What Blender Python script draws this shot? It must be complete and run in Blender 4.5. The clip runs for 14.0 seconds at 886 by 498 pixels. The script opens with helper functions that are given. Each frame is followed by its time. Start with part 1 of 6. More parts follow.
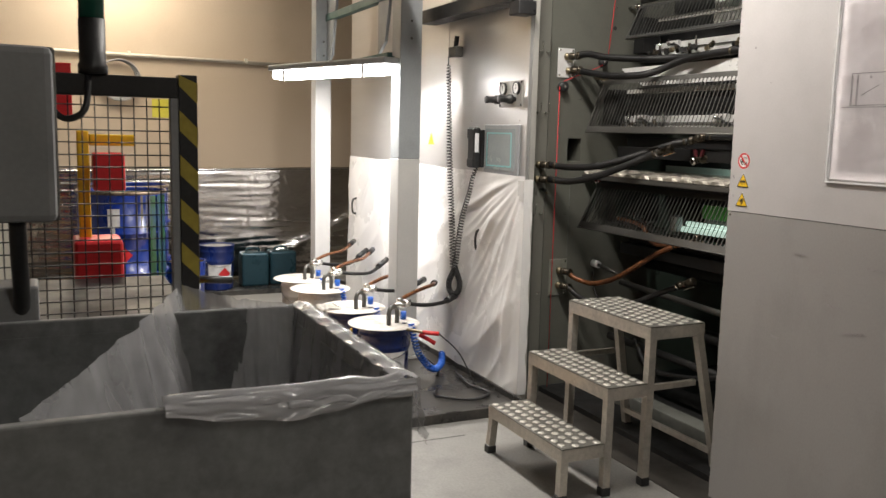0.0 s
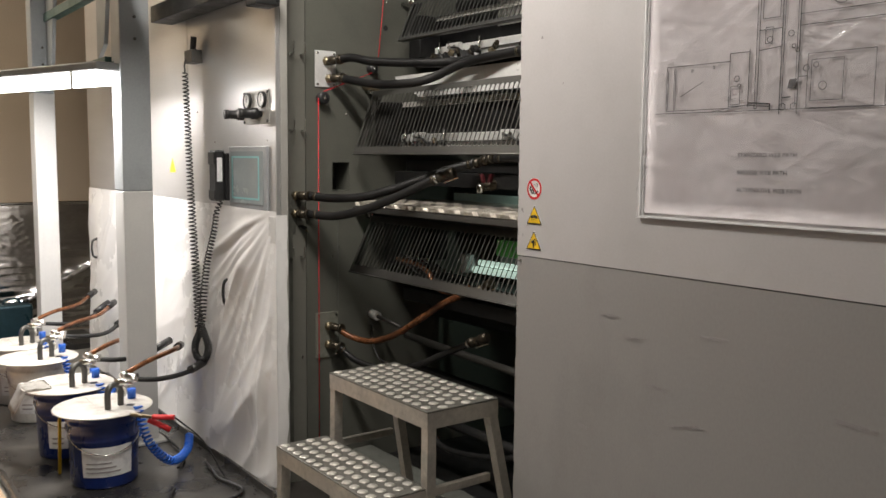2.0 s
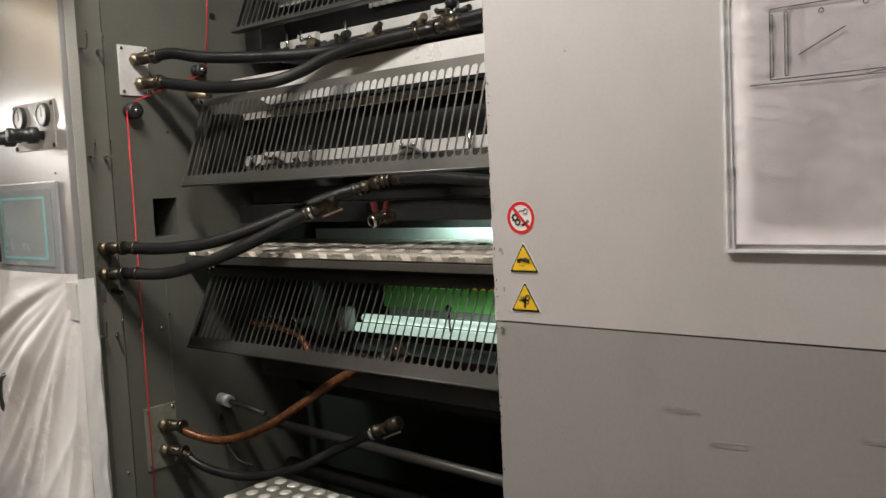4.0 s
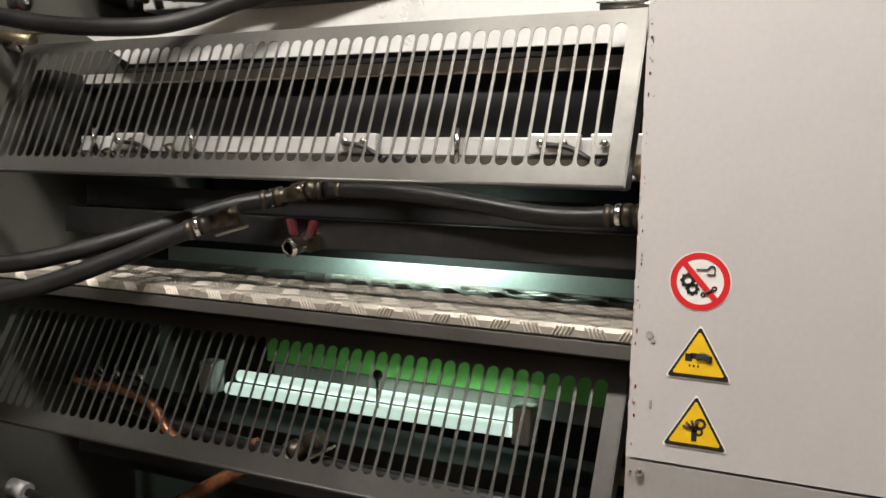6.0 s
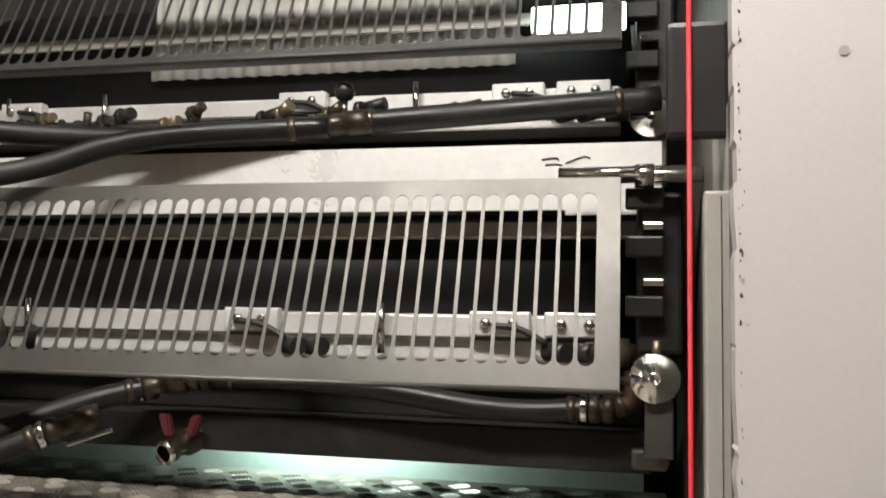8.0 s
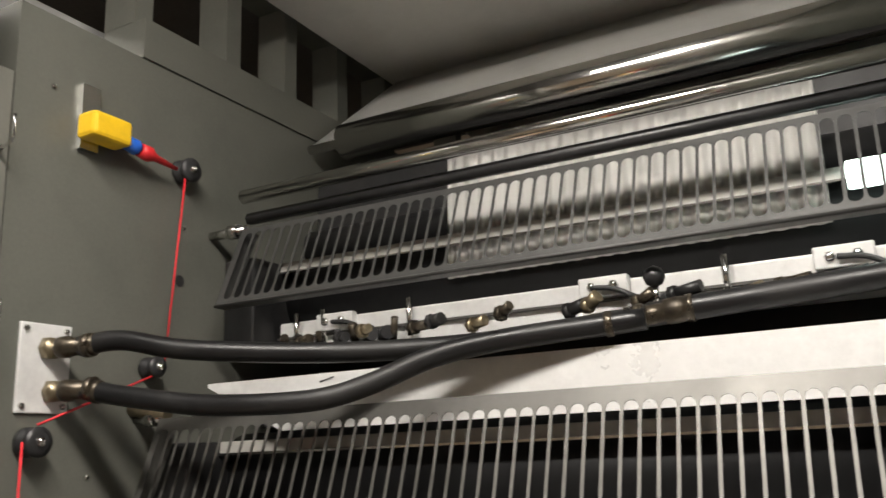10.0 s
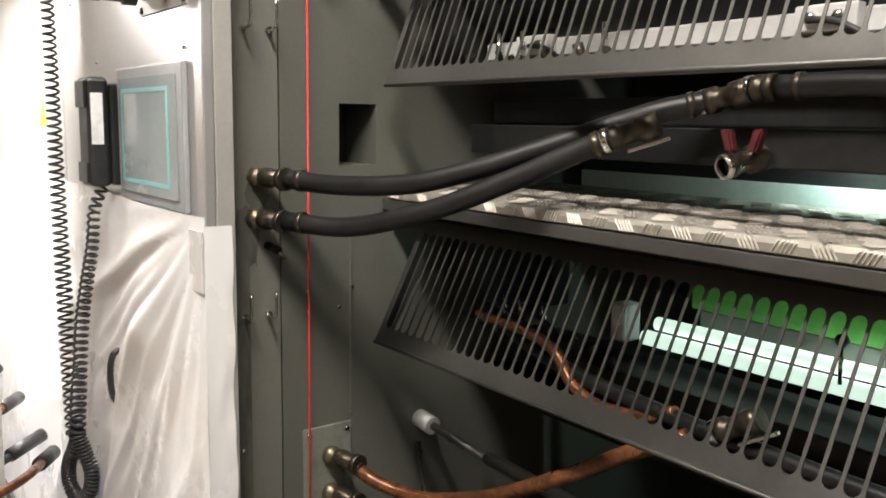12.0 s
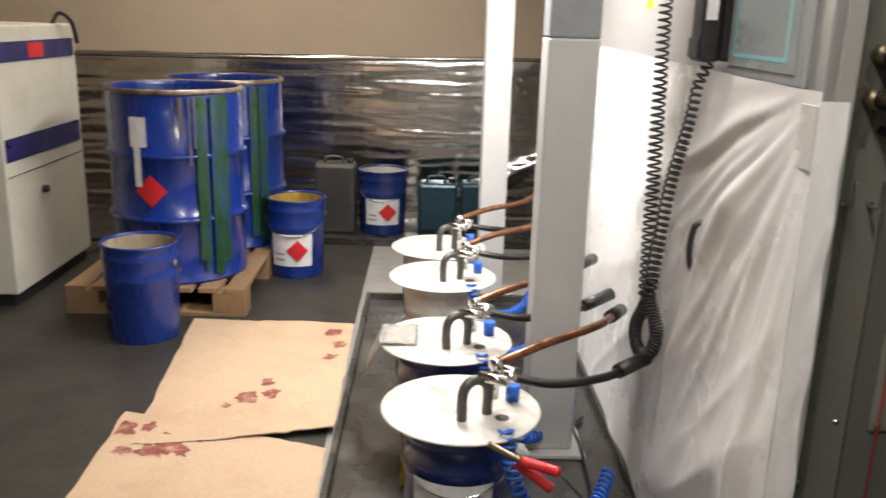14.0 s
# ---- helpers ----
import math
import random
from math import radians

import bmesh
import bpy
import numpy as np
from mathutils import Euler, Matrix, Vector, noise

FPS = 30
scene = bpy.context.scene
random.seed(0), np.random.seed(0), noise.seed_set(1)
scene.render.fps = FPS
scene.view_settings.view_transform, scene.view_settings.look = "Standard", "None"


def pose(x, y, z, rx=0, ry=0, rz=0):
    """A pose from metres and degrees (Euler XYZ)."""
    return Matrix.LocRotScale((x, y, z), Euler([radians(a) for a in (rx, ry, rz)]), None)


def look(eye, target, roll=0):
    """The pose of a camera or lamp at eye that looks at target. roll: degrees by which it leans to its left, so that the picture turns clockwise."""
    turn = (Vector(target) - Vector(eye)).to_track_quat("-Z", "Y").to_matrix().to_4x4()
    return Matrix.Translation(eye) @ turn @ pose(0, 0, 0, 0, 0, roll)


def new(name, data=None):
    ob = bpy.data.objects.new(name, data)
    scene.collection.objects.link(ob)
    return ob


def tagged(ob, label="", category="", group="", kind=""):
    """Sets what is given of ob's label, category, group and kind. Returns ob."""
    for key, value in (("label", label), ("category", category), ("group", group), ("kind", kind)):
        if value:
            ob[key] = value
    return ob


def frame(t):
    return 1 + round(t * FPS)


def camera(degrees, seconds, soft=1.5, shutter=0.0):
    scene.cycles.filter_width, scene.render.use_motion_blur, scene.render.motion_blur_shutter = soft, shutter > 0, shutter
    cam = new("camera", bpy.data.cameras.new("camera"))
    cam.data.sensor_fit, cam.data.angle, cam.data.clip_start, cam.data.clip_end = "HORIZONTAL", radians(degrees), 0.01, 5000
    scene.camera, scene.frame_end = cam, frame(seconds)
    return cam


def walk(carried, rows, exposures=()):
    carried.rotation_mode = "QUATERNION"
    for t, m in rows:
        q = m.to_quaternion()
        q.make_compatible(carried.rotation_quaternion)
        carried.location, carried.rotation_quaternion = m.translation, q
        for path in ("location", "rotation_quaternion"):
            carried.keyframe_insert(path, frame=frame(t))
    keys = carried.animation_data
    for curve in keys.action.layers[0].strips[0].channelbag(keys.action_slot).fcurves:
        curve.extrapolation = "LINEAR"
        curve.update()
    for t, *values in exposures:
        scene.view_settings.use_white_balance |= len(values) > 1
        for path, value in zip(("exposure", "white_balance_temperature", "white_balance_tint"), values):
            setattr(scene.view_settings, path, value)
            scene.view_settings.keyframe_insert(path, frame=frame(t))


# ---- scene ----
cam = camera(55.0, 14.0, 1.5, 0.22)
PATH = [
    (0, (2.335, -2.277, 1.397), (0.539, -1.438, 1.129), 1.4),
    (0.5, (2.224, -2.078, 1.406), (0.424, -1.252, 1.125), 2.3),
    (1, (2.07, -1.879, 1.405), (0.32, -0.95, 1.133), 1.2),
    (1.5, (1.876, -1.737, 1.396), (0.228, -0.628, 1.163), 0.4),
    (2, (1.683, -1.572, 1.397), (0.093, -0.375, 1.193), 0.6),
    (2.5, (1.479, -1.438, 1.393), (-0.072, -0.188, 1.214), 0.3),
    (3, (1.247, -1.327, 1.409), (-0.204, 0.041, 1.256), -2.4),
    (3.2, (1.163, -1.297, 1.402), (-0.249, 0.111, 1.234), -2.8),
    (5.3, (0.321, -1.042, 1.388), (-0.703, 0.673, 1.299), 0.4),
    (5.5, (0.253, -0.978, 1.393), (-0.737, 0.757, 1.301), 1.3),
    (6, (0.122, -0.86, 1.393), (-0.722, 0.95, 1.287), 2.3),
    (6.5, (-0.011, -0.749, 1.414), (-0.621, 1.154, 1.334), 1.2),
    (7, (-0.114, -0.708, 1.434), (-0.551, 1.242, 1.361), 0.6),
    (7.5, (-0.14, -0.669, 1.454), (-0.549, 1.289, 1.441), 1.0),
    (7.7, (-0.138, -0.688, 1.476), (-0.552, 1.268, 1.537), 1.1),
    (10, (-0.27, -0.724, 1.616), (-1.185, 0.992, 2.083), -2.3),
    (10.5, (-0.209, -0.645, 1.553), (-1.506, 0.857, 1.797), -0.7),
    (11, (-0.191, -0.569, 1.434), (-1.601, 0.846, 1.516), -0.3),
    (11.5, (-0.144, -0.586, 1.38), (-1.629, 0.749, 1.268), 0.7),
    (12, (-0.08, -0.575, 1.352), (-1.668, 0.606, 1.062), 0.9),
    (12.5, (-0.059, -0.522, 1.312), (-1.77, 0.442, 0.933), 1.8),
    (13, (-0.072, -0.535, 1.293), (-1.894, 0.148, 0.829), 1.7),
    (13.5, (-0.093, -0.605, 1.294), (-1.985, -0.211, 0.781), 1.6),
    (14, (-0.068, -0.689, 1.291), (-1.997, -0.647, 0.764), 1.7),
]
walk(cam, [(t, look(eye, target, roll)) for t, eye, target, roll in PATH], ((0, 0.05), (0.5, 0.1), (1.0, -0.15), (3.0, -0.2), (5.5, 0.15), (6.5, 0.25), (7.5, 0.05), (10.0, 0.18), (10.5, 0.32), (11.0, 0.25), (12.5, 0.65), (13.3, 0.25), (14.0, -0.05)))

# ---- light ----
world = bpy.data.worlds.new("world")
scene.world = world
world.use_nodes = True
world.node_tree.nodes["Background"].inputs[0].default_value = (0.9, 0.95, 1.0, 1)
world.node_tree.nodes["Background"].inputs[1].default_value = 0.02


def area(name, m, sx, sy, watts, colour):
    d = bpy.data.lights.new(name, "AREA")
    d.shape, d.size, d.size_y, d.energy, d.color = "RECTANGLE", sx, sy, watts, colour
    ob = new(name, d)
    ob.matrix_world = m
    return ob


# fluorescent battens: one on the columns, three under the ceiling, one low inside the press
area("column_lamp_light", pose(-2.98, -0.60, 1.732, 0, 0, 18.9), 1.15, 0.13, 46, (1.0, 0.95, 0.91))
area("walkway_lamp_light", look((-0.45, -0.66, 2.95), (-0.45, -0.56, 0.0)), 1.3, 0.2, 66, (1.0, 0.935, 0.86))
area("aisle_lamp_light", look((3.4, -1.5, 3.02), (3.4, -1.4, 0.0)), 1.3, 0.2, 11, (1.0, 0.935, 0.86))
area("wall_lamp_light", look((-4.9, -1.75, 3.02), (-5.1, -1.75, 0.0)), 0.22, 1.3, 42, (1.0, 0.86, 0.66))
area("press_lamp_light", look((-0.66, 0.78, 0.955), (-0.66, 0.86, 1.01)), 0.40, 0.02, 0.9, (0.72, 1.0, 0.84))
area("deck_lamp_light", look((-0.70, 0.82, 1.36), (-0.70, 0.90, 1.24)), 0.34, 0.02, 2.0, (0.75, 1.0, 0.9))

# ---- materials ----
MATS = {}


def material(name, base, rough=0.5, metal=0.0, vary=0.15, grain=60.0, stain=3.0, bump=0.15, dirt=None, amount=0.35,
             stretch=(1, 1, 1), coat=0.0, rvary=0.15, randomise=0.0, spec=0.5):
    """A surface with fine grain, broad stains and a light relief, in object space metres."""
    if name in MATS:
        return MATS[name]
    m = bpy.data.materials.new(name)
    m.use_nodes = True
    nt = m.node_tree
    n, l = nt.nodes, nt.links
    p = n["Principled BSDF"]
    tc, mp = n.new("ShaderNodeTexCoord"), n.new("ShaderNodeMapping")
    mp.inputs["Scale"].default_value = stretch
    l.new(tc.outputs["Object"], mp.inputs[0])
    fine, broad = n.new("ShaderNodeTexNoise"), n.new("ShaderNodeTexNoise")
    for q, s, d in ((fine, grain, 4), (broad, stain, 6)):
        q.inputs["Scale"].default_value, q.inputs["Detail"].default_value = s, d
        q.inputs["Roughness"].default_value = 0.62
        l.new(mp.outputs[0], q.inputs["Vector"])
    dark = dirt or [c * 0.45 for c in base]
    r1 = n.new("ShaderNodeMapRange")
    r1.inputs[1].default_value, r1.inputs[2].default_value = 0.48, 0.72
    r1.inputs[3].default_value, r1.inputs[4].default_value = 0.0, amount
    l.new(broad.outputs[0], r1.inputs[0])
    mx = n.new("ShaderNodeMix")
    mx.data_type = "RGBA"
    mx.inputs[6].default_value, mx.inputs[7].default_value = (*base, 1), (*dark, 1)
    l.new(r1.outputs[0], mx.inputs[0])
    hsv = n.new("ShaderNodeHueSaturation")
    r2 = n.new("ShaderNodeMapRange")
    r2.inputs[1].default_value, r2.inputs[2].default_value = 0.3, 0.7
    r2.inputs[3].default_value, r2.inputs[4].default_value = 1 - vary, 1 + vary
    l.new(fine.outputs[0], r2.inputs[0])
    if randomise:
        oi, ad, rr = n.new("ShaderNodeObjectInfo"), n.new("ShaderNodeMath"), n.new("ShaderNodeMapRange")
        rr.inputs[3].default_value, rr.inputs[4].default_value = -randomise, randomise
        l.new(oi.outputs["Random"], rr.inputs[0])
        ad.operation = "ADD"
        l.new(r2.outputs[0], ad.inputs[0])
        l.new(rr.outputs[0], ad.inputs[1])
        l.new(ad.outputs[0], hsv.inputs["Value"])
    else:
        l.new(r2.outputs[0], hsv.inputs["Value"])
    l.new(mx.outputs[2], hsv.inputs["Color"])
    l.new(hsv.outputs[0], p.inputs["Base Color"])
    r3 = n.new("ShaderNodeMapRange")
    r3.inputs[1].default_value, r3.inputs[2].default_value = 0.3, 0.7
    r3.inputs[3].default_value, r3.inputs[4].default_value = max(0.03, rough - rvary), min(1, rough + rvary)
    l.new(broad.outputs[0], r3.inputs[0])
    l.new(r3.outputs[0], p.inputs["Roughness"])
    p.inputs["Metallic"].default_value = metal
    p.inputs["Specular IOR Level"].default_value = spec
    p.inputs["Coat Weight"].default_value = coat
    if bump:
        b = n.new("ShaderNodeBump")
        b.inputs["Strength"].default_value, b.inputs["Distance"].default_value = bump, 0.002
        l.new(fine.outputs[0], b.inputs["Height"])
        l.new(b.outputs[0], p.inputs["Normal"])
    MATS[name] = m
    return m


def glowing(name, colour, strength):
    m = bpy.data.materials.new(name)
    m.use_nodes = True
    p = m.node_tree.nodes["Principled BSDF"]
    p.inputs["Base Color"].default_value = (0.9, 0.9, 0.9, 1)
    p.inputs["Emission Color"].default_value = (*colour, 1)
    p.inputs["Emission Strength"].default_value = strength
    return m


def film(name, colour, clear, rough):
    """Thin see-through plastic film."""
    m = bpy.data.materials.new(name)
    m.use_nodes = True
    n, l = m.node_tree.nodes, m.node_tree.links
    p = n["Principled BSDF"]
    p.inputs["Base Color"].default_value = (*colour, 1)
    p.inputs["Roughness"].default_value = rough
    tr, mix, tex = n.new("ShaderNodeBsdfTransparent"), n.new("ShaderNodeMixShader"), n.new("ShaderNodeTexNoise")
    tex.inputs["Scale"].default_value, tex.inputs["Detail"].default_value = 7.0, 5.0
    tc, r = n.new("ShaderNodeTexCoord"), n.new("ShaderNodeMapRange")
    l.new(tc.outputs["Object"], tex.inputs["Vector"])
    r.inputs[1].default_value, r.inputs[2].default_value = 0.3, 0.7
    r.inputs[3].default_value, r.inputs[4].default_value = min(1, clear + 0.12), max(0, clear - 0.15)
    l.new(tex.outputs[0], r.inputs[0])
    l.new(r.outputs[0], mix.inputs[0])
    l.new(p.outputs[0], mix.inputs[1])
    l.new(tr.outputs[0], mix.inputs[2])
    l.new(mix.outputs[0], n["Material Output"].inputs[0])
    return m


CONCRETE = material("grey_painted_floor", (0.27, 0.265, 0.25), 0.45, 0, 0.12, 90, 1.6, 0.2, (0.07, 0.07, 0.068), 0.6)
WALL = material("beige_wall_paint", (0.50, 0.41, 0.31), 0.75, 0, 0.05, 120, 1.2, 0.25, (0.40, 0.32, 0.24), 0.5)
CEIL = material("dark_ceiling", (0.11, 0.105, 0.10), 0.8, 0, 0.1, 60, 1.5, 0.2)
FOIL = material("crinkled_foil", (0.62, 0.60, 0.58), 0.17, 1.0, 0.08, 34, 2.2, 0.22, (0.40, 0.37, 0.34), 0.6, (1, 1, 2.5), 0.0, 0.06)
STEEL = material("brushed_cabinet_steel", (0.56, 0.555, 0.55), 0.38, 0.72, 0.03, 40, 1.2, 0.025, (0.50, 0.49, 0.475), 0.25, (1, 1, 8), 0.0, 0.06)
DOORPAINT = material("grey_door_paint", (0.54, 0.522, 0.520), 0.42, 0.12, 0.03, 160, 1.8, 0.06, (0.40, 0.39, 0.38), 0.5, (1, 1, 1), 0.0, 0.08)
POSTPAINT = material("light_grey_post_paint", (0.36, 0.35, 0.325), 0.45, 0.1, 0.04, 120, 3.0, 0.06, (0.26, 0.25, 0.23), 0.5)
LOWERPAINT = material("dark_grey_door_paint", (0.335, 0.322, 0.312), 0.46, 0.12, 0.04, 160, 2.6, 0.06, (0.24, 0.23, 0.22), 0.6, (1, 1, 0.6), 0.0, 0.10)
DARKFLOOR = material("coated_and_shaded_floor", (0.040, 0.036, 0.032), 0.46, 0, 0.2, 70, 2.2, 0.2, (0.02, 0.018, 0.016), 0.8, spec=0.3)
FRAMEPAINT = material("grey_green_frame_paint", (0.122, 0.123, 0.105), 0.42, 0.1, 0.05, 140, 2.6, 0.08, (0.075, 0.08, 0.068), 0.6)
STRIPPAINT = material("paler_frame_strip_paint", (0.175, 0.172, 0.15), 0.42, 0.1, 0.04, 140, 3.2, 0.08, (0.13, 0.13, 0.112), 0.5)
FRAMEDARK = material("oily_frame_paint", (0.15, 0.155, 0.14), 0.4, 0.1, 0.1, 60, 3.5, 0.1, (0.05, 0.05, 0.045), 0.6)
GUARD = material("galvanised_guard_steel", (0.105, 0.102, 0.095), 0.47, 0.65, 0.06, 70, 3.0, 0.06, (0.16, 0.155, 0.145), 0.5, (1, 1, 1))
# darker copy of the guard steel, with the lower deck's shade in its colour
GUARDSHADE = material("shaded_guard_steel", (0.062, 0.060, 0.056), 0.45, 0.6, 0.08, 70, 4.0, 0.06, (0.10, 0.097, 0.09), 0.5)
GUARDDARK = material("black_guard_paint", (0.06, 0.06, 0.058), 0.4, 0.3, 0.1, 60, 3.0, 0.08)
ALU = material("tread_aluminium", (0.36, 0.335, 0.29), 0.56, 0.5, 0.10, 50, 6.0, 0.10, (0.24, 0.22, 0.19), 0.6)
# rubbed bars, made paler than the plate to hold their glint as well
BARALU = material("rubbed_bars_with_glint", (0.54, 0.50, 0.44), 0.36, 0.55, 0.08, 60, 8.0, 0.06, (0.34, 0.31, 0.27), 0.6)
ALUFRAME = material("worn_aluminium", (0.56, 0.52, 0.46), 0.42, 0.55, 0.12, 60, 5.0, 0.1, (0.26, 0.25, 0.23), 0.6)
CHROME = material("polished_steel", (0.72, 0.71, 0.68), 0.16, 1.0, 0.04, 60, 4.0, 0.03, (0.5, 0.48, 0.44), 0.4, (1, 1, 1), 0.0, 0.06)
BRASS = material("nickel_brass", (0.27, 0.225, 0.15), 0.42, 0.85, 0.15, 60, 25.0, 0.08, (0.09, 0.07, 0.045), 0.8)
INKYBRASS = material("ink_stained_brass", (0.075, 0.062, 0.045), 0.36, 0.7, 0.3, 70, 30.0, 0.15, (0.02, 0.018, 0.016), 0.9)
PLATEGREY = material("oily_plate_paint", (0.26, 0.265, 0.225), 0.4, 0.3, 0.08, 80, 9.0, 0.1, (0.07, 0.065, 0.05), 0.7)
EDGEDIRT = material("dirty_frame_edge", (0.105, 0.105, 0.09), 0.5, 0.1, 0.2, 60, 11.0, 0.2, (0.018, 0.017, 0.015), 1.0, (1, 1, 0.3))
RUBBER = material("black_rubber_hose", (0.009, 0.009, 0.0095), 0.42, 0, 0.2, 120, 8.0, 0.12, (0.024, 0.022, 0.020), 0.4, spec=0.4)
COPPERHOSE = material("copper_coloured_hose", (0.20, 0.080, 0.034), 0.32, 0.5, 0.45, 60, 14.0, 0.3, (0.04, 0.02, 0.015), 0.9)
RUST = material("rusty_pipe", (0.07, 0.030, 0.016), 0.5, 0.3, 0.3, 60, 30.0, 0.2, (0.015, 0.010, 0.008), 0.9)
BLACK = material("black_plastic", (0.018, 0.018, 0.019), 0.42, 0, 0.2, 120, 6.0, 0.1, (0.05, 0.05, 0.05), 0.4)
# near-black, for inner press parts and other very dark pieces
NEARBLACK = material("near_black_surface", (0.012, 0.012, 0.0125), 0.5, 0.0, 0.3, 40, 6.0, 0.2, (0.03, 0.027, 0.024), 0.5, spec=0.35)
ROLLER = material("black_rubber_roller", (0.007, 0.007, 0.0075), 0.55, 0, 0.1, 80, 5.0, 0.05, spec=0.25)
CHAMBER = material("white_chamber_plate", (0.74, 0.74, 0.73), 0.38, 0.25, 0.04, 80, 6.0, 0.06, (0.45, 0.43, 0.42), 0.5)
SHEET = material("white_plastic_sheeting", (0.82, 0.81, 0.80), 0.30, 0, 0.02, 16, 2.0, 0.5, (0.70, 0.68, 0.67), 0.4)
COLUMN = material("white_column_paint", (0.47, 0.47, 0.46), 0.5, 0, 0.03, 100, 3.0, 0.1, (0.6, 0.59, 0.56), 0.4)
COLUMNGREY = material("grey_column_paint", (0.30, 0.32, 0.33), 0.5, 0, 0.05, 100, 3.0, 0.1)
BLUE = material("blue_drum_enamel", (0.008, 0.030, 0.21), 0.28, 0, 0.1, 60, 5.0, 0.08, (0.01, 0.03, 0.16), 0.6, (1, 1, 0.35), 0.3)
NAVY = material("navy_pail_enamel", (0.012, 0.03, 0.16), 0.3, 0, 0.1, 60, 6.0, 0.08, (0.01, 0.012, 0.05), 0.6, (1, 1, 0.5), 0.3)
DRIP = material("dark_green_ink_drip", (0.014, 0.055, 0.02), 0.35, 0, 0.35, 30, 16.0, 0.15, (0.008, 0.028, 0.19), 1.0, (1, 1, 0.22))
OCHREDRIP = material("ochre_ink_drip", (0.10, 0.085, 0.05), 0.45, 0, 0.3, 30, 18.0, 0.15, (0.008, 0.028, 0.19), 1.0, (1, 1, 0.22))
OCHREINK = material("ochre_ink_film", (0.42, 0.28, 0.05), 0.35, 0.1, 0.2, 30, 9.0, 0.1, (0.16, 0.11, 0.03), 0.7, (1, 1, 0.4))
CREAMINK = material("cream_and_black_ink_film", (0.36, 0.29, 0.20), 0.4, 0.0, 0.2, 30, 7.0, 0.1, (0.02, 0.017, 0.012), 1.0, (1, 1, 0.4))
RIMDIRT = material("ink_crusted_rim", (0.30, 0.24, 0.18), 0.38, 0.5, 0.3, 60, 9.0, 0.2, (0.04, 0.025, 0.02), 0.9)
LIDWHITE = material("smeared_white_lid", (0.62, 0.60, 0.56), 0.40, 0.0, 0.06, 40, 9.0, 0.06, (0.30, 0.25, 0.21), 0.9)
DARKINK = material("dark_ink", (0.035, 0.025, 0.018), 0.3, 0, 0.2, 40, 8.0, 0.05)
PAPER = material("paper_label", (0.72, 0.72, 0.72), 0.7, 0, 0.05, 90, 25.0, 0.05, (0.45, 0.45, 0.47), 0.6)
RED = material("signal_red", (0.62, 0.02, 0.025), 0.42, 0, 0.06, 60, 6.0, 0.05)
YELLOW = material("signal_yellow", (0.80, 0.50, 0.015), 0.45, 0, 0.06, 60, 6.0, 0.05)
WHITEINK = material("sticker_white", (0.80, 0.79, 0.77), 0.45, 0, 0.03, 60, 10.0, 0.03)
BLACKINK = material("sticker_black", (0.015, 0.015, 0.015), 0.5, 0, 0.05, 60, 10.0, 0.02)
GREYINK = material("faded_grey_print", (0.33, 0.31, 0.31), 0.6, 0, 0.1, 60, 10.0, 0.02)
THREAD = material("red_cord", (0.60, 0.02, 0.03), 0.6, 0, 0.1, 200, 20.0, 0.1)
CARD = material("brown_cardboard", (0.50, 0.36, 0.24), 0.85, 0, 0.07, 90, 4.0, 0.2, (0.40, 0.27, 0.18), 0.5)
INKSTAIN = material("dried_red_ink", (0.22, 0.05, 0.04), 0.7, 0, 0.35, 40, 28.0, 0.05, (0.44, 0.29, 0.20), 1.0)
WOOD = material("raw_pallet_wood", (0.27, 0.165, 0.085), 0.8, 0, 0.15, 30, 5.0, 0.3, (0.22, 0.13, 0.06), 0.5, (1, 8, 8), 0, 0.1, 0.12)
UNITPAINT = material("cream_unit_paint", (0.62, 0.60, 0.52), 0.45, 0, 0.04, 90, 3.0, 0.08, (0.45, 0.43, 0.36), 0.5)
UNITBAND = material("dark_blue_band", (0.02, 0.02, 0.12), 0.4, 0, 0.1, 60, 5.0, 0.05)
BINGREY = material("scuffed_grey_bin", (0.19, 0.195, 0.195), 0.55, 0, 0.16, 40, 5.5, 0.25, (0.05, 0.05, 0.05), 0.85)
BOXGREY = material("grey_enclosure", (0.27, 0.275, 0.28), 0.5, 0.1, 0.05, 90, 4.0, 0.08)
TRAY = material("black_steel_tray", (0.055, 0.053, 0.05), 0.30, 0.5, 0.15, 50, 3.0, 0.12, (0.16, 0.15, 0.135), 0.7)
SCREENBEZEL = material("grey_screen_bezel", (0.30, 0.31, 0.32), 0.45, 0, 0.05, 90, 6.0, 0.05)
SCREEN = material("switched_off_screen", (0.30, 0.34, 0.35), 0.18, 0, 0.04, 60, 4.0, 0.0)
CYAN = material("cyan_masking_line", (0.22, 0.50, 0.52), 0.5, 0, 0.08, 60, 8.0, 0.03)
GREENPAINT = material("green_press_plate", (0.10, 0.34, 0.06), 0.45, 0.1, 0.1, 50, 5.0, 0.1)
BLUECOIL = material("blue_air_line", (0.02, 0.12, 0.55), 0.35, 0, 0.1, 60, 10.0, 0.03)
HAZYELLOW = material("hazard_yellow", (0.42, 0.33, 0.05), 0.55, 0, 0.12, 50, 8.0, 0.08)
CONDUIT = material("white_conduit", (0.62, 0.58, 0.50), 0.5, 0, 0.05, 60, 6.0, 0.05)
NOTE = material("yellow_green_note", (0.55, 0.50, 0.06), 0.7, 0, 0.06, 60, 6.0, 0.05)
PLANLINE = material("drawing_ink", (0.03, 0.028, 0.03), 0.6, 0, 0.1, 60, 10.0, 0.02)
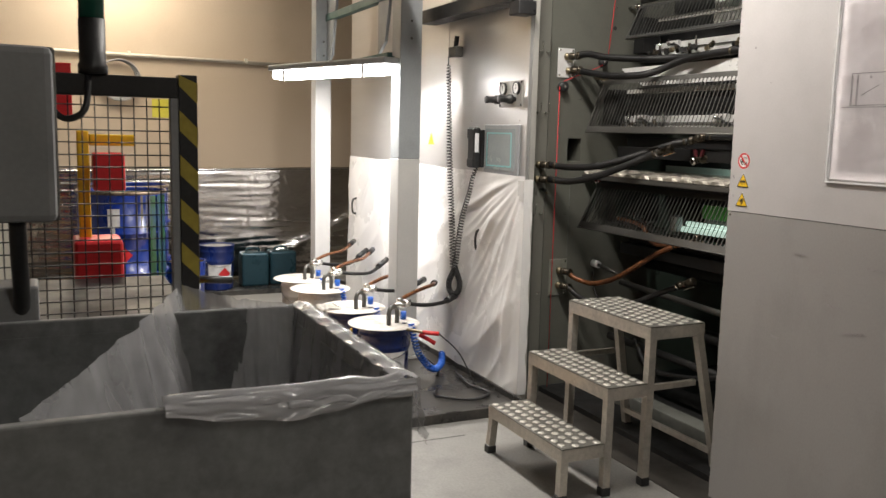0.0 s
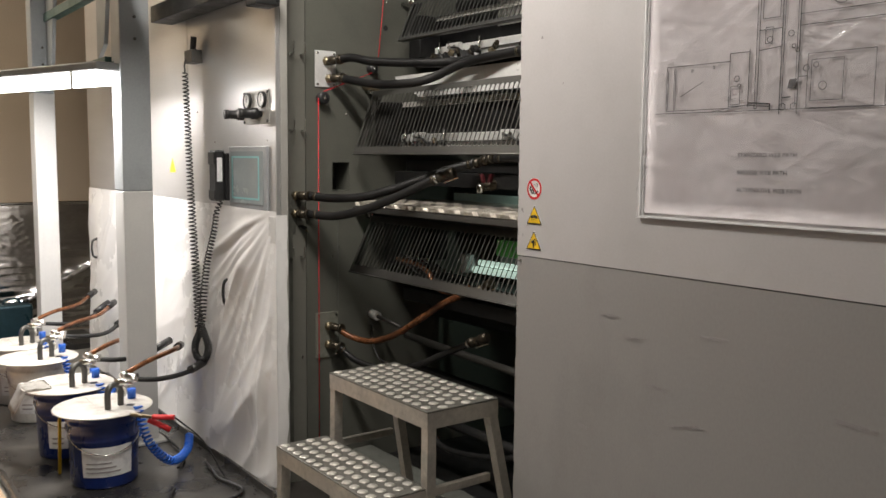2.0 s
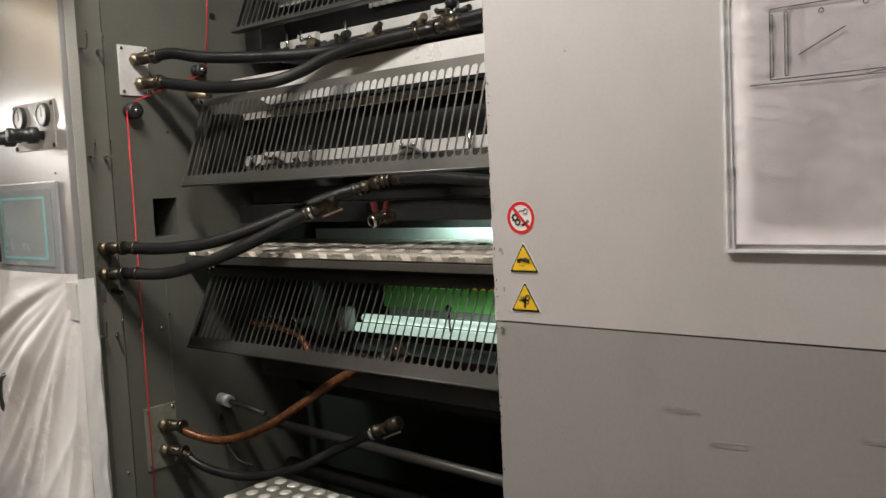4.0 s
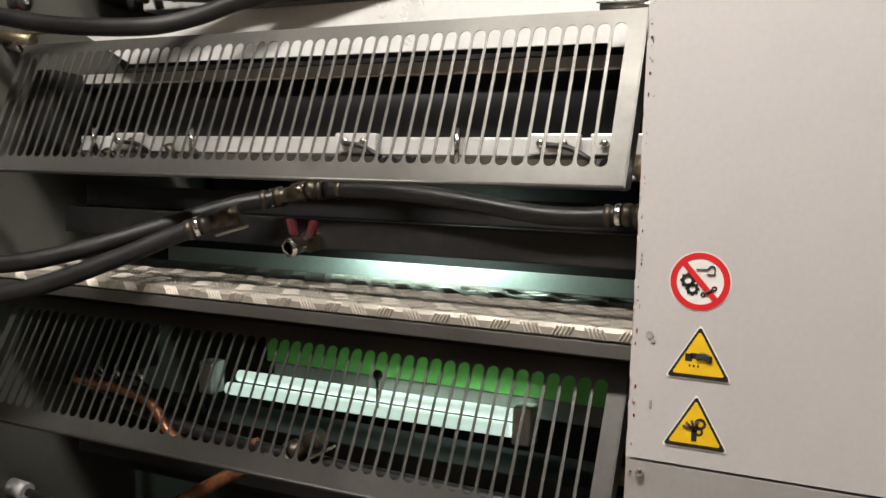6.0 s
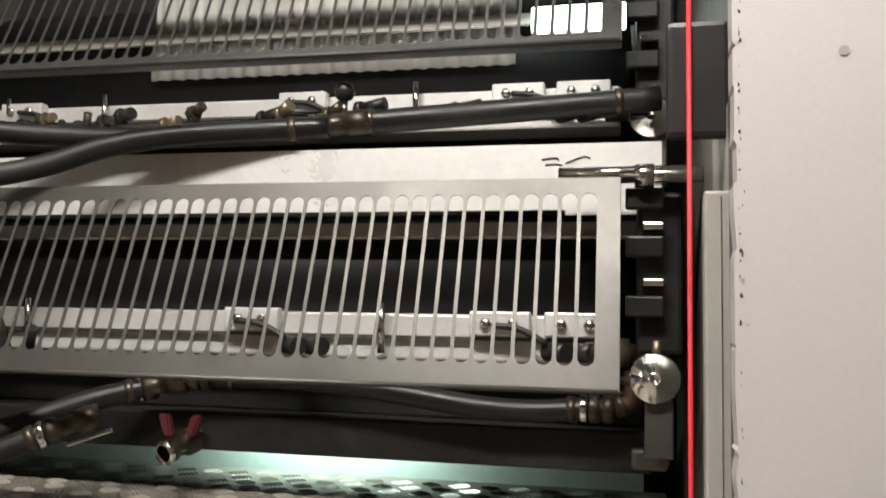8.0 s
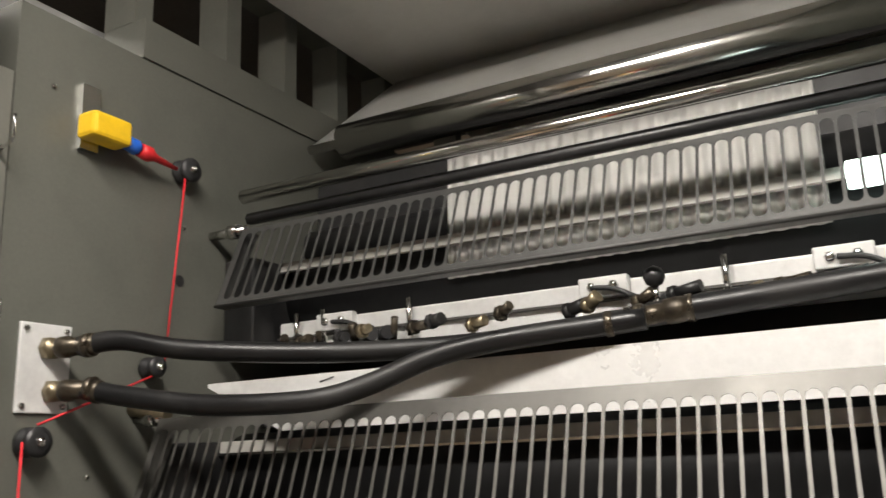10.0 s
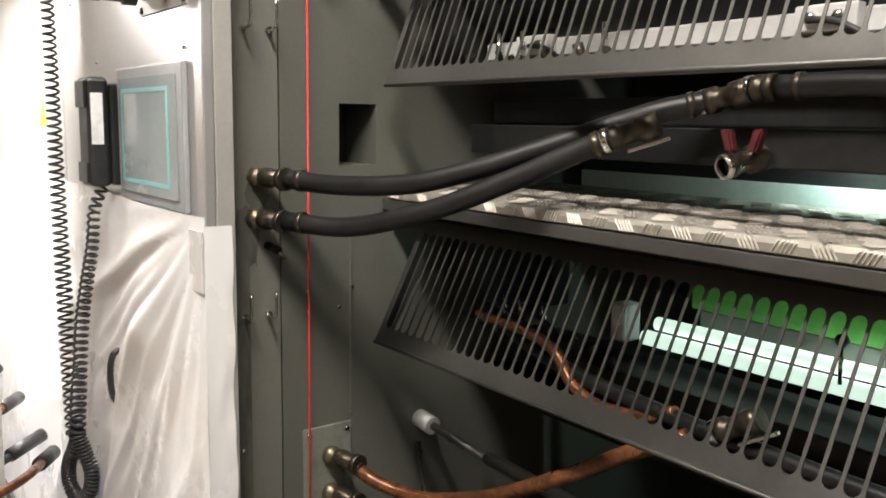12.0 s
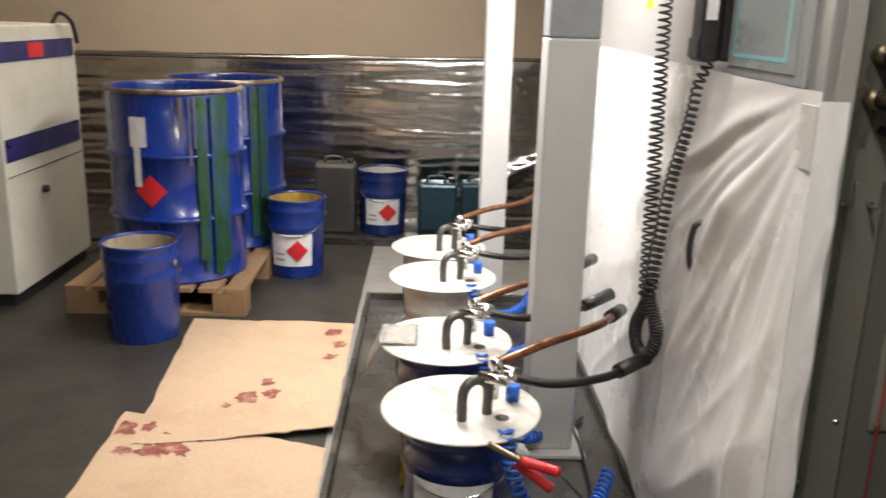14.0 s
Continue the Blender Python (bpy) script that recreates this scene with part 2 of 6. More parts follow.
PLANPAPER = material("drawing_paper", (0.72, 0.68, 0.69), 0.6, 0, 0.03, 60, 5.0, 0.04, (0.56, 0.51, 0.52), 0.5)
WEB = material("white_printing_web", (0.72, 0.71, 0.68), 0.5, 0, 0.02, 60, 2.0, 0.03)
GALV = material("green_steel_beam", (0.05, 0.11, 0.10), 0.5, 0.2, 0.1, 60, 4.0, 0.1)
BAG = film("clear_bag_film", (0.60, 0.60, 0.62), 0.56, 0.14)
BAGFOLD = film("gathered_bag_film", (0.60, 0.60, 0.62), 0.42, 0.14)
SLEEVE = film("clear_sleeve", (0.80, 0.78, 0.81), 0.88, 0.07)
TUBEGLOW = glowing("lit_diffuser", (1.0, 0.98, 0.95), 14.0)
CEILGLOW = glowing("lit_ceiling_diffuser", (1.0, 0.95, 0.86), 16.0)
PRESSGLOW = glowing("lit_press_tube", (0.74, 1.0, 0.84), 0.62)
DECKGLOW = glowing("pale_block_glow", (0.8, 1.0, 0.92), 4.0)

# ---- building helpers ----


def box(bm, x0, x1, y0, y1, z0, z1, bevel=0.0, m=None):
    vs = [bm.verts.new((x, y, z)) for x in (x0, x1) for y in (y0, y1) for z in (z0, z1)]
    fs = [bm.faces.new([vs[i] for i in q]) for q in ((0, 1, 3, 2), (4, 6, 7, 5), (0, 4, 5, 1), (2, 3, 7, 6), (0, 2, 6, 4), (1, 5, 7, 3))]
    if bevel:
        es = list({e for q in fs for e in q.edges})
        r = bmesh.ops.bevel(bm, geom=es, offset=bevel, segments=2, affect="EDGES", profile=0.5)
        vs = list({v for q in r["faces"] for v in q.verts} | {v for v in vs if v.is_valid})
    if m is not None:
        bmesh.ops.transform(bm, matrix=m, verts=[v for v in vs if v.is_valid])
    return bm


def boxed(*a, **k):
    return box(bmesh.new(), *a, **k)


def lathe(bm, profile, m=Matrix.Identity(4), seg=24, caps=True):
    """Turns (radius, height) pairs round the z axis of m."""
    rings = []
    for r, h in profile:
        rings.append([bm.verts.new(m @ Vector((r * math.cos(2 * math.pi * i / seg), r * math.sin(2 * math.pi * i / seg), h))) for i in range(seg)])
    for a, b in zip(rings, rings[1:]):
        for i in range(seg):
            f = bm.faces.new((a[i], a[(i + 1) % seg], b[(i + 1) % seg], b[i]))
            f.smooth = True
    for ring, flip in ((rings[0], True), (rings[-1], False)) if caps else ():
        if profile[0 if flip else -1][0] > 1e-4:
            bm.faces.new(list(reversed(ring)) if flip else ring)
    return bm


def axis(a, b):
    """The pose that carries the z axis from a towards b."""
    d = Vector(b) - Vector(a)
    return Matrix.Translation(a) @ d.to_track_quat("Z", "Y").to_matrix().to_4x4(), d.length


def rod(bm, a, b, r, seg=12, r2=None):
    m, n = axis(a, b)
    return lathe(bm, [(r, 0), (r if r2 is None else r2, n)], m, seg)


def smooth_path(pts, n=10):
    """Catmull-Rom points through pts."""
    p = [Vector(q) for q in pts]
    p = [p[0] * 2 - p[1]] + p + [p[-1] * 2 - p[-2]]
    out = []
    for i in range(1, len(p) - 2):
        for k in range(n):
            t = k / n
            out.append(0.5 * (2 * p[i] + (p[i + 1] - p[i - 1]) * t + (2 * p[i - 1] - 5 * p[i] + 4 * p[i + 1] - p[i + 2]) * t * t
                              + (3 * p[i] - p[i - 1] - 3 * p[i + 1] + p[i + 2]) * t ** 3))
    return out + [p[-2]]


def sweep(bm, pts, r, seg=10, n=8, curved=True):
    path = smooth_path(pts, n) if curved else [Vector(q) for q in pts]
    rings, up = [], Vector((0.13, 0.21, 0.97))
    for i, q in enumerate(path):
        d = (path[min(i + 1, len(path) - 1)] - path[max(i - 1, 0)]).normalized()
        s = d.cross(up)
        if s.length < 1e-3:
            s = d.cross(Vector((1, 0, 0)))
        s.normalize()
        u = s.cross(d).normalized()
        up = u
        rings.append([bm.verts.new(q + r * (math.cos(2 * math.pi * k / seg) * s + math.sin(2 * math.pi * k / seg) * u)) for k in range(seg)])
    for a, b in zip(rings, rings[1:]):
        for k in range(seg):
            f = bm.faces.new((a[k], a[(k + 1) % seg], b[(k + 1) % seg], b[k]))
            f.smooth = True
    bm.faces.new(list(reversed(rings[0])))
    bm.faces.new(rings[-1])
    return bm


def grid(nu, nv, fn, thick=0.0):
    """A sheet of nu x nv faces through fn(u, v), u and v from 0 to 1."""
    bm = bmesh.new()
    vs = [[bm.verts.new(fn(i / nu, j / nv)) for j in range(nv + 1)] for i in range(nu + 1)]
    for i in range(nu):
        for j in range(nv):
            f = bm.faces.new((vs[i][j], vs[i + 1][j], vs[i + 1][j + 1], vs[i][j + 1]))
            f.smooth = True
    if thick:
        bmesh.ops.solidify(bm, geom=bm.faces[:], thickness=thick)
    return bm


def extrude_outline(outline, depth, m=Matrix.Identity(4)):
    """A flat outline of (x, z) pairs, given depth along y."""
    bm = bmesh.new()
    f = bm.faces.new([bm.verts.new((x, 0, z)) for x, z in outline])
    r = bmesh.ops.extrude_face_region(bm, geom=[f])
    bmesh.ops.translate(bm, vec=(0, depth, 0), verts=[v for v in r["geom"] if isinstance(v, bmesh.types.BMVert)])
    bmesh.ops.recalc_face_normals(bm, faces=bm.faces[:])
    bmesh.ops.transform(bm, matrix=m, verts=bm.verts[:])
    return bm


def mesh_ob(name, bm, mat):
    me = bpy.data.meshes.new(name)
    bmesh.ops.recalc_face_normals(bm, faces=bm.faces[:])
    bm.to_mesh(me)
    bm.free()
    me.materials.append(mat)
    return new(name, me)


def part(name, bm, mat, parent, label=""):
    ob = mesh_ob(name, bm, mat)
    ob.parent = parent
    ob.matrix_parent_inverse = Matrix.Translation(parent.matrix_basis.translation).inverted() if parent.parent is None else Matrix.Identity(4)
    return tagged(ob, label)


def thing(name, at, label, category, group="", kind=""):
    """An empty at the thing's base; parts are given in world places."""
    ob = new(name)
    ob.empty_display_size = 0.1
    ob.matrix_basis = Matrix.Translation(at)
    return tagged(ob, label, category, group, kind)


def solid(name, bm, mat, label, category, group="", kind=""):
    return tagged(mesh_ob(name, bm, mat), label, category, group, kind)


def disc(bm, c, r, depth, normal=(0, -1, 0), seg=24, hole=0.0):
    m, _ = axis(c, Vector(c) + Vector(normal))
    if hole:
        lathe(bm, [(hole, 0), (hole, depth), (r, depth), (r, 0), (hole, 0)], m, seg, False)
        for f in bm.faces:
            f.smooth = False
        return bm
    return lathe(bm, [(r, 0), (r, depth)], m, seg)


def bolts(name, places, normal, mat, parent, r=0.006, h=0.004):
    for c in places:
        part(name, bolt(bmesh.new(), c, normal, r, h), mat, parent)


def bolt(bm, c, normal, r=0.006, h=0.004):
    m, _ = axis(c, Vector(c) + Vector(normal))
    return lathe(bm, [(r, 0), (r, h * 0.6), (r * 0.7, h), (0.0001, h)], m, 6)


# ---- large structure ----
def wall(name, x0, x1, y0, y1, z0, z1, mat, label):
    return solid(name, boxed(x0, x1, y0, y1, z0, z1), mat, label, "wall", kind="structure")


floor = solid("floor", boxed(-6, 6.5, -5.2, 3.2, -0.08, 0.0), CONCRETE,
              "dark grey painted concrete floor, scuffed and stained", "floor", kind="structure")
# dark sheet under the press: oil, with the shade there painted in
solid("floor_coating", boxed(-1.56, -0.06, -0.06, 1.25, 0.0, 0.003), DARKFLOOR, "dark floor beneath the press, oil and shade in one colour", "floor", kind="structure")
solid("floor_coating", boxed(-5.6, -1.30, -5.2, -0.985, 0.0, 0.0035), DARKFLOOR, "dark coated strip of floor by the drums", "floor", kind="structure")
bm = bmesh.new()
for k in range(24):
    y = -1.55 + k * 0.042
    w0, w1 = 0.004 + 0.003 * noise.noise((k * 0.7, 0, 1)), 0.004 + 0.003 * noise.noise((k * 0.7 + 0.7, 0, 1))
    o0, o1 = 0.008 * noise.noise((k * 0.35, 3, 0)), 0.008 * noise.noise((k * 0.35 + 0.35, 3, 0))
    bm.faces.new([bm.verts.new(q) for q in ((-1.09 + o0 - w0, y, 0.0008), (-1.09 + o0 + w0, y, 0.0008), (-1.09 + o1 + w1, y + 0.042, 0.0008), (-1.09 + o1 - w1, y + 0.042, 0.0008))])
solid("floor_joint", bm, NEARBLACK, "dark cracked joint across the concrete floor", "floor joint", kind="structure")
wall("wall_west", -5.8, -5.6, -5.2, 3.2, 0, 3.3, WALL, "beige painted plain wall behind the drums")
wall("wall_south", -5.6, 6.5, -5.4, -5.2, 0, 3.3, WALL, "beige painted plain hall wall")
wall("wall_east", 6.5, 6.7, -5.2, 3.2, 0, 3.3, WALL, "beige painted plain hall wall")
wall("wall_north", -5.6, 6.5, 3.2, 3.4, 0, 3.3, WALL, "beige painted plain hall wall")
solid("ceiling", boxed(-5.8, 6.7, -5.4, 3.4, 3.3, 3.5), CEIL, "dark hall ceiling", "ceiling", kind="structure")

# ---- the press: frames, back and sliding door ----
XL, XR = -1.57, -0.05          # inner faces of the two side frames


def framed_hole(bm, x0, x1, ya, yb, za, zb, hy0, hy1, hz0, hz1):
    """A slab with a rectangular opening through its thickness in x."""
    box(bm, x0, x1, ya, hy0, za, zb)
    box(bm, x0, x1, hy1, yb, za, zb)
    box(bm, x0, x1, hy0, hy1, za, hz0)
    box(bm, x0, x1, hy0, hy1, hz1, zb)
    return bm


press = thing("printing_press", (-0.8, 1.0, 0), "grey-green printing press with open operator side and dark ink decks", "printing press")
part("side_frame", framed_hole(bmesh.new(), -1.69, XL, 0.144, 2.3, 0, 2.44, 0.272, 0.358, 1.268, 1.390), FRAMEPAINT, press)
part("frame_edge_strip", boxed(-1.69, XL, 0.012, 0.1415, 0, 2.30, bevel=0.002), STRIPPAINT, press)
part("hole_back", boxed(-1.76, -1.695, 0.2, 0.45, 1.2, 1.46), NEARBLACK, press)
part("side_frame", boxed(XR, 0.05, 0.045, 2.3, 0, 2.75), FRAMEPAINT, press)
part("frame_flange", boxed(-0.080, -0.0505, 0.075, 0.10, 0.03, 1.625, bevel=0.002), POSTPAINT, press, "pale steel front flange of the frame")
part("flange_seam", boxed(-0.0665, -0.0655, 0.0742, 0.0749, 0.10, 1.62), CHROME, press)
part("frame_edge_strip", boxed(XR - 0.005, XR - 0.001, 0.062, 0.27, 0.30, 1.715, bevel=0.001), POSTPAINT, press, "pale steel guide strip")
part("back_plate", boxed(XL, XR, 2.0, 2.06, 0, 2.75), NEARBLACK, press)
part("base_plate", boxed(XL, XR, 0.15, 2.0, 0.0, 0.03), NEARBLACK, press)
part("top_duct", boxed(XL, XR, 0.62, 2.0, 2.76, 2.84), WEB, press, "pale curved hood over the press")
part("central_drum", lathe(bmesh.new(), [(0.02, 0), (0.55, 0.0), (0.55, 1.40), (0.02, 1.40)], axis((XL + 0.06, 1.62, 1.35), (0, 1.62, 1.35))[0], 48), NEARBLACK, press,
     "dark central impression drum")
# upper back frame with openings, above the side frame
bm = bmesh.new()
box(bm, -1.69, -1.565, 0.42, 2.0, 2.441, 2.53)
box(bm, -1.69, -1.60, 0.42, 2.0, 2.80, 2.85)
for yy in (0.42, 0.70, 0.92, 1.16, 1.42, 1.9):
    box(bm, -1.69, -1.60, yy, yy + 0.05, 2.531, 2.799)
part("upper_frame", bm, FRAMEPAINT, press)
# wrinkled oily strip on the lower part of the frame edge
part("grime_band", boxed(XL, XL + 0.001, 0.020, 0.078, 0.05, 1.13), EDGEDIRT, press, "grimy worn paint along the frame edge")
for k, (y, z, ry_, rz_) in enumerate(((0.072, 1.13, 0.034, 0.085), (0.052, 0.98, 0.024, 0.11), (0.046, 0.80, 0.020, 0.13), (0.095, 1.205, 0.028, 0.05))):
    bm = bmesh.new()
    ring = [bm.verts.new((XL + 0.0012 + 0.0003 * k, y + ry_ * (0.8 + 0.5 * noise.noise((math.cos(q * 0.2618) * 2, math.sin(q * 0.2618) * 2, k * 3))) * math.cos(q * 0.2618),
                          z + rz_ * (0.8 + 0.5 * noise.noise((math.cos(q * 0.2618) * 2, math.sin(q * 0.2618) * 2, k * 3 + 9))) * math.sin(q * 0.2618))) for q in range(24)]
    bm.faces.new(ring)
    part("oil_stain", bm, EDGEDIRT, press, "dark oily stain round the hose fittings")
bolts("bolt_head", [(XL, y, z) for z, y in ((0.42, 0.065), (0.72, 0.06), (0.55, 0.12))], (1, 0, 0), CHROME, press)
for y, z in ((0.195, 1.845), (0.28, 1.845), (0.195, 1.725), (0.20, 1.157), (0.30, 1.157), (0.20, 1.02), (0.30, 1.02), (0.34, 1.6), (0.55, 2.1), (0.22, 2.3), (0.2, 0.98), (0.27, 0.98)):
    part("bolt_head", bolt(bmesh.new(), (XL, y, z), (1, 0, 0), 0.005), CHROME, press)
part("cable_bore", disc(bmesh.new(), (XL, 0.543, 1.986), 0.012, 0.002, (1, 0, 0), 16), BLACK, press)
bm = boxed(XL, XL + 0.004, 0.296, 0.2985, 0.75, 1.15)
part("plate_joint", bm, FRAMEDARK, press)


def wall_hook(y, z):
    h = thing("hook", (XL, y, z), "bent bright wire hook on the press frame", "hook", "hooks on the press frame")
    bm = bmesh.new()
    sweep(bm, [(XL, y, z), (XL + 0.03, y - 0.004, z - 0.002), (XL + 0.045, y - 0.004, z + 0.008), (XL + 0.046, y - 0.004, z + 0.05)], 0.0028, 8, 5)
    part("wire", bm, CHROME, h)
    part("collar", disc(bmesh.new(), (XL, y, z), 0.006, 0.008, (1, 0, 0), 10), CHROME, h)


for z in (1.833, 1.519):
    for y in (0.072, 0.122):
        wall_hook(y, z)
wall_hook(0.065, 0.985)
wall_hook(0.115, 0.985)
wall_hook(0.072, 2.15)
wall_hook(0.122, 2.15)


def guide_wheel(y, z, r=0.025):
    w = thing("cord_pulley", (XL, y, z), "small black pulley guiding the red safety cord", "pulley", "cord pulleys")
    m, _ = axis((XL, y, z), (0, y, z))
    part("wheel", lathe(bmesh.new(), [(r, 0.004), (r, 0.012), (r * 0.72, 0.018), (r * 0.72, 0.024), (r, 0.03), (r, 0.038), (r * 0.55, 0.04), (0.0001, 0.04)], m, 24), BLACK, w)
    part("hub", lathe(bmesh.new(), [(0.008, 0), (0.008, 0.044), (0.005, 0.048), (0.0001, 0.048)], m, 12), CHROME, w)


guide_wheel(0.214, 1.66)
guide_wheel(0.462, 1.80, 0.02)
guide_wheel(0.534, 2.219, 0.026)
cord = bmesh.new()
sweep(cord, [(XL + 0.03, 0.186, 0.02), (XL + 0.03, 0.188, 1.66)], 0.0022, 6, 1, False)
sweep(cord, [(XL + 0.03, 0.214, 1.688), (XL + 0.03, 0.455, 1.782)], 0.0022, 6, 1, False)
sweep(cord, [(XL + 0.03, 0.483, 1.80), (XL + 0.03, 0.522, 2.20)], 0.0022, 6, 1, False)
part("safety_cord", cord, THREAD, press, "taut red safety cord")
cord = bmesh.new()
sweep(cord, [(-0.089, 0.130, 0.1), (-0.089, 0.130, 2.05)], 0.0026, 6, 1, False)
cr = part("safety_cord", cord, THREAD, press, "taut red safety cord")
part("cord_clip", boxed(-0.11, -0.05, 0.132, 0.150, 1.685, 1.80, bevel=0.006), BLACK, cr)
part("end_bracket", boxed(-0.11, XR, 0.130, 0.148, 0.06, 0.10, bevel=0.003), CHROME, cr)


# emergency cord switch, yellow
sw = thing("cord_switch", (XL, 0.335, 2.225), "yellow pull-cord switch box with blue and red ends", "switch")
part("housing", boxed(XL + 0.01, XL + 0.06, 0.265, 0.355, 2.21, 2.26, bevel=0.008), YELLOW, sw)
part("button", lathe(bmesh.new(), [(0.014, 0), (0.016, 0.03), (0.012, 0.036)], axis((XL + 0.035, 0.355, 2.228), (XL + 0.035, 0.465, 2.212))[0], 16), BLUECOIL, sw, "blue reset knob")
part("nozzle", lathe(bmesh.new(), [(0.014, 0), (0.016, 0.025), (0.008, 0.04), (0.004, 0.10)], axis((XL + 0.035, 0.393, 2.222), (XL + 0.035, 0.52, 2.206))[0], 16), RED, sw, "red cable end")
part("bracket", boxed(XL, XL + 0.012, 0.275, 0.315, 2.195, 2.325), CHROME, sw)

# sliding door in front of the right-hand frame
DX0, DX1 = -0.064, 2.75
door = thing("sliding_door", (1.3, 0.02, 0), "grey painted sliding press door in two panels, scuffed", "door")
bm = bmesh.new()


def chipped_panel(x0, x1, z0, z1, seed):
    """A door leaf whose free edge is nicked along its height."""
    rng = random.Random(seed)
    zs, z = [z0], z0
    while z < z1 - 0.03:
        z += rng.uniform(0.012, 0.05)
        zs += [z, z + 0.003, z + 0.006]
    zs = [q for q in zs if q < z1] + [z1]
    out = [(x1, z0), (x1, z1)]
    for i, q in enumerate(reversed(zs)):
        out.append((x0 + (rng.uniform(0.0005, 0.003) if rng.random() < 0.35 else 0.0), q))
    return extrude_outline(out, 0.030)


part("upper_panel", chipped_panel(DX0, DX1, 1.1435, 2.9, 3), DOORPAINT, door)
part("lower_panel", chipped_panel(DX0 + 0.001, DX1, 0.035, 1.1405, 4), LOWERPAINT, door, "darker grey scuffed lower panel")
part("joint_backing", boxed(DX0 + 0.01, DX1, 0.012, 0.028, 1.135, 1.149), NEARBLACK, door)
part("door_return", boxed(DX0 + 0.003, DX0 + 0.006, 0.030, 0.060, 0.04, 2.9), GUARD, door, "bare bent steel return")
bm = bmesh.new()
rng = random.Random(8)
for x, z, w, tilt in ((0.281, 1.019, 0.07, 2), (0.362, 0.975, 0.07, -3), (0.583, 1.013, 0.08, -2), (0.432, 0.872, 0.07, 4), (0.20, 0.72, 0.05, 6), (0.52, 0.80, 0.10, -12), (0.75, 0.62, 0.12, 8), (0.44, 0.61, 0.03, 0), (0.9, 0.9, 0.09, 3)):
    for k in range(3):
        box(bm, x - w / 2 + rng.uniform(0, 0.01), x + w / 2 - rng.uniform(0, 0.02), -0.0006, 0.001, z + k * 0.0035, z + k * 0.0035 + rng.uniform(0.001, 0.0028), 0, Matrix.Translation((x, 0, z)) @ Matrix.Rotation(radians(tilt), 4, "Y") @ Matrix.Translation((-x, 0, -z)))
part("panel_screw", bolt(bmesh.new(), (-0.049, 0.0, 1.129), (0, -1, 0), 0.0045), CHROME, door)
part("scuff_marks", bm, GREYINK, door, "dark rubbed scuff marks")
bm = bmesh.new()
disc(bm, (0.019, 0.0, 1.723), 0.004, 0.0008, (0, -1, 0), 10)
disc(bm, (0.10, 0.0, 1.60), 0.002, 0.0008, (0, -1, 0), 8)
box(bm, -0.043, -0.0405, -0.0006, 0.001, 1.196, 1.204)
disc(bm, (-0.046, 0.0, 1.270), 0.004, 0.0008, (0, -1, 0), 7)
disc(bm, (-0.0425, 0.0, 1.264), 0.0025, 0.0008, (0, -1, 0), 6)
part("paint_chips", bm, GREYINK, door)


# nicks in the paint along the free edge
rng = random.Random(31)
for nick_name, nick_mat, nick_count in (("bare_nicks", CHROME, 70), ("dark_nicks", GREYINK, 60)):
    nv, nf = [], []
    for k in range(nick_count):
        z, x = rng.uniform(0.5, 1.95), DX0 + 0.0005 + abs(rng.gauss(0, 0.0018))
        if abs(z - 1.142) < 0.012:
            continue
        w, h = rng.uniform(0.0004, 0.0016), rng.uniform(0.0006, 0.0030)
        b = len(nv)
        for q in range(6):
            a = q * math.pi / 3
            g = rng.uniform(0.6, 1.2)
            nv.append((max(DX0 + 0.0036, x + w * g * math.cos(a) + 0.0032), -0.0005, z + h * g * math.sin(a)))
        nf.append([b + q for q in range(6)])
    me = bpy.data.meshes.new(nick_name)
    me.from_pydata(nv, [], nf)
    me.materials.append(nick_mat)
    ob = new(nick_name, me)
    ob.parent = door
    ob.matrix_parent_inverse = Matrix.Translation(door.matrix_basis.translation).inverted()
    ob["kind"] = "stuff"


# safety stickers: 58 mm wide
def ring_sticker(x, z):
    s = thing("safety_sticker", (x, 0, z), "round red and white no-working-on-moving-parts sticker", "sticker", "safety stickers")
    part("backing", disc(bmesh.new(), (x, 0, z), 0.0295, 0.0003, (0, -1, 0), 40), WHITEINK, s)
    part("ring", disc(bmesh.new(), (x, -0.0003, z), 0.0285, 0.0003, (0, -1, 0), 40, 0.0225), RED, s)
    bm = boxed(-0.0027, 0.0027, -0.0009, -0.0003, -0.0235, 0.0235)
    bmesh.ops.transform(bm, matrix=Matrix.Translation((x, 0, z)) @ Matrix.Rotation(radians(-42), 4, "Y"), verts=bm.verts[:])
    part("bar", bm, RED, s)
    bm = bmesh.new()
    for cx, cz, r in ((-0.0115, 0.0005, 0.0066), (-0.0068, -0.0075, 0.0056)):
        disc(bm, (x + cx, -0.0003, z + cz), r, 0.0005, (0, -1, 0), 20, r * 0.5)
        for k in range(8):
            a = k * math.pi / 4
            disc(bm, (x + cx + r * math.cos(a), -0.0003, z + cz + r * math.sin(a)), 0.0014, 0.0005, (0, -1, 0), 6)
    sweep(bm, [(x + 0.004, -0.0009, z - 0.012), (x + 0.013, -0.0009, z - 0.0065)], 0.0011, 6, 1, False)
    for cx, cz in ((0.0035, -0.0125), (0.014, -0.006)):
        disc(bm, (x + cx, -0.0003, z + cz), 0.0026, 0.0005, (0, -1, 0), 12, 0.0012)
    sweep(bm, [(x - 0.004, -0.0009, z + 0.012), (x + 0.006, -0.0009, z + 0.0125), (x + 0.009, -0.0009, z + 0.0155), (x + 0.013, -0.0009, z + 0.015), (x + 0.013, -0.0009, z + 0.008), (x + 0.006, -0.0009, z + 0.008)], 0.0006, 6, 4)
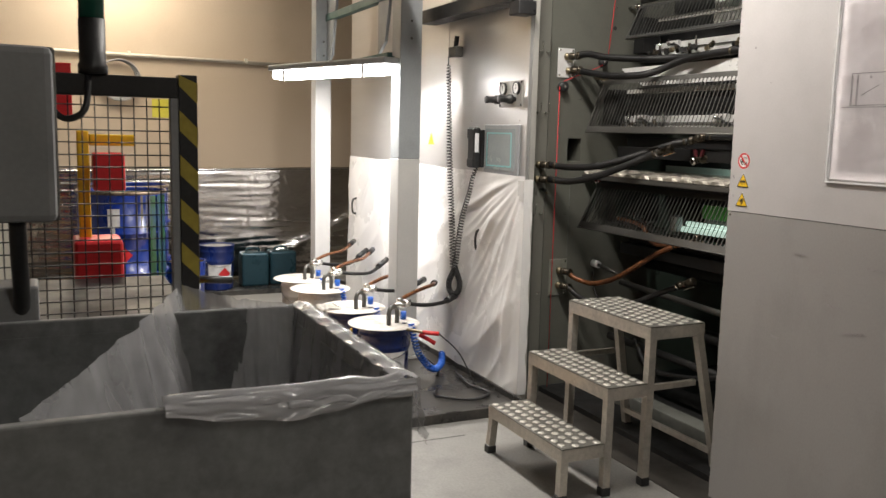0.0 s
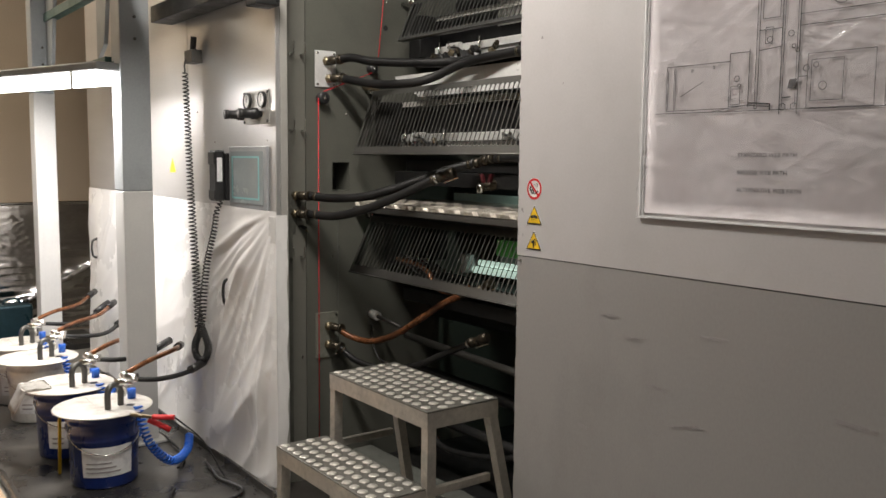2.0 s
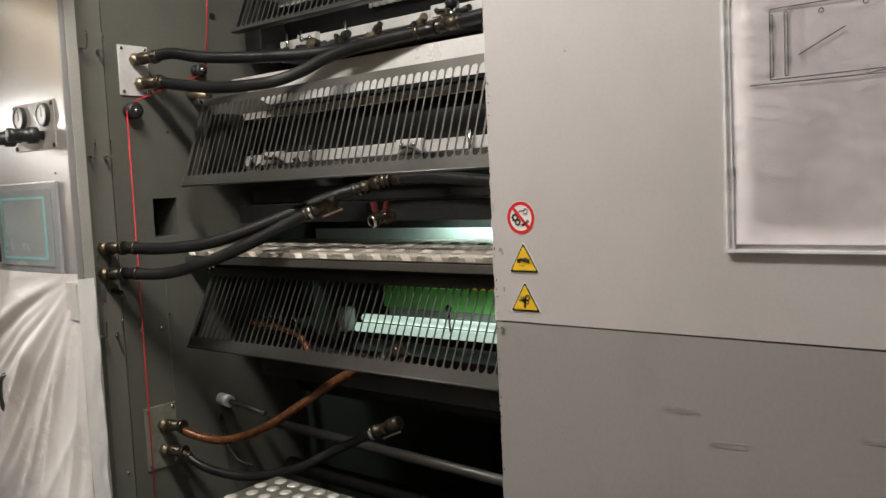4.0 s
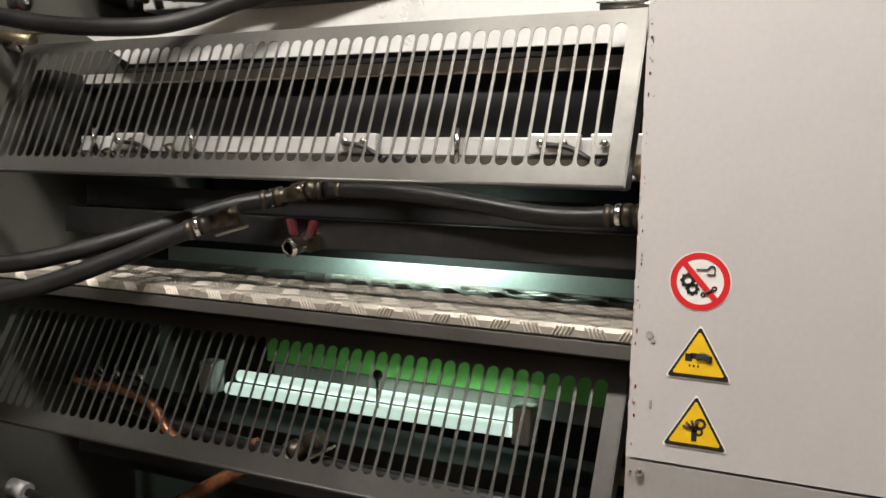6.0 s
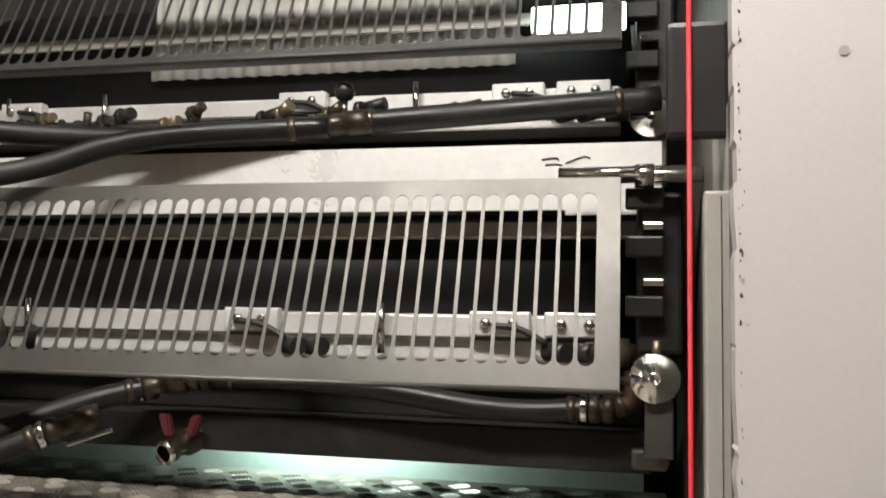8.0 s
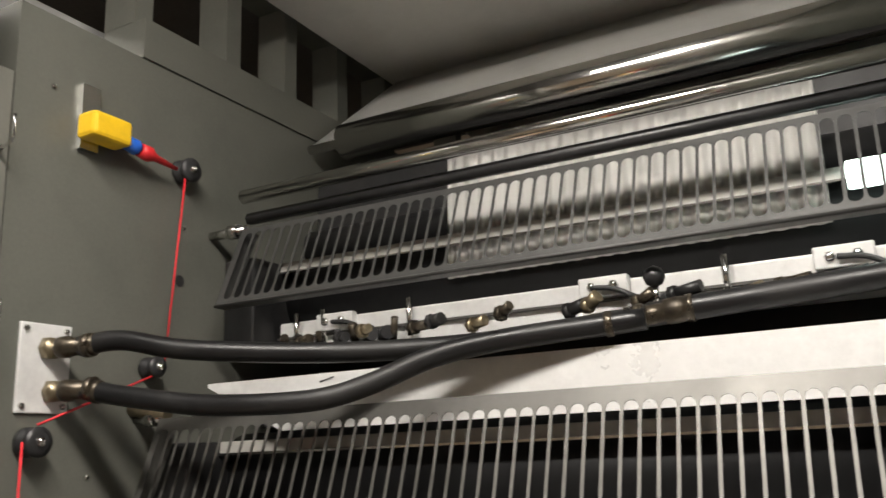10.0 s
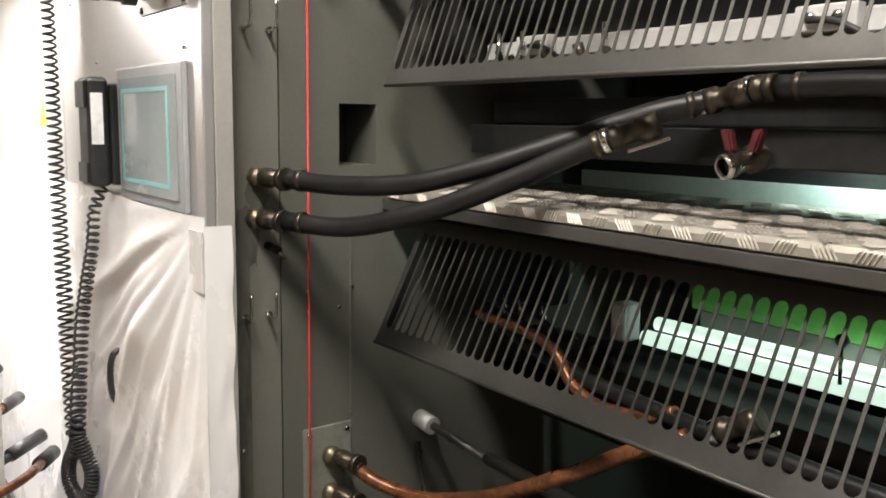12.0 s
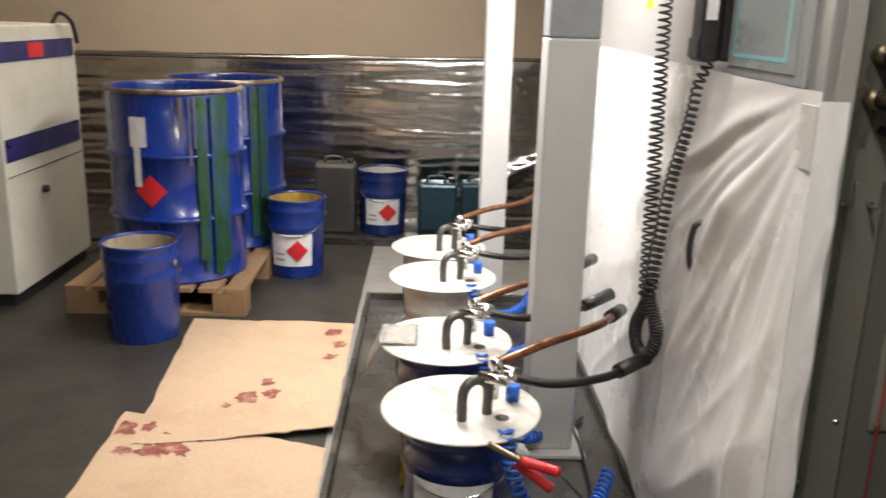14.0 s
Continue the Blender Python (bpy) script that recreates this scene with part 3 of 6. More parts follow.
    part("pictogram", bm, BLACKINK, s)


def rounded_triangle(x, z, w, r):
    h = w * 0.87
    cs = [(x, z + h * 0.6), (x - w / 2, z - h * 0.4), (x + w / 2, z - h * 0.4)]
    out = []
    for i, (cx, cz) in enumerate(cs):
        gx, gz = x - cx, z - cz
        n = math.hypot(gx, gz)
        ox, oz = cx + gx / n * r * 2, cz + gz / n * r * 2
        a0 = math.atan2(cz - z, cx - x)
        for k in range(5):
            a = a0 + radians(-60 + 30 * k)
            out.append((ox + r * math.cos(a), oz + r * math.sin(a)))
    return out


def triangle_sticker(x, z, kind):
    s = thing("safety_sticker", (x, 0, z), "yellow and black triangular hand hazard sticker", "sticker", "safety stickers")
    part("backing", extrude_outline(rounded_triangle(x, z, 0.064, 0.002), -0.0006), WHITEINK, s)
    part("border", extrude_outline(rounded_triangle(x, z, 0.060, 0.002), -0.0005, Matrix.Translation((0, -0.0006, 0))), BLACKINK, s)
    part("field", extrude_outline(rounded_triangle(x, z + 0.0004, 0.050, 0.0015), -0.0005, Matrix.Translation((0, -0.0011, 0))), YELLOW, s)
    bm = bmesh.new()
    y = -0.0018
    if kind == "cut":
        box(bm, x - 0.013, x - 0.006, y, y + 0.0008, z - 0.004, z + 0.0035)
        box(bm, x - 0.008, x - 0.002, y, y + 0.0008, z - 0.001, z + 0.0045)
        for k in range(3):
            sweep(bm, [(x - 0.002, y, z + 0.003 - 0.002 * k), (x + 0.005, y, z + 0.004 - 0.002 * k), (x + 0.012, y, z + 0.001 - k * 0.002)], 0.0017, 6, 4)
        for k in range(3):
            box(bm, x - 0.009 + k * 0.004, x - 0.0075 + k * 0.004, y, y + 0.0008, z - 0.0095, z - 0.007)
    else:
        disc(bm, (x + 0.005, y + 0.0006, z + 0.004), 0.0056, 0.0006, (0, -1, 0), 18, 0.003)
        disc(bm, (x + 0.004, y + 0.0006, z - 0.004), 0.004, 0.0006, (0, -1, 0), 18, 0.002)
        box(bm, x - 0.003, x + 0.002, y, y + 0.0008, z - 0.014, z - 0.002)
        for k in range(4):
            a = radians(70 + 32 * k)
            sweep(bm, [(x - 0.001, y, z - 0.002), (x - 0.001 + 0.011 * math.cos(a), y, z - 0.002 + 0.009 * math.sin(a))], 0.0013, 6, 1, False)
    part("pictogram", bm, BLACKINK, s)


ring_sticker(0.0, 1.327)
triangle_sticker(0.003, 1.252, "cut")
triangle_sticker(0.003, 1.183, "roll")


# web-path drawing in a clear sleeve on the door
PX0, PX1, PZ0, PZ1 = 0.364, 1.22, 1.272, 1.86
plan = thing("web_path_drawing", (0.8, 0, PZ0), "creased web path drawing in a clear plastic sleeve", "drawing")
part("paper", grid(24, 18, lambda u, v: (PX0 + 0.012 + (PX1 - PX0 - 0.024) * u, -0.003 - 0.0015 * noise.noise((u * 4, v * 3, 2)), PZ0 + 0.012 + (PZ1 - PZ0 - 0.024) * v), 0.0006), PLANPAPER, plan)


def crinkle(u, v):
    s = 0.0
    for k, (a, f) in enumerate(((0.35, 9.0), (0.9, 15.0), (-0.5, 12.0))):
        q = noise.noise((u * f * math.cos(a) + v * f * math.sin(a) * 2.2, (v - u * 0.4) * 2.5, k * 7.0))
        s += max(0.0, 0.35 - abs(q)) * 1.6
    return s * (0.35 + 0.65 * min(1, max(0, noise.noise((u * 2.4, v * 2.0, 9)) + 0.6)))


sleeve = part("sleeve", grid(210, 150, lambda u, v: (PX0 + (PX1 - PX0) * u, -0.0066 - 0.0095 * crinkle(u, v), PZ0 + (PZ1 - PZ0) * v)), SLEEVE, plan, "crinkled clear plastic sleeve")
sleeve.visible_shadow = False
bm = bmesh.new()
for x0, x1, z0, z1 in ((PX0, PX1, PZ0, PZ0 + 0.004), (PX0, PX1, PZ1 - 0.004, PZ1), (PX0, PX0 + 0.003, PZ0, PZ1), (PX1 - 0.004, PX1, PZ0, PZ1), (PX0 + 0.01, PX0 + 0.0115, PZ0, PZ1)):
    box(bm, x0, x1, -0.0062, 0.0, z0, z1)
part("sleeve_seam", bm, PAPER, plan)
bm = bmesh.new()
yl = -0.0050


def line(x0, z0, x1, z1, w=0.0017):
    d = Vector((x1 - x0, 0, z1 - z0))
    s = Vector((d.z, 0, -d.x)).normalized() * w / 2
    a, b = Vector((x0, yl, z0)), Vector((x1, yl, z1))
    bm.faces.new([bm.verts.new(q) for q in (a + s, b + s, b - s, a - s)])


def frame_lines(x0, z0, x1, z1, w=0.0017):
    for a in ((x0, z0, x1, z0), (x1, z0, x1, z1), (x1, z1, x0, z1), (x0, z1, x0, z0)):
        line(*a, w)


for q in ((0.432, 1.515, 0.594, 1.612), (0.432, 1.519, 0.436, 1.604), (0.452, 1.519, 0.456, 1.606), (0.594, 1.519, 0.640, 1.628), (0.598, 1.522, 0.620, 1.560), (0.655, 1.512, 0.661, 1.80),
          (0.667, 1.690, 0.705, 1.790), (0.674, 1.640, 0.690, 1.672), (0.768, 1.508, 0.90, 1.612), (0.776, 1.522, 0.84, 1.600), (0.92, 1.508, 1.06, 1.70), (0.935, 1.53, 1.0, 1.66), (1.08, 1.508, 1.19, 1.61)):
    frame_lines(*q)
for q in ((0.403, 1.510, 1.20, 1.504), (0.555, 1.510, 0.62, 1.518), (0.661, 1.628, 0.711, 1.632), (0.661, 1.668, 0.711, 1.668), (0.747, 1.668, 0.92, 1.668), (0.747, 1.690, 0.92, 1.690), (0.594, 1.628, 0.594, 1.512), (0.470, 1.545, 0.530, 1.575), (0.655, 1.80, 0.92, 1.80), (0.749, 1.57, 0.768, 1.57)):
    line(*q)
for q in ((0.711, 1.498, 0.711, 1.82, 0.0026), (0.749, 1.498, 0.749, 1.82, 0.0026), (0.716, 1.512, 0.716, 1.82, 0.0014), (0.744, 1.512, 0.744, 1.82, 0.0014), (0.640, 1.515, 0.640, 1.634, 0.0022), (0.640, 1.524, 0.690, 1.520, 0.0032), (0.690, 1.521, 0.690, 1.508, 0.0028), (0.640, 1.519, 0.690, 1.515, 0.0018), (0.715, 1.53, 0.735, 1.532, 0.003)):
    line(*q)
for cx, cz, r in ((0.718, 1.513, 0.0065), (0.742, 1.513, 0.0065), (0.730, 1.655, 0.006), (0.737, 1.630, 0.004), (0.745, 1.622, 0.004), (0.765, 1.585, 0.006), (0.785, 1.59, 0.005), (0.50, 1.600, 0.003), (0.555, 1.603, 0.003), (0.612, 1.575, 0.006), (0.618, 1.560, 0.004), (0.684, 1.648, 0.006), (0.725, 1.74, 0.009), (0.83, 1.72, 0.02), (0.99, 1.6, 0.02), (0.80, 1.55, 0.008), (1.13, 1.56, 0.02)):
    for k in range(14):
        a, b = 2 * math.pi * k / 14, 2 * math.pi * (k + 1) / 14
        line(cx + r * math.cos(a), cz + r * math.sin(a), cx + r * math.cos(b), cz + r * math.sin(b))
for k in range(7):
    line(0.728 + 0.0022 * k, 1.548, 0.732 + 0.0022 * k, 1.566, 0.0026)
part("line_drawing", bm, PLANLINE, plan)


def lettering(text, x, z, size, mat, parent, y=-0.0052):
    cu = bpy.data.curves.new("lettering", "FONT")
    cu.body, cu.size, cu.align_x = text, size, "LEFT"
    tmp = bpy.data.objects.new("lettering", cu)
    scene.collection.objects.link(tmp)
    me = bpy.data.meshes.new_from_object(tmp.evaluated_get(bpy.context.evaluated_depsgraph_get()))
    bpy.data.objects.remove(tmp)
    me.transform(Matrix.Translation((x, y, z)) @ Matrix.Rotation(radians(90), 4, "X"))
    me.materials.append(mat)
    ob = new("lettering", me)
    ob.parent = parent
    ob.matrix_parent_inverse = Matrix.Translation(parent.matrix_basis.translation).inverted()


lettering("STANDARD WEB PATH", 0.622, 1.413, 0.0128, PLANLINE, plan)
lettering("REVERSE WEB PATH", 0.622, 1.377, 0.0128, PLANLINE, plan)
lettering("ALTERNATIVE WEB PATH", 0.622, 1.341, 0.0128, PLANLINE, plan)


# ---- ink decks ----
def slotted_guard(name, y0, z0, y1, z1, xa, xb, mat, pitch, sx0, count, label, margins=(0.034, 0.027)):
    """A sheet-steel guard with upright rounded slots, leaning from (y0, z0) back to (y1, z1)."""
    g = thing(name, ((xa + xb) / 2, y0, z0), label, "machine guard", "slotted guards of the press")
    n = math.hypot(y1 - y0, z1 - z0)
    up = Vector((0, (y1 - y0) / n, (z1 - z0) / n))
    out = Vector((0, -up.z, up.y))
    org = Vector((0, y0, z0))
    lo, hi, w, th = margins[0], n - margins[1], pitch - 0.0050, 0.0015
    bm = bmesh.new()

    def strip(x0, x1, a, b):
        vs = []
        for o in (0, th):
            for x, h in ((x0, a), (x1, a), (x1, b), (x0, b)):
                vs.append(bm.verts.new(Vector((x, 0, 0)) + org + up * h + out * o))
        for q in ((0, 1, 2, 3), (7, 6, 5, 4), (0, 4, 5, 1), (1, 5, 6, 2), (2, 6, 7, 3), (3, 7, 4, 0)):
            bm.faces.new([vs[i] for i in q])

    def end(x0, x1, h, sign):
        """The sheet between two slots where their ends are rounded."""
        r = (x1 - x0) / 2
        cx = (x0 + x1) / 2
        k = 6
        for i in range(k):
            a0, a1 = math.pi * i / k, math.pi * (i + 1) / k
            p0, p1 = (cx - r * math.cos(a0), h + sign * r * math.sin(a0)), (cx - r * math.cos(a1), h + sign * r * math.sin(a1))
            e = h + sign * r
            vs = []
            for o in (0, th):
                for x, q in ((p0[0], p0[1]), (p1[0], p1[1]), (p1[0], e), (p0[0], e)):
                    vs.append(bm.verts.new(Vector((x, 0, 0)) + org + up * q + out * o))
            for f in ((0, 1, 2, 3), (7, 6, 5, 4), (0, 4, 5, 1)):
                bm.faces.new([vs[j] for j in f])

    strip(xa, xb, 0, lo)
    strip(xa, xb, hi, n)
    last = sx0 + (count - 1) * pitch + w
    strip(xa, sx0, lo, hi)
    strip(last, xb, lo, hi)
    for i in range(count):
        x = sx0 + i * pitch
        if i:
            strip(x - 0.0050, x, lo, hi)
        end(x, x + w, hi - w / 2, 1)
        end(x, x + w, lo + w / 2, -1)
    part("slotted_sheet", bm, mat, g)
    lip = bmesh.new()
    p0, p1 = org, org + Vector((0, 0.028, -0.004))
    sweep(lip, [org + Vector((xa, 0, 0)) + out * 0.001, org + Vector((xb, 0, 0)) + out * 0.001], 0.0035, 8, 1, False)
    box(lip, xa, xb, y0, y0 + 0.03, z0 - 0.003, z0 + 0.0005)
    part("folded_lip", lip, mat, g)
    for x in (xa, xb):
        sb = bmesh.new()
        vs = [sb.verts.new(q) for x2 in (x - 0.002, x + 0.002) for q in (Vector((x2, 0, 0)) + org, Vector((x2, 0, 0)) + org + up * n, Vector((x2, 0.05, 0)) + org + up * n, Vector((x2, 0.035, 0)) + org)]
        for f in ((0, 1, 2, 3), (7, 6, 5, 4), (0, 4, 5, 1), (1, 5, 6, 2), (2, 6, 7, 3), (3, 7, 4, 0)):
            sb.faces.new([vs[i] for i in f])
        part("side_flange", sb, mat, g)
    for x, d in ((xa, -1), (xb, 1)):
        pv = bmesh.new()
        rod(pv, (x, y1 + 0.012, z1 + 0.004), (XL if d < 0 else XR, y1 + 0.012, z1 + 0.004), 0.010, 14)
        rod(pv, (x + d * 0.02, y1 + 0.012, z1 + 0.004), (x + d * 0.045, y1 + 0.012, z1 + 0.004), 0.016, 14)
        part("pivot", pv, CHROME, g, "bright hinge pin")
    return g


slotted_guard("deck_guard", 0.332, 1.425, 0.435, 1.698, -1.495, -0.158, GUARD, 0.0255, -1.48125, 51, "galvanised slotted guard tilted open over the upper ink deck", (0.031, 0.023))
slotted_guard("deck_guard", 0.312, 0.918, 0.432, 1.158, -1.497, -0.158, GUARDSHADE, 0.0255, -1.48125, 51, "galvanised slotted guard over the lower ink deck, lit green from behind")
slotted_guard("deck_guard", 0.545, 1.920, 0.622, 2.095, -1.47, -0.158, GUARDDARK, 0.0255, -1.455, 50, "dark slotted guard over the topmost ink deck", (0.014, 0.012))


def tread_deck():
    d = thing("tread_deck", (-0.8, 0.6, 1.16), "aluminium five-bar tread plate deck with rounded nose", "walkway plate")
    x0, x1 = -1.545, -0.085
    prof = [(0.80, 1.2230), (0.386, 1.2230), (0.376, 1.2200), (0.371, 1.2130), (0.371, 1.2020), (0.377, 1.1990), (0.383, 1.2010), (0.383, 1.2120), (0.390, 1.2180), (0.80, 1.2180)]
    bm = bmesh.new()
    a = [bm.verts.new((x0, y, z)) for y, z in prof]
    b = [bm.verts.new((x1, y, z)) for y, z in prof]
    for i in range(len(prof)):
        j = (i + 1) % len(prof)
        bm.faces.new((a[i], b[i], b[j], a[j]))
    bm.faces.new(a)
    bm.faces.new(list(reversed(b)))
    part("plate", bm, ALU, d)
    # raised bars, five to a group, neighbouring groups turned
    verts, faces = [], []
    pitch = 0.051
    rows = 10
    for r in range(rows):
        for c in range(29):
            cx, cy = x0 + 0.022 + c * pitch + (pitch / 2 if r % 2 else 0), 0.392 + r * 0.040
            if cx > x1 - 0.02:
                continue
            ang = radians(45 if (r + c) % 2 else -45)
            for k in range(5):
                o = (k - 2) * 0.0070
                half = 0.0175 - 0.0020 * abs(k - 2)
                ca, sa = math.cos(ang), math.sin(ang)
                base = len(verts)
                for ex, ey, h in ((-half, -0.0019, 0), (half, -0.0019, 0), (half, 0.0019, 0), (-half, 0.0019, 0), (-half * 0.7, 0, 0.0019), (half * 0.7, 0, 0.0019)):
                    px, py = ex, ey + o
                    verts.append((cx + px * ca - py * sa, cy + px * sa + py * ca, 1.2231 + h))
                faces += [[base + q for q in f] for f in ((0, 1, 5, 4), (2, 3, 4, 5), (1, 2, 5), (3, 0, 4))]
    # the same bars running over the nose
    for c in range(29):
        cx = x0 + 0.022 + c * pitch
        ang = radians(60 if c % 2 else -60)
        for k in range(5):
            o = (k - 2) * 0.0062
            half = 0.010
            ca, sa = math.cos(ang), math.sin(ang)
            base = len(verts)
            for ex, ey, h in ((-half, -0.0017, 0), (half, -0.0017, 0), (half, 0.0017, 0), (-half, 0.0017, 0), (-half * 0.7, 0, 0.0018), (half * 0.7, 0, 0.0018)):
                px, py = ex * ca - (ey) * sa + o, ex * sa + ey * ca
                if cx + px < x1:
                    verts.append((cx + px, 0.3708 - h, 1.2100 + py))
                else:
                    verts.append((x1, 0.3708 - h, 1.2100 + py))
            faces += [[base + q for q in f] for f in ((0, 1, 5, 4), (2, 3, 4, 5), (1, 2, 5), (3, 0, 4))]
    me = bpy.data.meshes.new("raised_pattern")
    me.from_pydata(verts, [], faces)
    me.materials.append(BARALU)
    ob = new("raised_pattern", me)
    ob.parent = d
    ob.matrix_parent_inverse = Matrix.Translation(d.matrix_basis.translation).inverted()
    ob["kind"] = "stuff"
    part("fascia", boxed(-1.57, -0.06, 0.373, 0.385, 1.1750, 1.1980, bevel=0.002), GUARD, d, "grey steel fascia strip under the nose")
    part("support_beam", boxed(-1.565, -0.055, 0.445, 0.79, 1.145, 1.2150), NEARBLACK, d)


tread_deck()


def ink_deck(dy, dz, name_label, rollers):
    """What stands behind one guard: rollers, chamber, carriage parts."""
    d = thing("ink_deck", (-0.8, 0.6 + dy, 1.40 + dz), name_label, "ink deck", "ink decks of the press")

    def p(x, y, z):
        return (x, y + dy, z + dz)
    if rollers:
      part("roller", lathe(bmesh.new(), [(0.03, 0), (0.03, 0.03), (0.092, 0.035), (0.092, 1.385), (0.03, 1.39), (0.03, 1.42)], axis(p(-1.53, 0.70, 1.585), p(0, 0.70, 1.585))[0], 40), ROLLER, d, "black rubber covered roller")
      part("roller", lathe(bmesh.new(), [(0.045, 0), (0.045, 1.40)], axis(p(-1.52, 0.78, 1.735), p(0, 0.78, 1.735))[0], 28), NEARBLACK, d)
      part("tie_bar", boxed(-1.55, -0.10, 0.588 + dy, 0.60 + dy, 1.638 + dz, 1.660 + dz, bevel=0.0015), POSTPAINT, d, "flat pale steel tie bar")
      part("tie_bar_edge", boxed(-1.55, -0.10, 0.582 + dy, 0.5875 + dy, 1.634 + dz, 1.638 + dz), CHROME, d, "bright lower edge of the tie bar")
      part("chamber", boxed(-1.46, -0.16, 0.575 + dy, 0.66 + dy, 1.450 + dz, 1.520 + dz, bevel=0.004), CHAMBER, d, "white metal ink chamber")
      part("chamber_rail", boxed(-1.46, -0.16, 0.565 + dy, 0.5745 + dy, 1.482 + dz, 1.487 + dz), GUARD, d)
    for x in (-1.30, -0.72, -0.33, -0.22) if rollers else ():
        bm = boxed(x - 0.045, x + 0.045, 0.552 + dy, 0.5735 + dy, 1.489 + dz, 1.525 + dz, bevel=0.003)
        c = part("clamp_block", bm, CHAMBER, d)
        for q in (-0.02, 0.02):
            part("socket_screw", bolt(bmesh.new(), p(x + q, 0.552, 1.507), (0, -1, 0), 0.009, 0.008), CHROME, c)
    for x in (-1.22, -0.66, -0.26) if rollers else (-1.36, -1.25):
        bm = bmesh.new()
        rod(bm, p(x, 0.56, 1.468), p(x + 0.03, 0.53, 1.468), 0.014, 14)
        rod(bm, p(x + 0.036, 0.56, 1.468), p(x + 0.066, 0.53, 1.468), 0.014, 14)
        sweep(bm, [p(x + 0.0, 0.545, 1.48), p(x - 0.04, 0.545, 1.50), p(x - 0.08, 0.545, 1.505)], 0.005, 8, 5)
        part("locking_lever", bm, BLACK, d)
    for x in (-1.40, -1.33, -1.12, -0.51) if rollers else (-1.42, -1.37, -1.30):
        part("drain_stub", rod(bmesh.new(), p(x, 0.56, 1.46), p(x, 0.556, 1.535), 0.006, 10), CHROME, d)
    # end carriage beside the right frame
    part("carriage", boxed(-0.135, -0.075, 0.50 + dy, 0.80 + dy, 1.47 + dz, 1.69 + dz, bevel=0.006), NEARBLACK, d)
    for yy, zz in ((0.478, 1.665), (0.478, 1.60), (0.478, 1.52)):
        part("carriage_block", boxed(-0.150, -0.10, yy + dy, yy + 0.021 + dy, zz + dz, zz + 0.028 + dz, bevel=0.003), NEARBLACK, d)
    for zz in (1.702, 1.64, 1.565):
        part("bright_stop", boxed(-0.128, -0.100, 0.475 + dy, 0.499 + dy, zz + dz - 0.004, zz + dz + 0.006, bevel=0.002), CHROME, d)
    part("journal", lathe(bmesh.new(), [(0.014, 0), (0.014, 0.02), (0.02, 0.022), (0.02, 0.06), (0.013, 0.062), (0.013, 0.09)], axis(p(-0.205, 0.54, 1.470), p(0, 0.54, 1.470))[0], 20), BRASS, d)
    part("carriage", boxed(-1.555, -1.47, 0.50 + dy, 0.80 + dy, 1.47 + dz, 1.66 + dz, bevel=0.006), NEARBLACK, d)
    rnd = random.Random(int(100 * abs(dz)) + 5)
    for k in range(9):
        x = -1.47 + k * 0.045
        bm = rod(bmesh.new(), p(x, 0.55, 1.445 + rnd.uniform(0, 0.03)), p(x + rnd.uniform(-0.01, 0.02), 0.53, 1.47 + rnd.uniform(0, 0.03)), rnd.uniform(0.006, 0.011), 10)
        part("fitting", bm, INKYBRASS if k % 2 else NEARBLACK, d)
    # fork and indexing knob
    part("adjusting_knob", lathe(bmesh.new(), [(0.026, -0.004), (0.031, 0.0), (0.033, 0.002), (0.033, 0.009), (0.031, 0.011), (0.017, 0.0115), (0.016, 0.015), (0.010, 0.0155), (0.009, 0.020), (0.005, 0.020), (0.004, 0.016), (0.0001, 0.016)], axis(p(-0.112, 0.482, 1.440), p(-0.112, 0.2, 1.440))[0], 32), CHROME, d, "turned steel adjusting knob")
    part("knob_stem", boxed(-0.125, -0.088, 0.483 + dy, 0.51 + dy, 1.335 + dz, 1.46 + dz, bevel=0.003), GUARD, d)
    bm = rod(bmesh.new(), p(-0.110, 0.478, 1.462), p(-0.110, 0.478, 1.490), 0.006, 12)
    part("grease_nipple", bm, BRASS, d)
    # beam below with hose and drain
    part("cross_beam", boxed(-1.50, -0.115, 0.570 + dy, 0.64 + dy, 1.300 + dz, 1.358 + dz, bevel=0.003), NEARBLACK, d)
    part("lower_trough", boxed(-1.50, -0.125, 0.63 + dy, 0.80 + dy, 1.359 + dz, 1.41 + dz, bevel=0.004), NEARBLACK, d)
    bm = boxed(-0.142, -0.092, 0.546 + dy, 0.5695 + dy, 1.308 + dz, 1.338 + dz, bevel=0.006)
    rod(bm, p(-0.099, 0.558, 1.322), p(-0.099, 0.536, 1.322), 0.008, 6)
    part("latch", bm, GUARD, d)
    return d


ink_deck(-0.02, -0.005, "upper ink deck with black roller and white doctor blade chamber", True)
ink_deck(0.03, -0.53, "lower ink deck in shadow with green lit plate", False)
ink_deck(0.16, 0.385, "topmost ink deck with white chamber", True)

# white doctor plate above the upper guard, and the bright rod at its end
pl = thing("doctor_plate", (-0.8, 0.55, 1.72), "long white metal plate above the upper guard with pen marks", "plate")
bm = bmesh.new()
face = [(-1.47, 1.765), (-1.47, 1.758), (-1.29, 1.668), (-0.10, 1.668), (-0.10, 1.765)]
fr, bk = [bm.verts.new((x, 0.53, z)) for x, z in face], [bm.verts.new((x, 0.536, z)) for x, z in face]
bm.faces.new(fr)
bm.faces.new(bk[::-1])
for i in range(5):
    bm.faces.new((fr[i], bk[i], bk[(i + 1) % 5], fr[(i + 1) % 5]))
part("plate", bm, CHAMBER, pl)
part("folded_edge", boxed(-1.43, -0.10, 0.5365, 0.60, 1.761, 1.765), CHAMBER, pl)
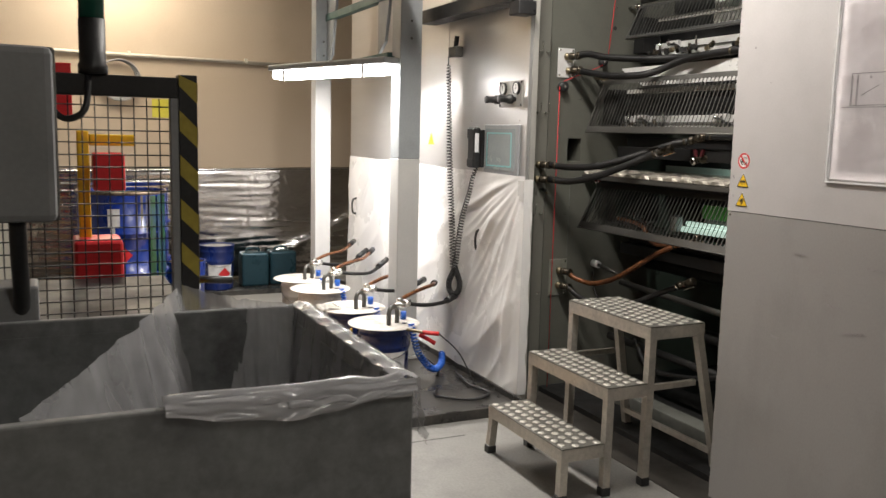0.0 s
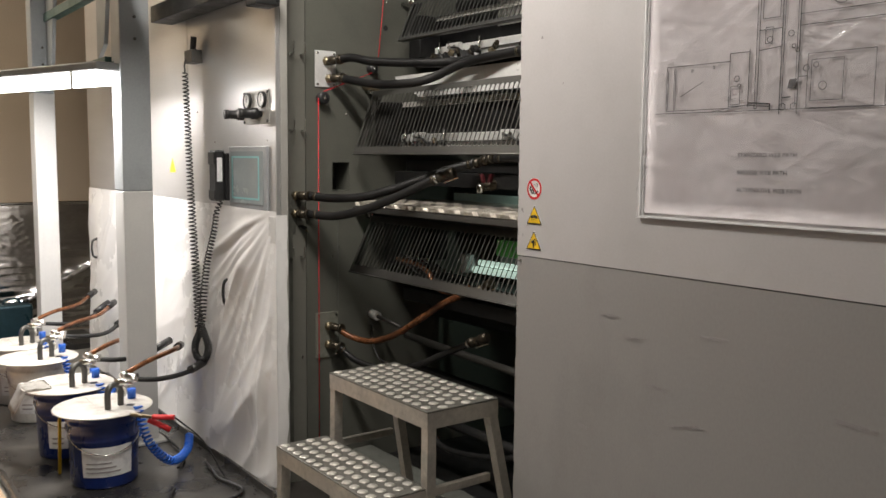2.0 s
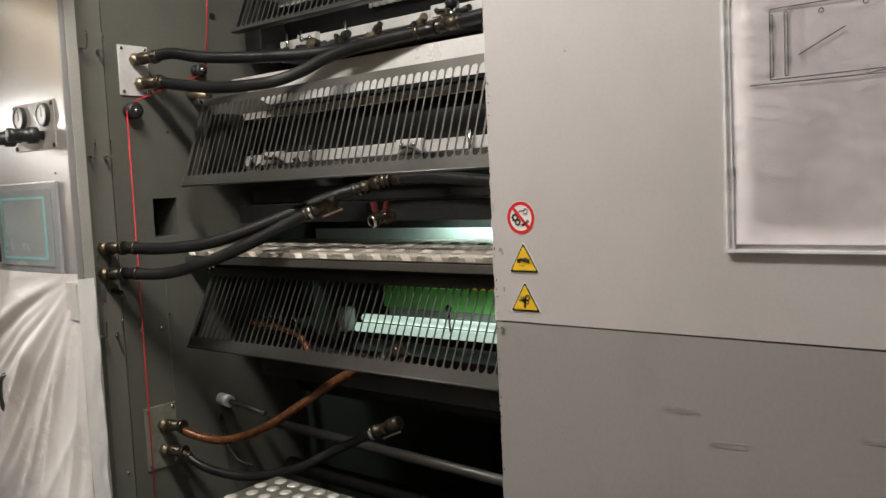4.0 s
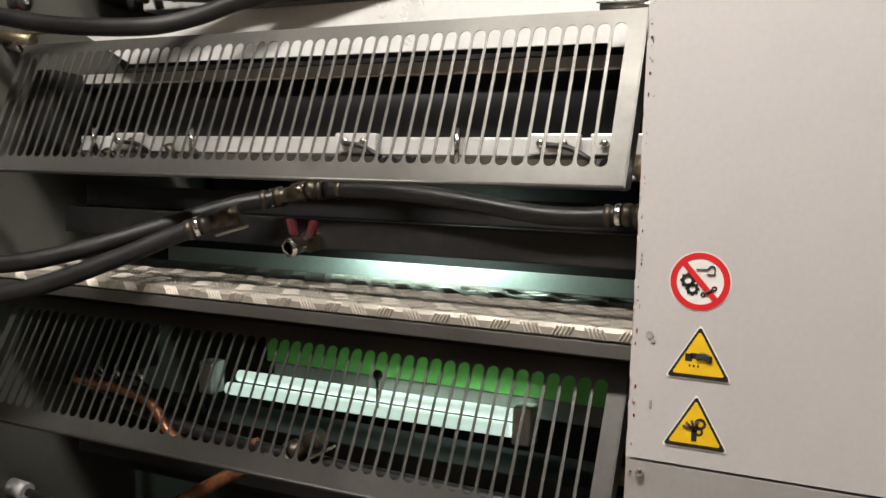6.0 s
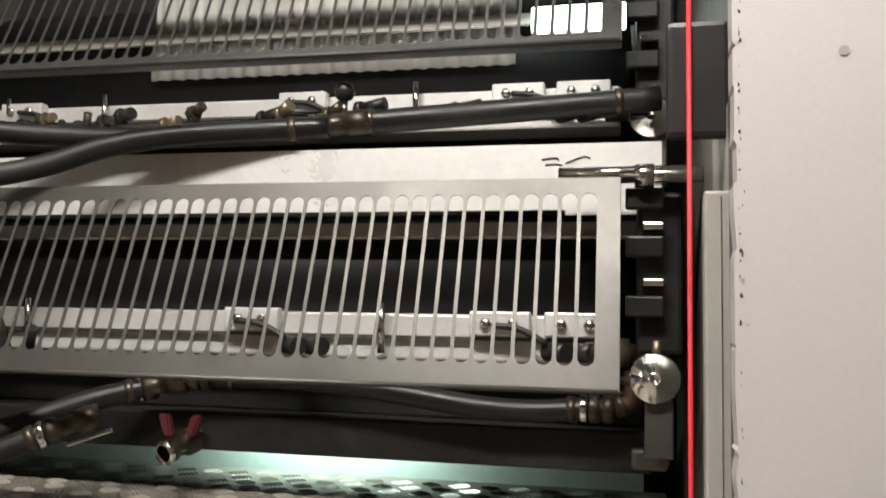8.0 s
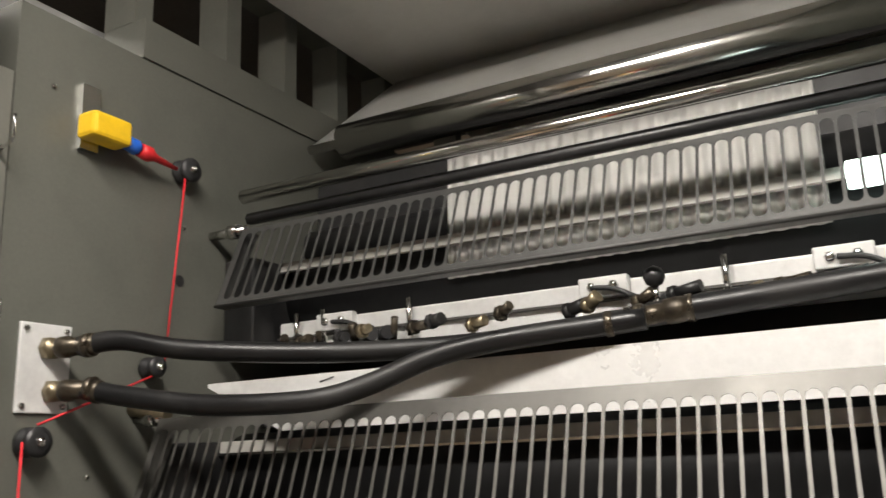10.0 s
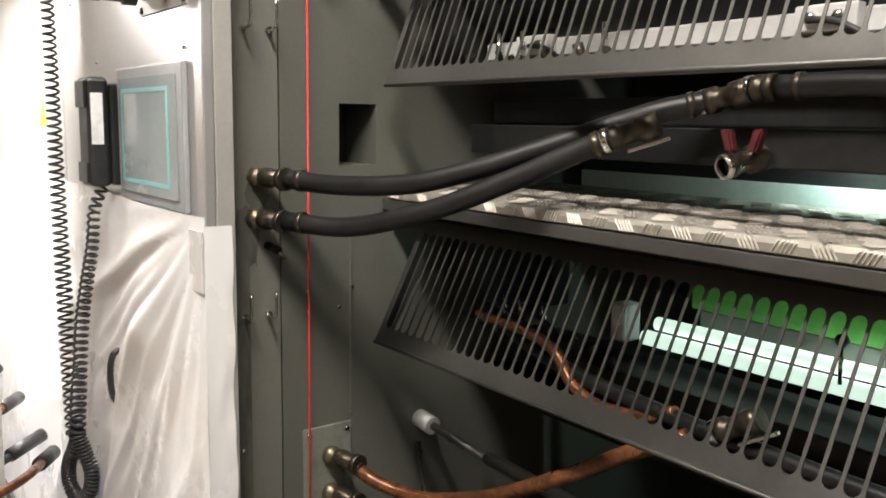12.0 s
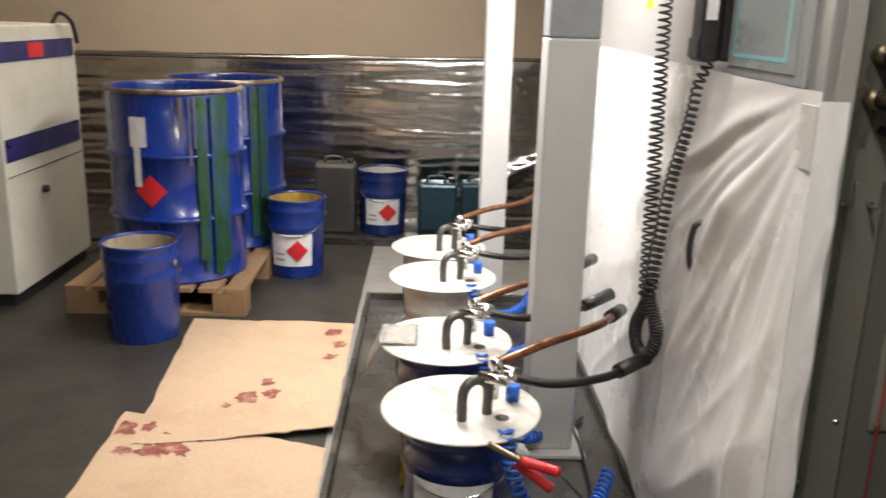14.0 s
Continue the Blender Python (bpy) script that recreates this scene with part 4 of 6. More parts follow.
part("end_tab", boxed(-0.235, -0.10, 0.5265, 0.5295, 1.66, 1.68), CHAMBER, pl)
for q in ([(-0.27, 0.5292, 1.742), (-0.25, 0.5292, 1.744), (-0.245, 0.5292, 1.740)], [(-0.265, 0.5292, 1.734), (-0.25, 0.5292, 1.735), (-0.24, 0.5292, 1.733)], [(-0.235, 0.5292, 1.736), (-0.21, 0.5292, 1.745), (-0.20, 0.5292, 1.742)], [(-1.2, 0.5292, 1.75), (-1.17, 0.5292, 1.757)]):
    part("pen_mark", sweep(bmesh.new(), q, 0.0012, 6, 4), BLACKINK, pl)
part("bright_rod", rod(bmesh.new(), (-0.24, 0.470, 1.709), (-0.06, 0.470, 1.709), 0.0105, 20), CHROME, pl)

# rollers and web at the top
web = thing("web_rollers", (-0.8, 0.7, 2.1), "polished steel guide rollers with the white web running between them", "roller")
part("roller", lathe(bmesh.new(), [(0.012, 0), (0.012, 0.10), (0.044, 0.102), (0.044, 1.34), (0.012, 1.345), (0.012, 1.45)], axis((-1.50, 0.90, 2.366), (0, 0.90, 2.366))[0], 36), CHROME, web)
part("guide_rod", rod(bmesh.new(), (-1.45, 0.60, 2.160), (-0.07, 0.60, 2.160), 0.015, 20), CHROME, web)
part("hex_rod", rod(bmesh.new(), (-1.465, 0.635, 2.121), (-0.07, 0.635, 2.121), 0.013, 6), BLACK, web, "black hexagonal rod")
part("web", grid(240, 8, lambda u, v: (-1.05 + 0.71 * u + 0.0 * v, 0.755 + 0.02 * v + 0.004 * math.sin(u * 150), 1.955 + 0.265 * v), 0.001), WEB, web, "white printing web, faintly ribbed")
part("web", grid(30, 8, lambda u, v: (-1.54 + 1.46 * u, 0.955 + 0.44 * v, 2.402 + 0.35 * v), 0.001), WEB, web, "pale web rising over the top roller")
part("web_backing", boxed(-1.5, -0.1, 0.93, 0.95, 1.78, 2.30), NEARBLACK, web)
# small bevelled block with a pale green-white glow of its own
part("glowing_block", boxed(-0.31, -0.15, 0.72, 0.74, 2.00, 2.045, bevel=0.004), DECKGLOW, web, "small glowing pale block")


# ---- lit parts inside the lower deck ----
lamp = thing("press_lamp", (-0.8, 0.8, 0.93), "lit fluorescent tube inside the lower ink deck, greenish white", "lamp")
part("tube", rod(bmesh.new(), (-1.19, 0.765, 0.930), (-0.465, 0.765, 0.936), 0.0150, 16), PRESSGLOW, lamp)
part("tube", rod(bmesh.new(), (-1.17, 0.78, 0.960), (-0.465, 0.78, 0.964), 0.0135, 16), PRESSGLOW, lamp)
part("end_cap", boxed(-1.27, -1.23, 0.75, 0.80, 0.91, 0.99, bevel=0.005), CHAMBER, lamp)
part("end_cap", boxed(-0.46, -0.42, 0.75, 0.80, 0.91, 0.99, bevel=0.005), CHAMBER, lamp)
solid("satin_panel", boxed(-1.12, -0.10, 0.85, 0.86, 0.945, 0.988, bevel=0.001), FRAMEPAINT, "satin steel panel above the lit tube", "panel")
solid("ochre_edge", boxed(-0.78, -0.10, 0.848, 0.858, 1.062, 1.085), YELLOW, "ochre printed edge above the green plate", "plate")
gp = solid("green_back_plate", boxed(-1.14, -0.10, 0.848, 0.858, 0.990, 1.060), GREENPAINT, "green painted plate behind the lower deck", "plate")
pk = thing("locking_pin", (-0.76, 0.72, 0.95), "black ball-headed locking pin", "locking pin")
part("ball", lathe(bmesh.new(), [(0.0001, -0.012), (0.008, -0.009), (0.012, 0), (0.008, 0.009), (0.0001, 0.012)], Matrix.Translation((-0.757, 0.72, 1.022)), 18), BLACK, pk)
part("stem", rod(bmesh.new(), (-0.757, 0.725, 0.95), (-0.757, 0.72, 1.012), 0.004, 10), CHROME, pk)
dl = thing("deck_lamp", (-0.6, 0.86, 1.25), "lit pale strip lamp between upper deck and tread plate", "lamp")
part("diffuser", boxed(-1.50, -0.12, 0.885, 0.895, 1.200, 1.252), material("strip_reflector", (0.72, 0.8, 0.76), 0.45, 0.2, 0.05, 60, 4.0, 0.03), dl)
part("housing", boxed(-1.52, -0.10, 0.896, 0.93, 1.195, 1.31), NEARBLACK, dl)

# ---- hoses and fittings on the press ----
def hose(name, pts, r, mat, label, ends=(True, True)):
    h = thing(name, pts[0], label, "hose", "hoses of the press")
    part("tube", sweep(bmesh.new(), pts, r, 14, 9), mat, h)
    for a, b in ((pts[0], pts[1]), (pts[-1], pts[-2])):
        m, n = axis(a, b)
        part("clamp", lathe(bmesh.new(), [(r + 0.0002, n * 0.22), (r + 0.0025, n * 0.22 + 0.001), (r + 0.0025, n * 0.22 + 0.011), (r + 0.0002, n * 0.22 + 0.012)], m, 18, False), INKYBRASS, h, "dull metal hose clamp")
    return h


def fitting_on_frame(y, z, label, x=XL):
    f = thing("hose_fitting", (x, y, z), label, "pipe fitting", "pipe fittings on the frame")
    m, _ = axis((x, y, z), (x + 1, y + 0.25, z))
    part("nut", lathe(bmesh.new(), [(0.020, 0), (0.020, 0.016), (0.014, 0.018), (0.014, 0.028)], m, 6), BRASS, f)
    part("coupling", lathe(bmesh.new(), [(0.017, 0.026), (0.019, 0.030), (0.019, 0.046), (0.016, 0.05), (0.016, 0.075)], m, 18), INKYBRASS, f)
    part("clip", lathe(bmesh.new(), [(0.021, 0.078), (0.021, 0.09)], m, 18), INKYBRASS, f)
    return f


pl2 = thing("fitting_plate", (XL, 0.24, 1.71), "pale steel plate bolted to the frame carrying two hose fittings", "plate")
part("plate", boxed(XL, XL + 0.006, 0.187, 0.288, 1.708, 1.861, bevel=0.002), CHAMBER, pl2)
bolts("bolt", [(XL + 0.006, y, z) for y in (0.198, 0.277) for z in (1.85, 1.72)], (1, 0, 0), CHROME, pl2)
fitting_on_frame(0.238, 1.818, "brass hose fitting on the pale plate", XL + 0.006)
fitting_on_frame(0.250, 1.745, "brass hose fitting on the pale plate, lower", XL + 0.006)
fitting_on_frame(0.092, 1.249, "brass hose fitting on the frame edge")
fitting_on_frame(0.088, 1.172, "dark brass hose fitting on the frame edge, lower")
dc = thing("drain_cock", (XL, 0.115, 1.11), "small dull drain cock below the hose fittings", "pipe fitting")
part("body", rod(bmesh.new(), (XL, 0.115, 1.118), (XL + 0.035, 0.122, 1.112), 0.008, 12), NEARBLACK, dc)
part("lever", rod(bmesh.new(), (XL + 0.03, 0.12, 1.112), (XL + 0.034, 0.135, 1.095), 0.004, 8), BRASS, dc)
pl3 = thing("fitting_plate", (XL, 0.24, 0.53), "steel plate on the frame with hose fittings, oily", "plate")
part("plate", boxed(XL, XL + 0.006, 0.186, 0.297, 0.534, 0.736, bevel=0.002), PLATEGREY, pl3)
bolts("bolt", [(XL + 0.006, y, z) for y in (0.198, 0.285) for z in (0.722, 0.548)], (1, 0, 0), CHROME, pl3)
fitting_on_frame(0.243, 0.674, "brass fitting of the copper coloured hose", XL + 0.006)
fitting_on_frame(0.242, 0.593, "black fitting below the copper coloured hose", XL + 0.006)

hose("ink_hose", [(-1.50, 0.255, 1.818), (-1.43, 0.285, 1.824), (-1.33, 0.33, 1.803), (-1.15, 0.42, 1.789), (-0.98, 0.49, 1.786), (-0.80, 0.52, 1.79), (-0.55, 0.55, 1.81)], 0.0175, RUBBER, "thick black rubber ink hose, upper of a pair")
hose("ink_hose", [(-1.50, 0.268, 1.745), (-1.40, 0.29, 1.726), (-1.26, 0.32, 1.706), (-1.10, 0.37, 1.705), (-1.02, 0.42, 1.728), (-0.93, 0.46, 1.765), (-0.82, 0.49, 1.785), (-0.6, 0.53, 1.80)], 0.0175, RUBBER, "thick black rubber ink hose, lower of a pair")
hose("ink_hose", [(-0.60, 0.55, 1.808), (-0.35, 0.57, 1.825), (-0.10, 0.60, 1.845)], 0.019, RUBBER, "black ink hose running on to the far frame")
hose("ink_hose", [(-1.485, 0.118, 1.250), (-1.39, 0.165, 1.243), (-1.26, 0.23, 1.252), (-1.16, 0.30, 1.282), (-1.06, 0.38, 1.325), (-0.95, 0.46, 1.372), (-0.88, 0.51, 1.392)], 0.0175, RUBBER, "thick black rubber return hose")
hose("ink_hose", [(-1.485, 0.112, 1.173), (-1.36, 0.175, 1.172), (-1.21, 0.24, 1.212), (-1.10, 0.31, 1.264), (-1.02, 0.36, 1.307), (-0.962, 0.39, 1.334)], 0.0175, RUBBER, "thick black rubber return hose, lower")
hose("ink_hose", [(-0.77, 0.52, 1.411), (-0.66, 0.52, 1.413), (-0.56, 0.52, 1.407), (-0.46, 0.52, 1.396), (-0.36, 0.52, 1.383), (-0.28, 0.52, 1.380), (-0.20, 0.52, 1.386)], 0.0165, RUBBER, "black hose sagging under the upper guard")
hose("ink_hose", [(-0.165, 0.52, 1.386), (-0.142, 0.52, 1.40), (-0.14, 0.525, 1.44)], 0.013, RUST, "short rust-brown pipe elbow")
hose("ink_hose", [(-1.50, 0.255, 0.676), (-1.46, 0.285, 0.645), (-1.38, 0.33, 0.628), (-1.28, 0.355, 0.653), (-1.16, 0.365, 0.706), (-1.00, 0.37, 0.797), (-0.90, 0.40, 0.862), (-0.83, 0.44, 0.90)], 0.0135, COPPERHOSE, "copper coloured braided hose sagging to the lower deck")
hose("ink_hose", [(-1.49, 0.258, 0.593), (-1.40, 0.29, 0.545), (-1.26, 0.34, 0.53), (-1.10, 0.39, 0.57), (-0.98, 0.43, 0.63), (-0.88, 0.46, 0.68), (-0.78, 0.48, 0.72)], 0.0135, RUBBER, "black hose hanging below the copper coloured one")
hose("ink_hose", [(-1.40, 0.50, 0.97), (-1.27, 0.50, 0.965), (-1.18, 0.50, 0.944), (-1.13, 0.50, 0.893), (-1.06, 0.50, 0.870), (-0.96, 0.50, 0.882), (-0.90, 0.50, 0.905)], 0.011, COPPERHOSE, "copper coloured hose behind the lower guard")
hose("ink_hose", [(-1.40, 0.52, 0.98), (-1.20, 0.52, 0.915), (-0.9, 0.50, 0.895), (-0.5, 0.50, 0.885), (-0.2, 0.51, 0.88)], 0.014, RUBBER, "black hose lying behind the lower guard")


def lever_coupling(a, b, label, lever=True):
    """A cam-lock hose coupling from a to b."""
    c = thing("hose_coupling", a, label, "hose coupling", "hose couplings")
    m, n = axis(a, b)
    part("body", lathe(bmesh.new(), [(0.0185, 0), (0.0200, 0.004), (0.0200, 0.014), (0.0155, 0.016), (0.0155, n * 0.55), (0.0195, n * 0.57), (0.0205, n * 0.8), (0.0185, n)], m, 20), INKYBRASS, c)
    part("clip", lathe(bmesh.new(), [(0.0192, -0.012), (0.0198, -0.010), (0.0198, -0.004), (0.0192, -0.002)], m, 20), CHROME, c)
    if lever:
        bm = boxed(-0.005, 0.005, -0.028, -0.022, 0.02, 0.085, bevel=0.001)
        bmesh.ops.transform(bm, matrix=m, verts=bm.verts[:])
        part("lever", bm, CHROME, c)


lever_coupling((-0.962, 0.39, 1.334), (-0.90, 0.425, 1.358), "brass lever coupling at the end of the return hose")
lever_coupling((-0.88, 0.51, 1.392), (-0.815, 0.519, 1.407), "dark lever coupling with red rag of paint", False)
lever_coupling((-0.81, 0.52, 1.409), (-0.775, 0.52, 1.411), "bright hose clip under the guard", False)
lever_coupling((-0.20, 0.52, 1.386), (-0.165, 0.52, 1.386), "bright hose clip at the rust-brown pipe", False)
lever_coupling((-0.62, 0.535, 1.803), (-0.54, 0.55, 1.812), "brass coupling joining the upper hoses", False)
lever_coupling((-0.80, 0.475, 0.910), (-0.74, 0.485, 0.945), "bright coupling under the lower guard")
lever_coupling((-0.84, 0.465, 0.70), (-0.76, 0.485, 0.735), "bright coupling of the black hose under the lower guard")
v = thing("drain_valve", (-0.83, 0.46, 1.28), "brass drain valve with worn red wings", "valve")
VM = axis((-0.834, 0.490, 1.296), (-0.806, 0.60, 1.322))[0]
part("body", lathe(bmesh.new(), [(0.0135, 0.004), (0.0135, 0.0), (0.0175, 0.0), (0.0185, 0.003), (0.0185, 0.018), (0.0155, 0.021), (0.0155, 0.045), (0.021, 0.048), (0.021, 0.085)], VM, 20, False), INKYBRASS, v)
part("mouth_ring", lathe(bmesh.new(), [(0.0135, -0.0008), (0.0180, -0.0008), (0.0188, 0.002), (0.0188, 0.006)], VM, 24, False), CHROME, v, "bright worn rim of the outlet")
part("bore", lathe(bmesh.new(), [(0.0001, 0.012), (0.0134, 0.012)], VM, 20, False), BLACK, v)
WORNRED = material("worn_red", (0.11, 0.018, 0.023), 0.5, 0, 0.25, 40, 20, 0.1, (0.03, 0.012, 0.012), 0.9)
for sgn in (-1, 1):
    bm = bmesh.new()
    cx = -0.824 + sgn * 0.027
    q = [bm.verts.new((cx + sgn * ox, yy, zz)) for yy in (0.512, 0.528) for ox, zz in ((-0.016, 1.318), (-0.002, 1.318), (0.010, 1.352), (-0.008, 1.352))]
    for f in ((0, 1, 2, 3), (7, 6, 5, 4), (0, 4, 5, 1), (1, 5, 6, 2), (2, 6, 7, 3), (3, 7, 4, 0)):
        bm.faces.new([q[k] for k in f])
    bmesh.ops.bevel(bm, geom=bm.edges[:], offset=0.003, segments=2, affect="EDGES")
    part("wing", bm, WORNRED, v, "worn dark red wing handle")
cy = thing("index_pin", (XL, 0.474, 0.70), "bright steel pin with white collar on the frame", "pin")
part("collar", rod(bmesh.new(), (XL, 0.474, 0.705), (XL + 0.05, 0.476, 0.70), 0.020, 20), CHAMBER, cy)
part("rod", rod(bmesh.new(), (XL + 0.05, 0.476, 0.70), (XL + 0.20, 0.50, 0.672), 0.009, 14), GUARD, cy)
hose("thin_hose", [(XL + 0.02, 0.46, 0.66), (XL + 0.05, 0.45, 0.58), (XL + 0.10, 0.45, 0.52), (XL + 0.16, 0.47, 0.50)], 0.004, RUBBER, "thin black air line on the frame")
cyp = thing("index_pin", (XL, 0.42, 1.72), "brass pin with short lever at the upper guard", "pin")
part("body", rod(bmesh.new(), (XL, 0.435, 1.722), (XL + 0.08, 0.45, 1.71), 0.015, 16), BRASS, cyp)
part("lever", rod(bmesh.new(), (XL + 0.06, 0.44, 1.725), (XL + 0.15, 0.46, 1.73), 0.004, 8), BRASS, cyp)
# floor-level rods and pipes in the dark below the lower deck
lowp = thing("lower_pipes", (-0.8, 0.7, 0.3), "dark pipes and rods in the shadow below the lower deck", "pipe")
for a, b, r, m in (((-1.5, 0.62, 0.60), (-0.1, 0.62, 0.56), 0.016, GUARD), ((-1.5, 0.70, 0.42), (-0.1, 0.70, 0.42), 0.03, NEARBLACK), ((-1.5, 0.56, 0.30), (-0.1, 0.56, 0.30), 0.02, NEARBLACK), ((-1.5, 0.8, 0.72), (-0.1, 0.8, 0.72), 0.05, NEARBLACK)):
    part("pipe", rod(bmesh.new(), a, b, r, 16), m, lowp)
part("step_beam", boxed(-1.55, -0.06, 0.36, 0.46, 0.03, 0.10, bevel=0.004), FRAMEDARK, lowp)
hose("thin_hose", [(-1.2, 0.5, 0.35), (-1.0, 0.45, 0.25), (-0.7, 0.47, 0.28), (-0.4, 0.5, 0.36), (-0.2, 0.55, 0.3)], 0.012, RUBBER, "dark hose low inside the press")
rng = random.Random(21)
vr = thing("valve_row", (-0.9, 0.58, 1.83), "row of small brass valves above the white plate", "valve")
for k in range(16):
    x = -1.30 + k * 0.075 + rng.uniform(-0.02, 0.02)
    y, z = 0.585 + rng.uniform(0, 0.05), 1.838 + rng.uniform(-0.008, 0.008)
    bm = rod(bmesh.new(), (x, y, z), (x + rng.uniform(0.015, 0.045), y - 0.01, z + rng.uniform(0.0, 0.014)), rng.uniform(0.008, 0.012), 10)
    m, n = axis((x, y, z), (x + 0.03, y - 0.01, z + 0.005))
    lathe(bm, [(0.014, -0.006), (0.014, 0.006)], m, 6)
    part("valve", bm, (INKYBRASS, NEARBLACK, BRASS)[k % 3], vr)
tb = thing("ball_knob", (-0.6, 0.62, 1.87), "black ball knob on a short steel stem", "knob")
part("ball", lathe(bmesh.new(), [(0.0001, -0.018), (0.013, -0.012), (0.018, 0), (0.013, 0.012), (0.0001, 0.018)], Matrix.Translation((-0.60, 0.60, 1.875)), 18), BLACK, tb)
part("stem", rod(bmesh.new(), (-0.60, 0.60, 1.83), (-0.60, 0.60, 1.86), 0.006, 10), CHROME, tb)


# ---- electrical cabinet with plastic sheeting ----
CX0, CX1, CY = -4.25, -1.465, -0.045
cab = thing("press_cabinet", (-2.9, 0.6, 0), "brushed steel press cabinet, lower half wrapped in white plastic", "cabinet")
part("body", boxed(CX0, -1.72, CY + 0.02, 1.3, 0.0, 2.55, bevel=0.004), STEEL, cab)
part("front_skin", boxed(-2.42, CX1, CY, CY + 0.0195, 1.15, 2.55, bevel=0.003), STEEL, cab)
part("front_skin", boxed(CX0, -2.425, CY, CY + 0.0195, 1.15, 2.55, bevel=0.003), STEEL, cab)
part("corner_post", boxed(CX1 - 0.10, CX1, CY + 0.0198, 0.008, 0.0, 2.55, bevel=0.002), POSTPAINT, cab, "light grey painted corner post")
part("lower_post", boxed(CX1 - 0.08, CX1 - 0.004, CY - 0.0, CY + 0.0196, 0.0, 1.15), STEEL, cab)
for x, z in ((-1.54, 1.475), (-1.54, 1.20), (-2.09, 1.475), (-1.80, 1.185), (-1.62, 1.56), (-2.3, 1.62)):
    part("screw", bolt(bmesh.new(), (x, CY, z), (0, -1, 0), 0.004), CHROME, cab)

sheet = thing("plastic_sheeting", (-2.8, -0.06, 0), "wrinkled white plastic sheeting taped over the lower cabinet", "plastic sheeting")


def folds(x, z):
    """Depth of the creases in the sheeting, running slantwise from the taped top edge."""
    d = 0.0
    for k, (slope, freq, amp) in enumerate(((0.75, 2.0, 0.016), (-0.30, 1.5, 0.010), (1.0, 4.2, 0.008))):
        q = noise.noise(((x * 1.0 - z * slope) * freq, (z + x * slope * 0.3) * freq * 0.30, k * 5.3))
        d += amp * (1 - min(1, abs(q) * 2.0)) ** 2
    top = min(1.0, max(0.0, (1.19 - z) / 0.25))
    # creases fanning out from the taped corner
    dx, dz = CX1 + 0.02 - x, 1.21 - z
    r, a = math.hypot(dx, dz), math.atan2(dz, dx)
    for k, (f, amp) in enumerate(((2.8, 0.042), (5.6, 0.020), (10.0, 0.007))):
        q = noise.noise((a * f, r * 0.8, 20 + k * 3))
        d += amp * (1 - min(1, abs(q) * 2.6)) ** 2 * min(1, r / 0.40) * max(0, 1 - r / 1.5)
    return d * (0.35 + 0.65 * top) * (0.55 + 0.45 * min(1, max(0, (x + 3.2) / 0.8)))


part("front", grid(320, 110, lambda u, v: (CX0 + 0.01 + (CX1 - CX0 - 0.004) * u, CY - 0.004 - (1 - 0.9 * u ** 30) * folds(CX0 + (CX1 - CX0) * u, 1.19 * v) - 0.03 * (1 - v) ** 3 * (1 - u ** 6),
                                           0.035 + (1.155 + 0.015 * (1 - u)) * v + 0.004 * noise.noise((u * 20, v * 3, 4)) - 0.03 * (1 - v) * noise.noise((u * 6, 0, 3)))), SHEET, sheet)
part("side_wrap", grid(8, 70, lambda u, v: (CX1 + 0.006 + 0.005 * u * noise.noise((u * 2, v * 14, 1)), CY - 0.006 + 0.055 * u * (0.9 + 0.2 * noise.noise((v * 9, 0, 0))), 0.03 + 1.145 * v)), SHEET, sheet)
part("tape", boxed(CX1 - 0.055, CX1 + 0.004, CY - 0.010, CY - 0.0075, 1.06, 1.166), material("clear_tape", (0.66, 0.65, 0.63), 0.25, 0, 0.03, 50, 20, 0.1), sheet, "strip of clear tape at the corner")


def cabinet_handle(x, z):
    h = thing("cabinet_handle", (x, CY - 0.03, z), "black bow handle showing through the sheeting", "handle", "cabinet handles")
    part("bow", sweep(bmesh.new(), [(x, CY - 0.012, z - 0.062), (x, CY - 0.04, z - 0.05), (x, CY - 0.048, z), (x, CY - 0.04, z + 0.05), (x, CY - 0.012, z + 0.062)], 0.007, 10, 6), BLACK, h)
    part("foot", boxed(x - 0.008, x + 0.008, CY - 0.02, CY - 0.006, z + 0.05, z + 0.07, bevel=0.002), BLACK, h)
    part("foot", boxed(x - 0.008, x + 0.008, CY - 0.02, CY - 0.006, z - 0.07, z - 0.05, bevel=0.002), BLACK, h)


cabinet_handle(-1.912, 0.805)
cabinet_handle(-4.06, 0.815)

disp = thing("operator_display", (-1.744, CY, 1.19), "grey operator display, switched off, with a cyan outline", "display")
part("bezel", boxed(-1.909, -1.529, CY - 0.012, CY, 1.188, 1.454, bevel=0.004), SCREENBEZEL, disp)
part("screen", boxed(-1.889, -1.559, CY - 0.0145, CY - 0.0122, 1.21, 1.432), SCREEN, disp)
bm = bmesh.new()
for x0, x1, z0, z1 in ((-1.874, -1.594, 1.404, 1.412), (-1.874, -1.594, 1.228, 1.236), (-1.874, -1.862, 1.2362, 1.4038), (-1.606, -1.594, 1.2362, 1.4038)):
    box(bm, x0, x1, CY - 0.0152, CY - 0.0147, z0, z1)
part("outline", bm, CYAN, disp, "faded cyan outline")

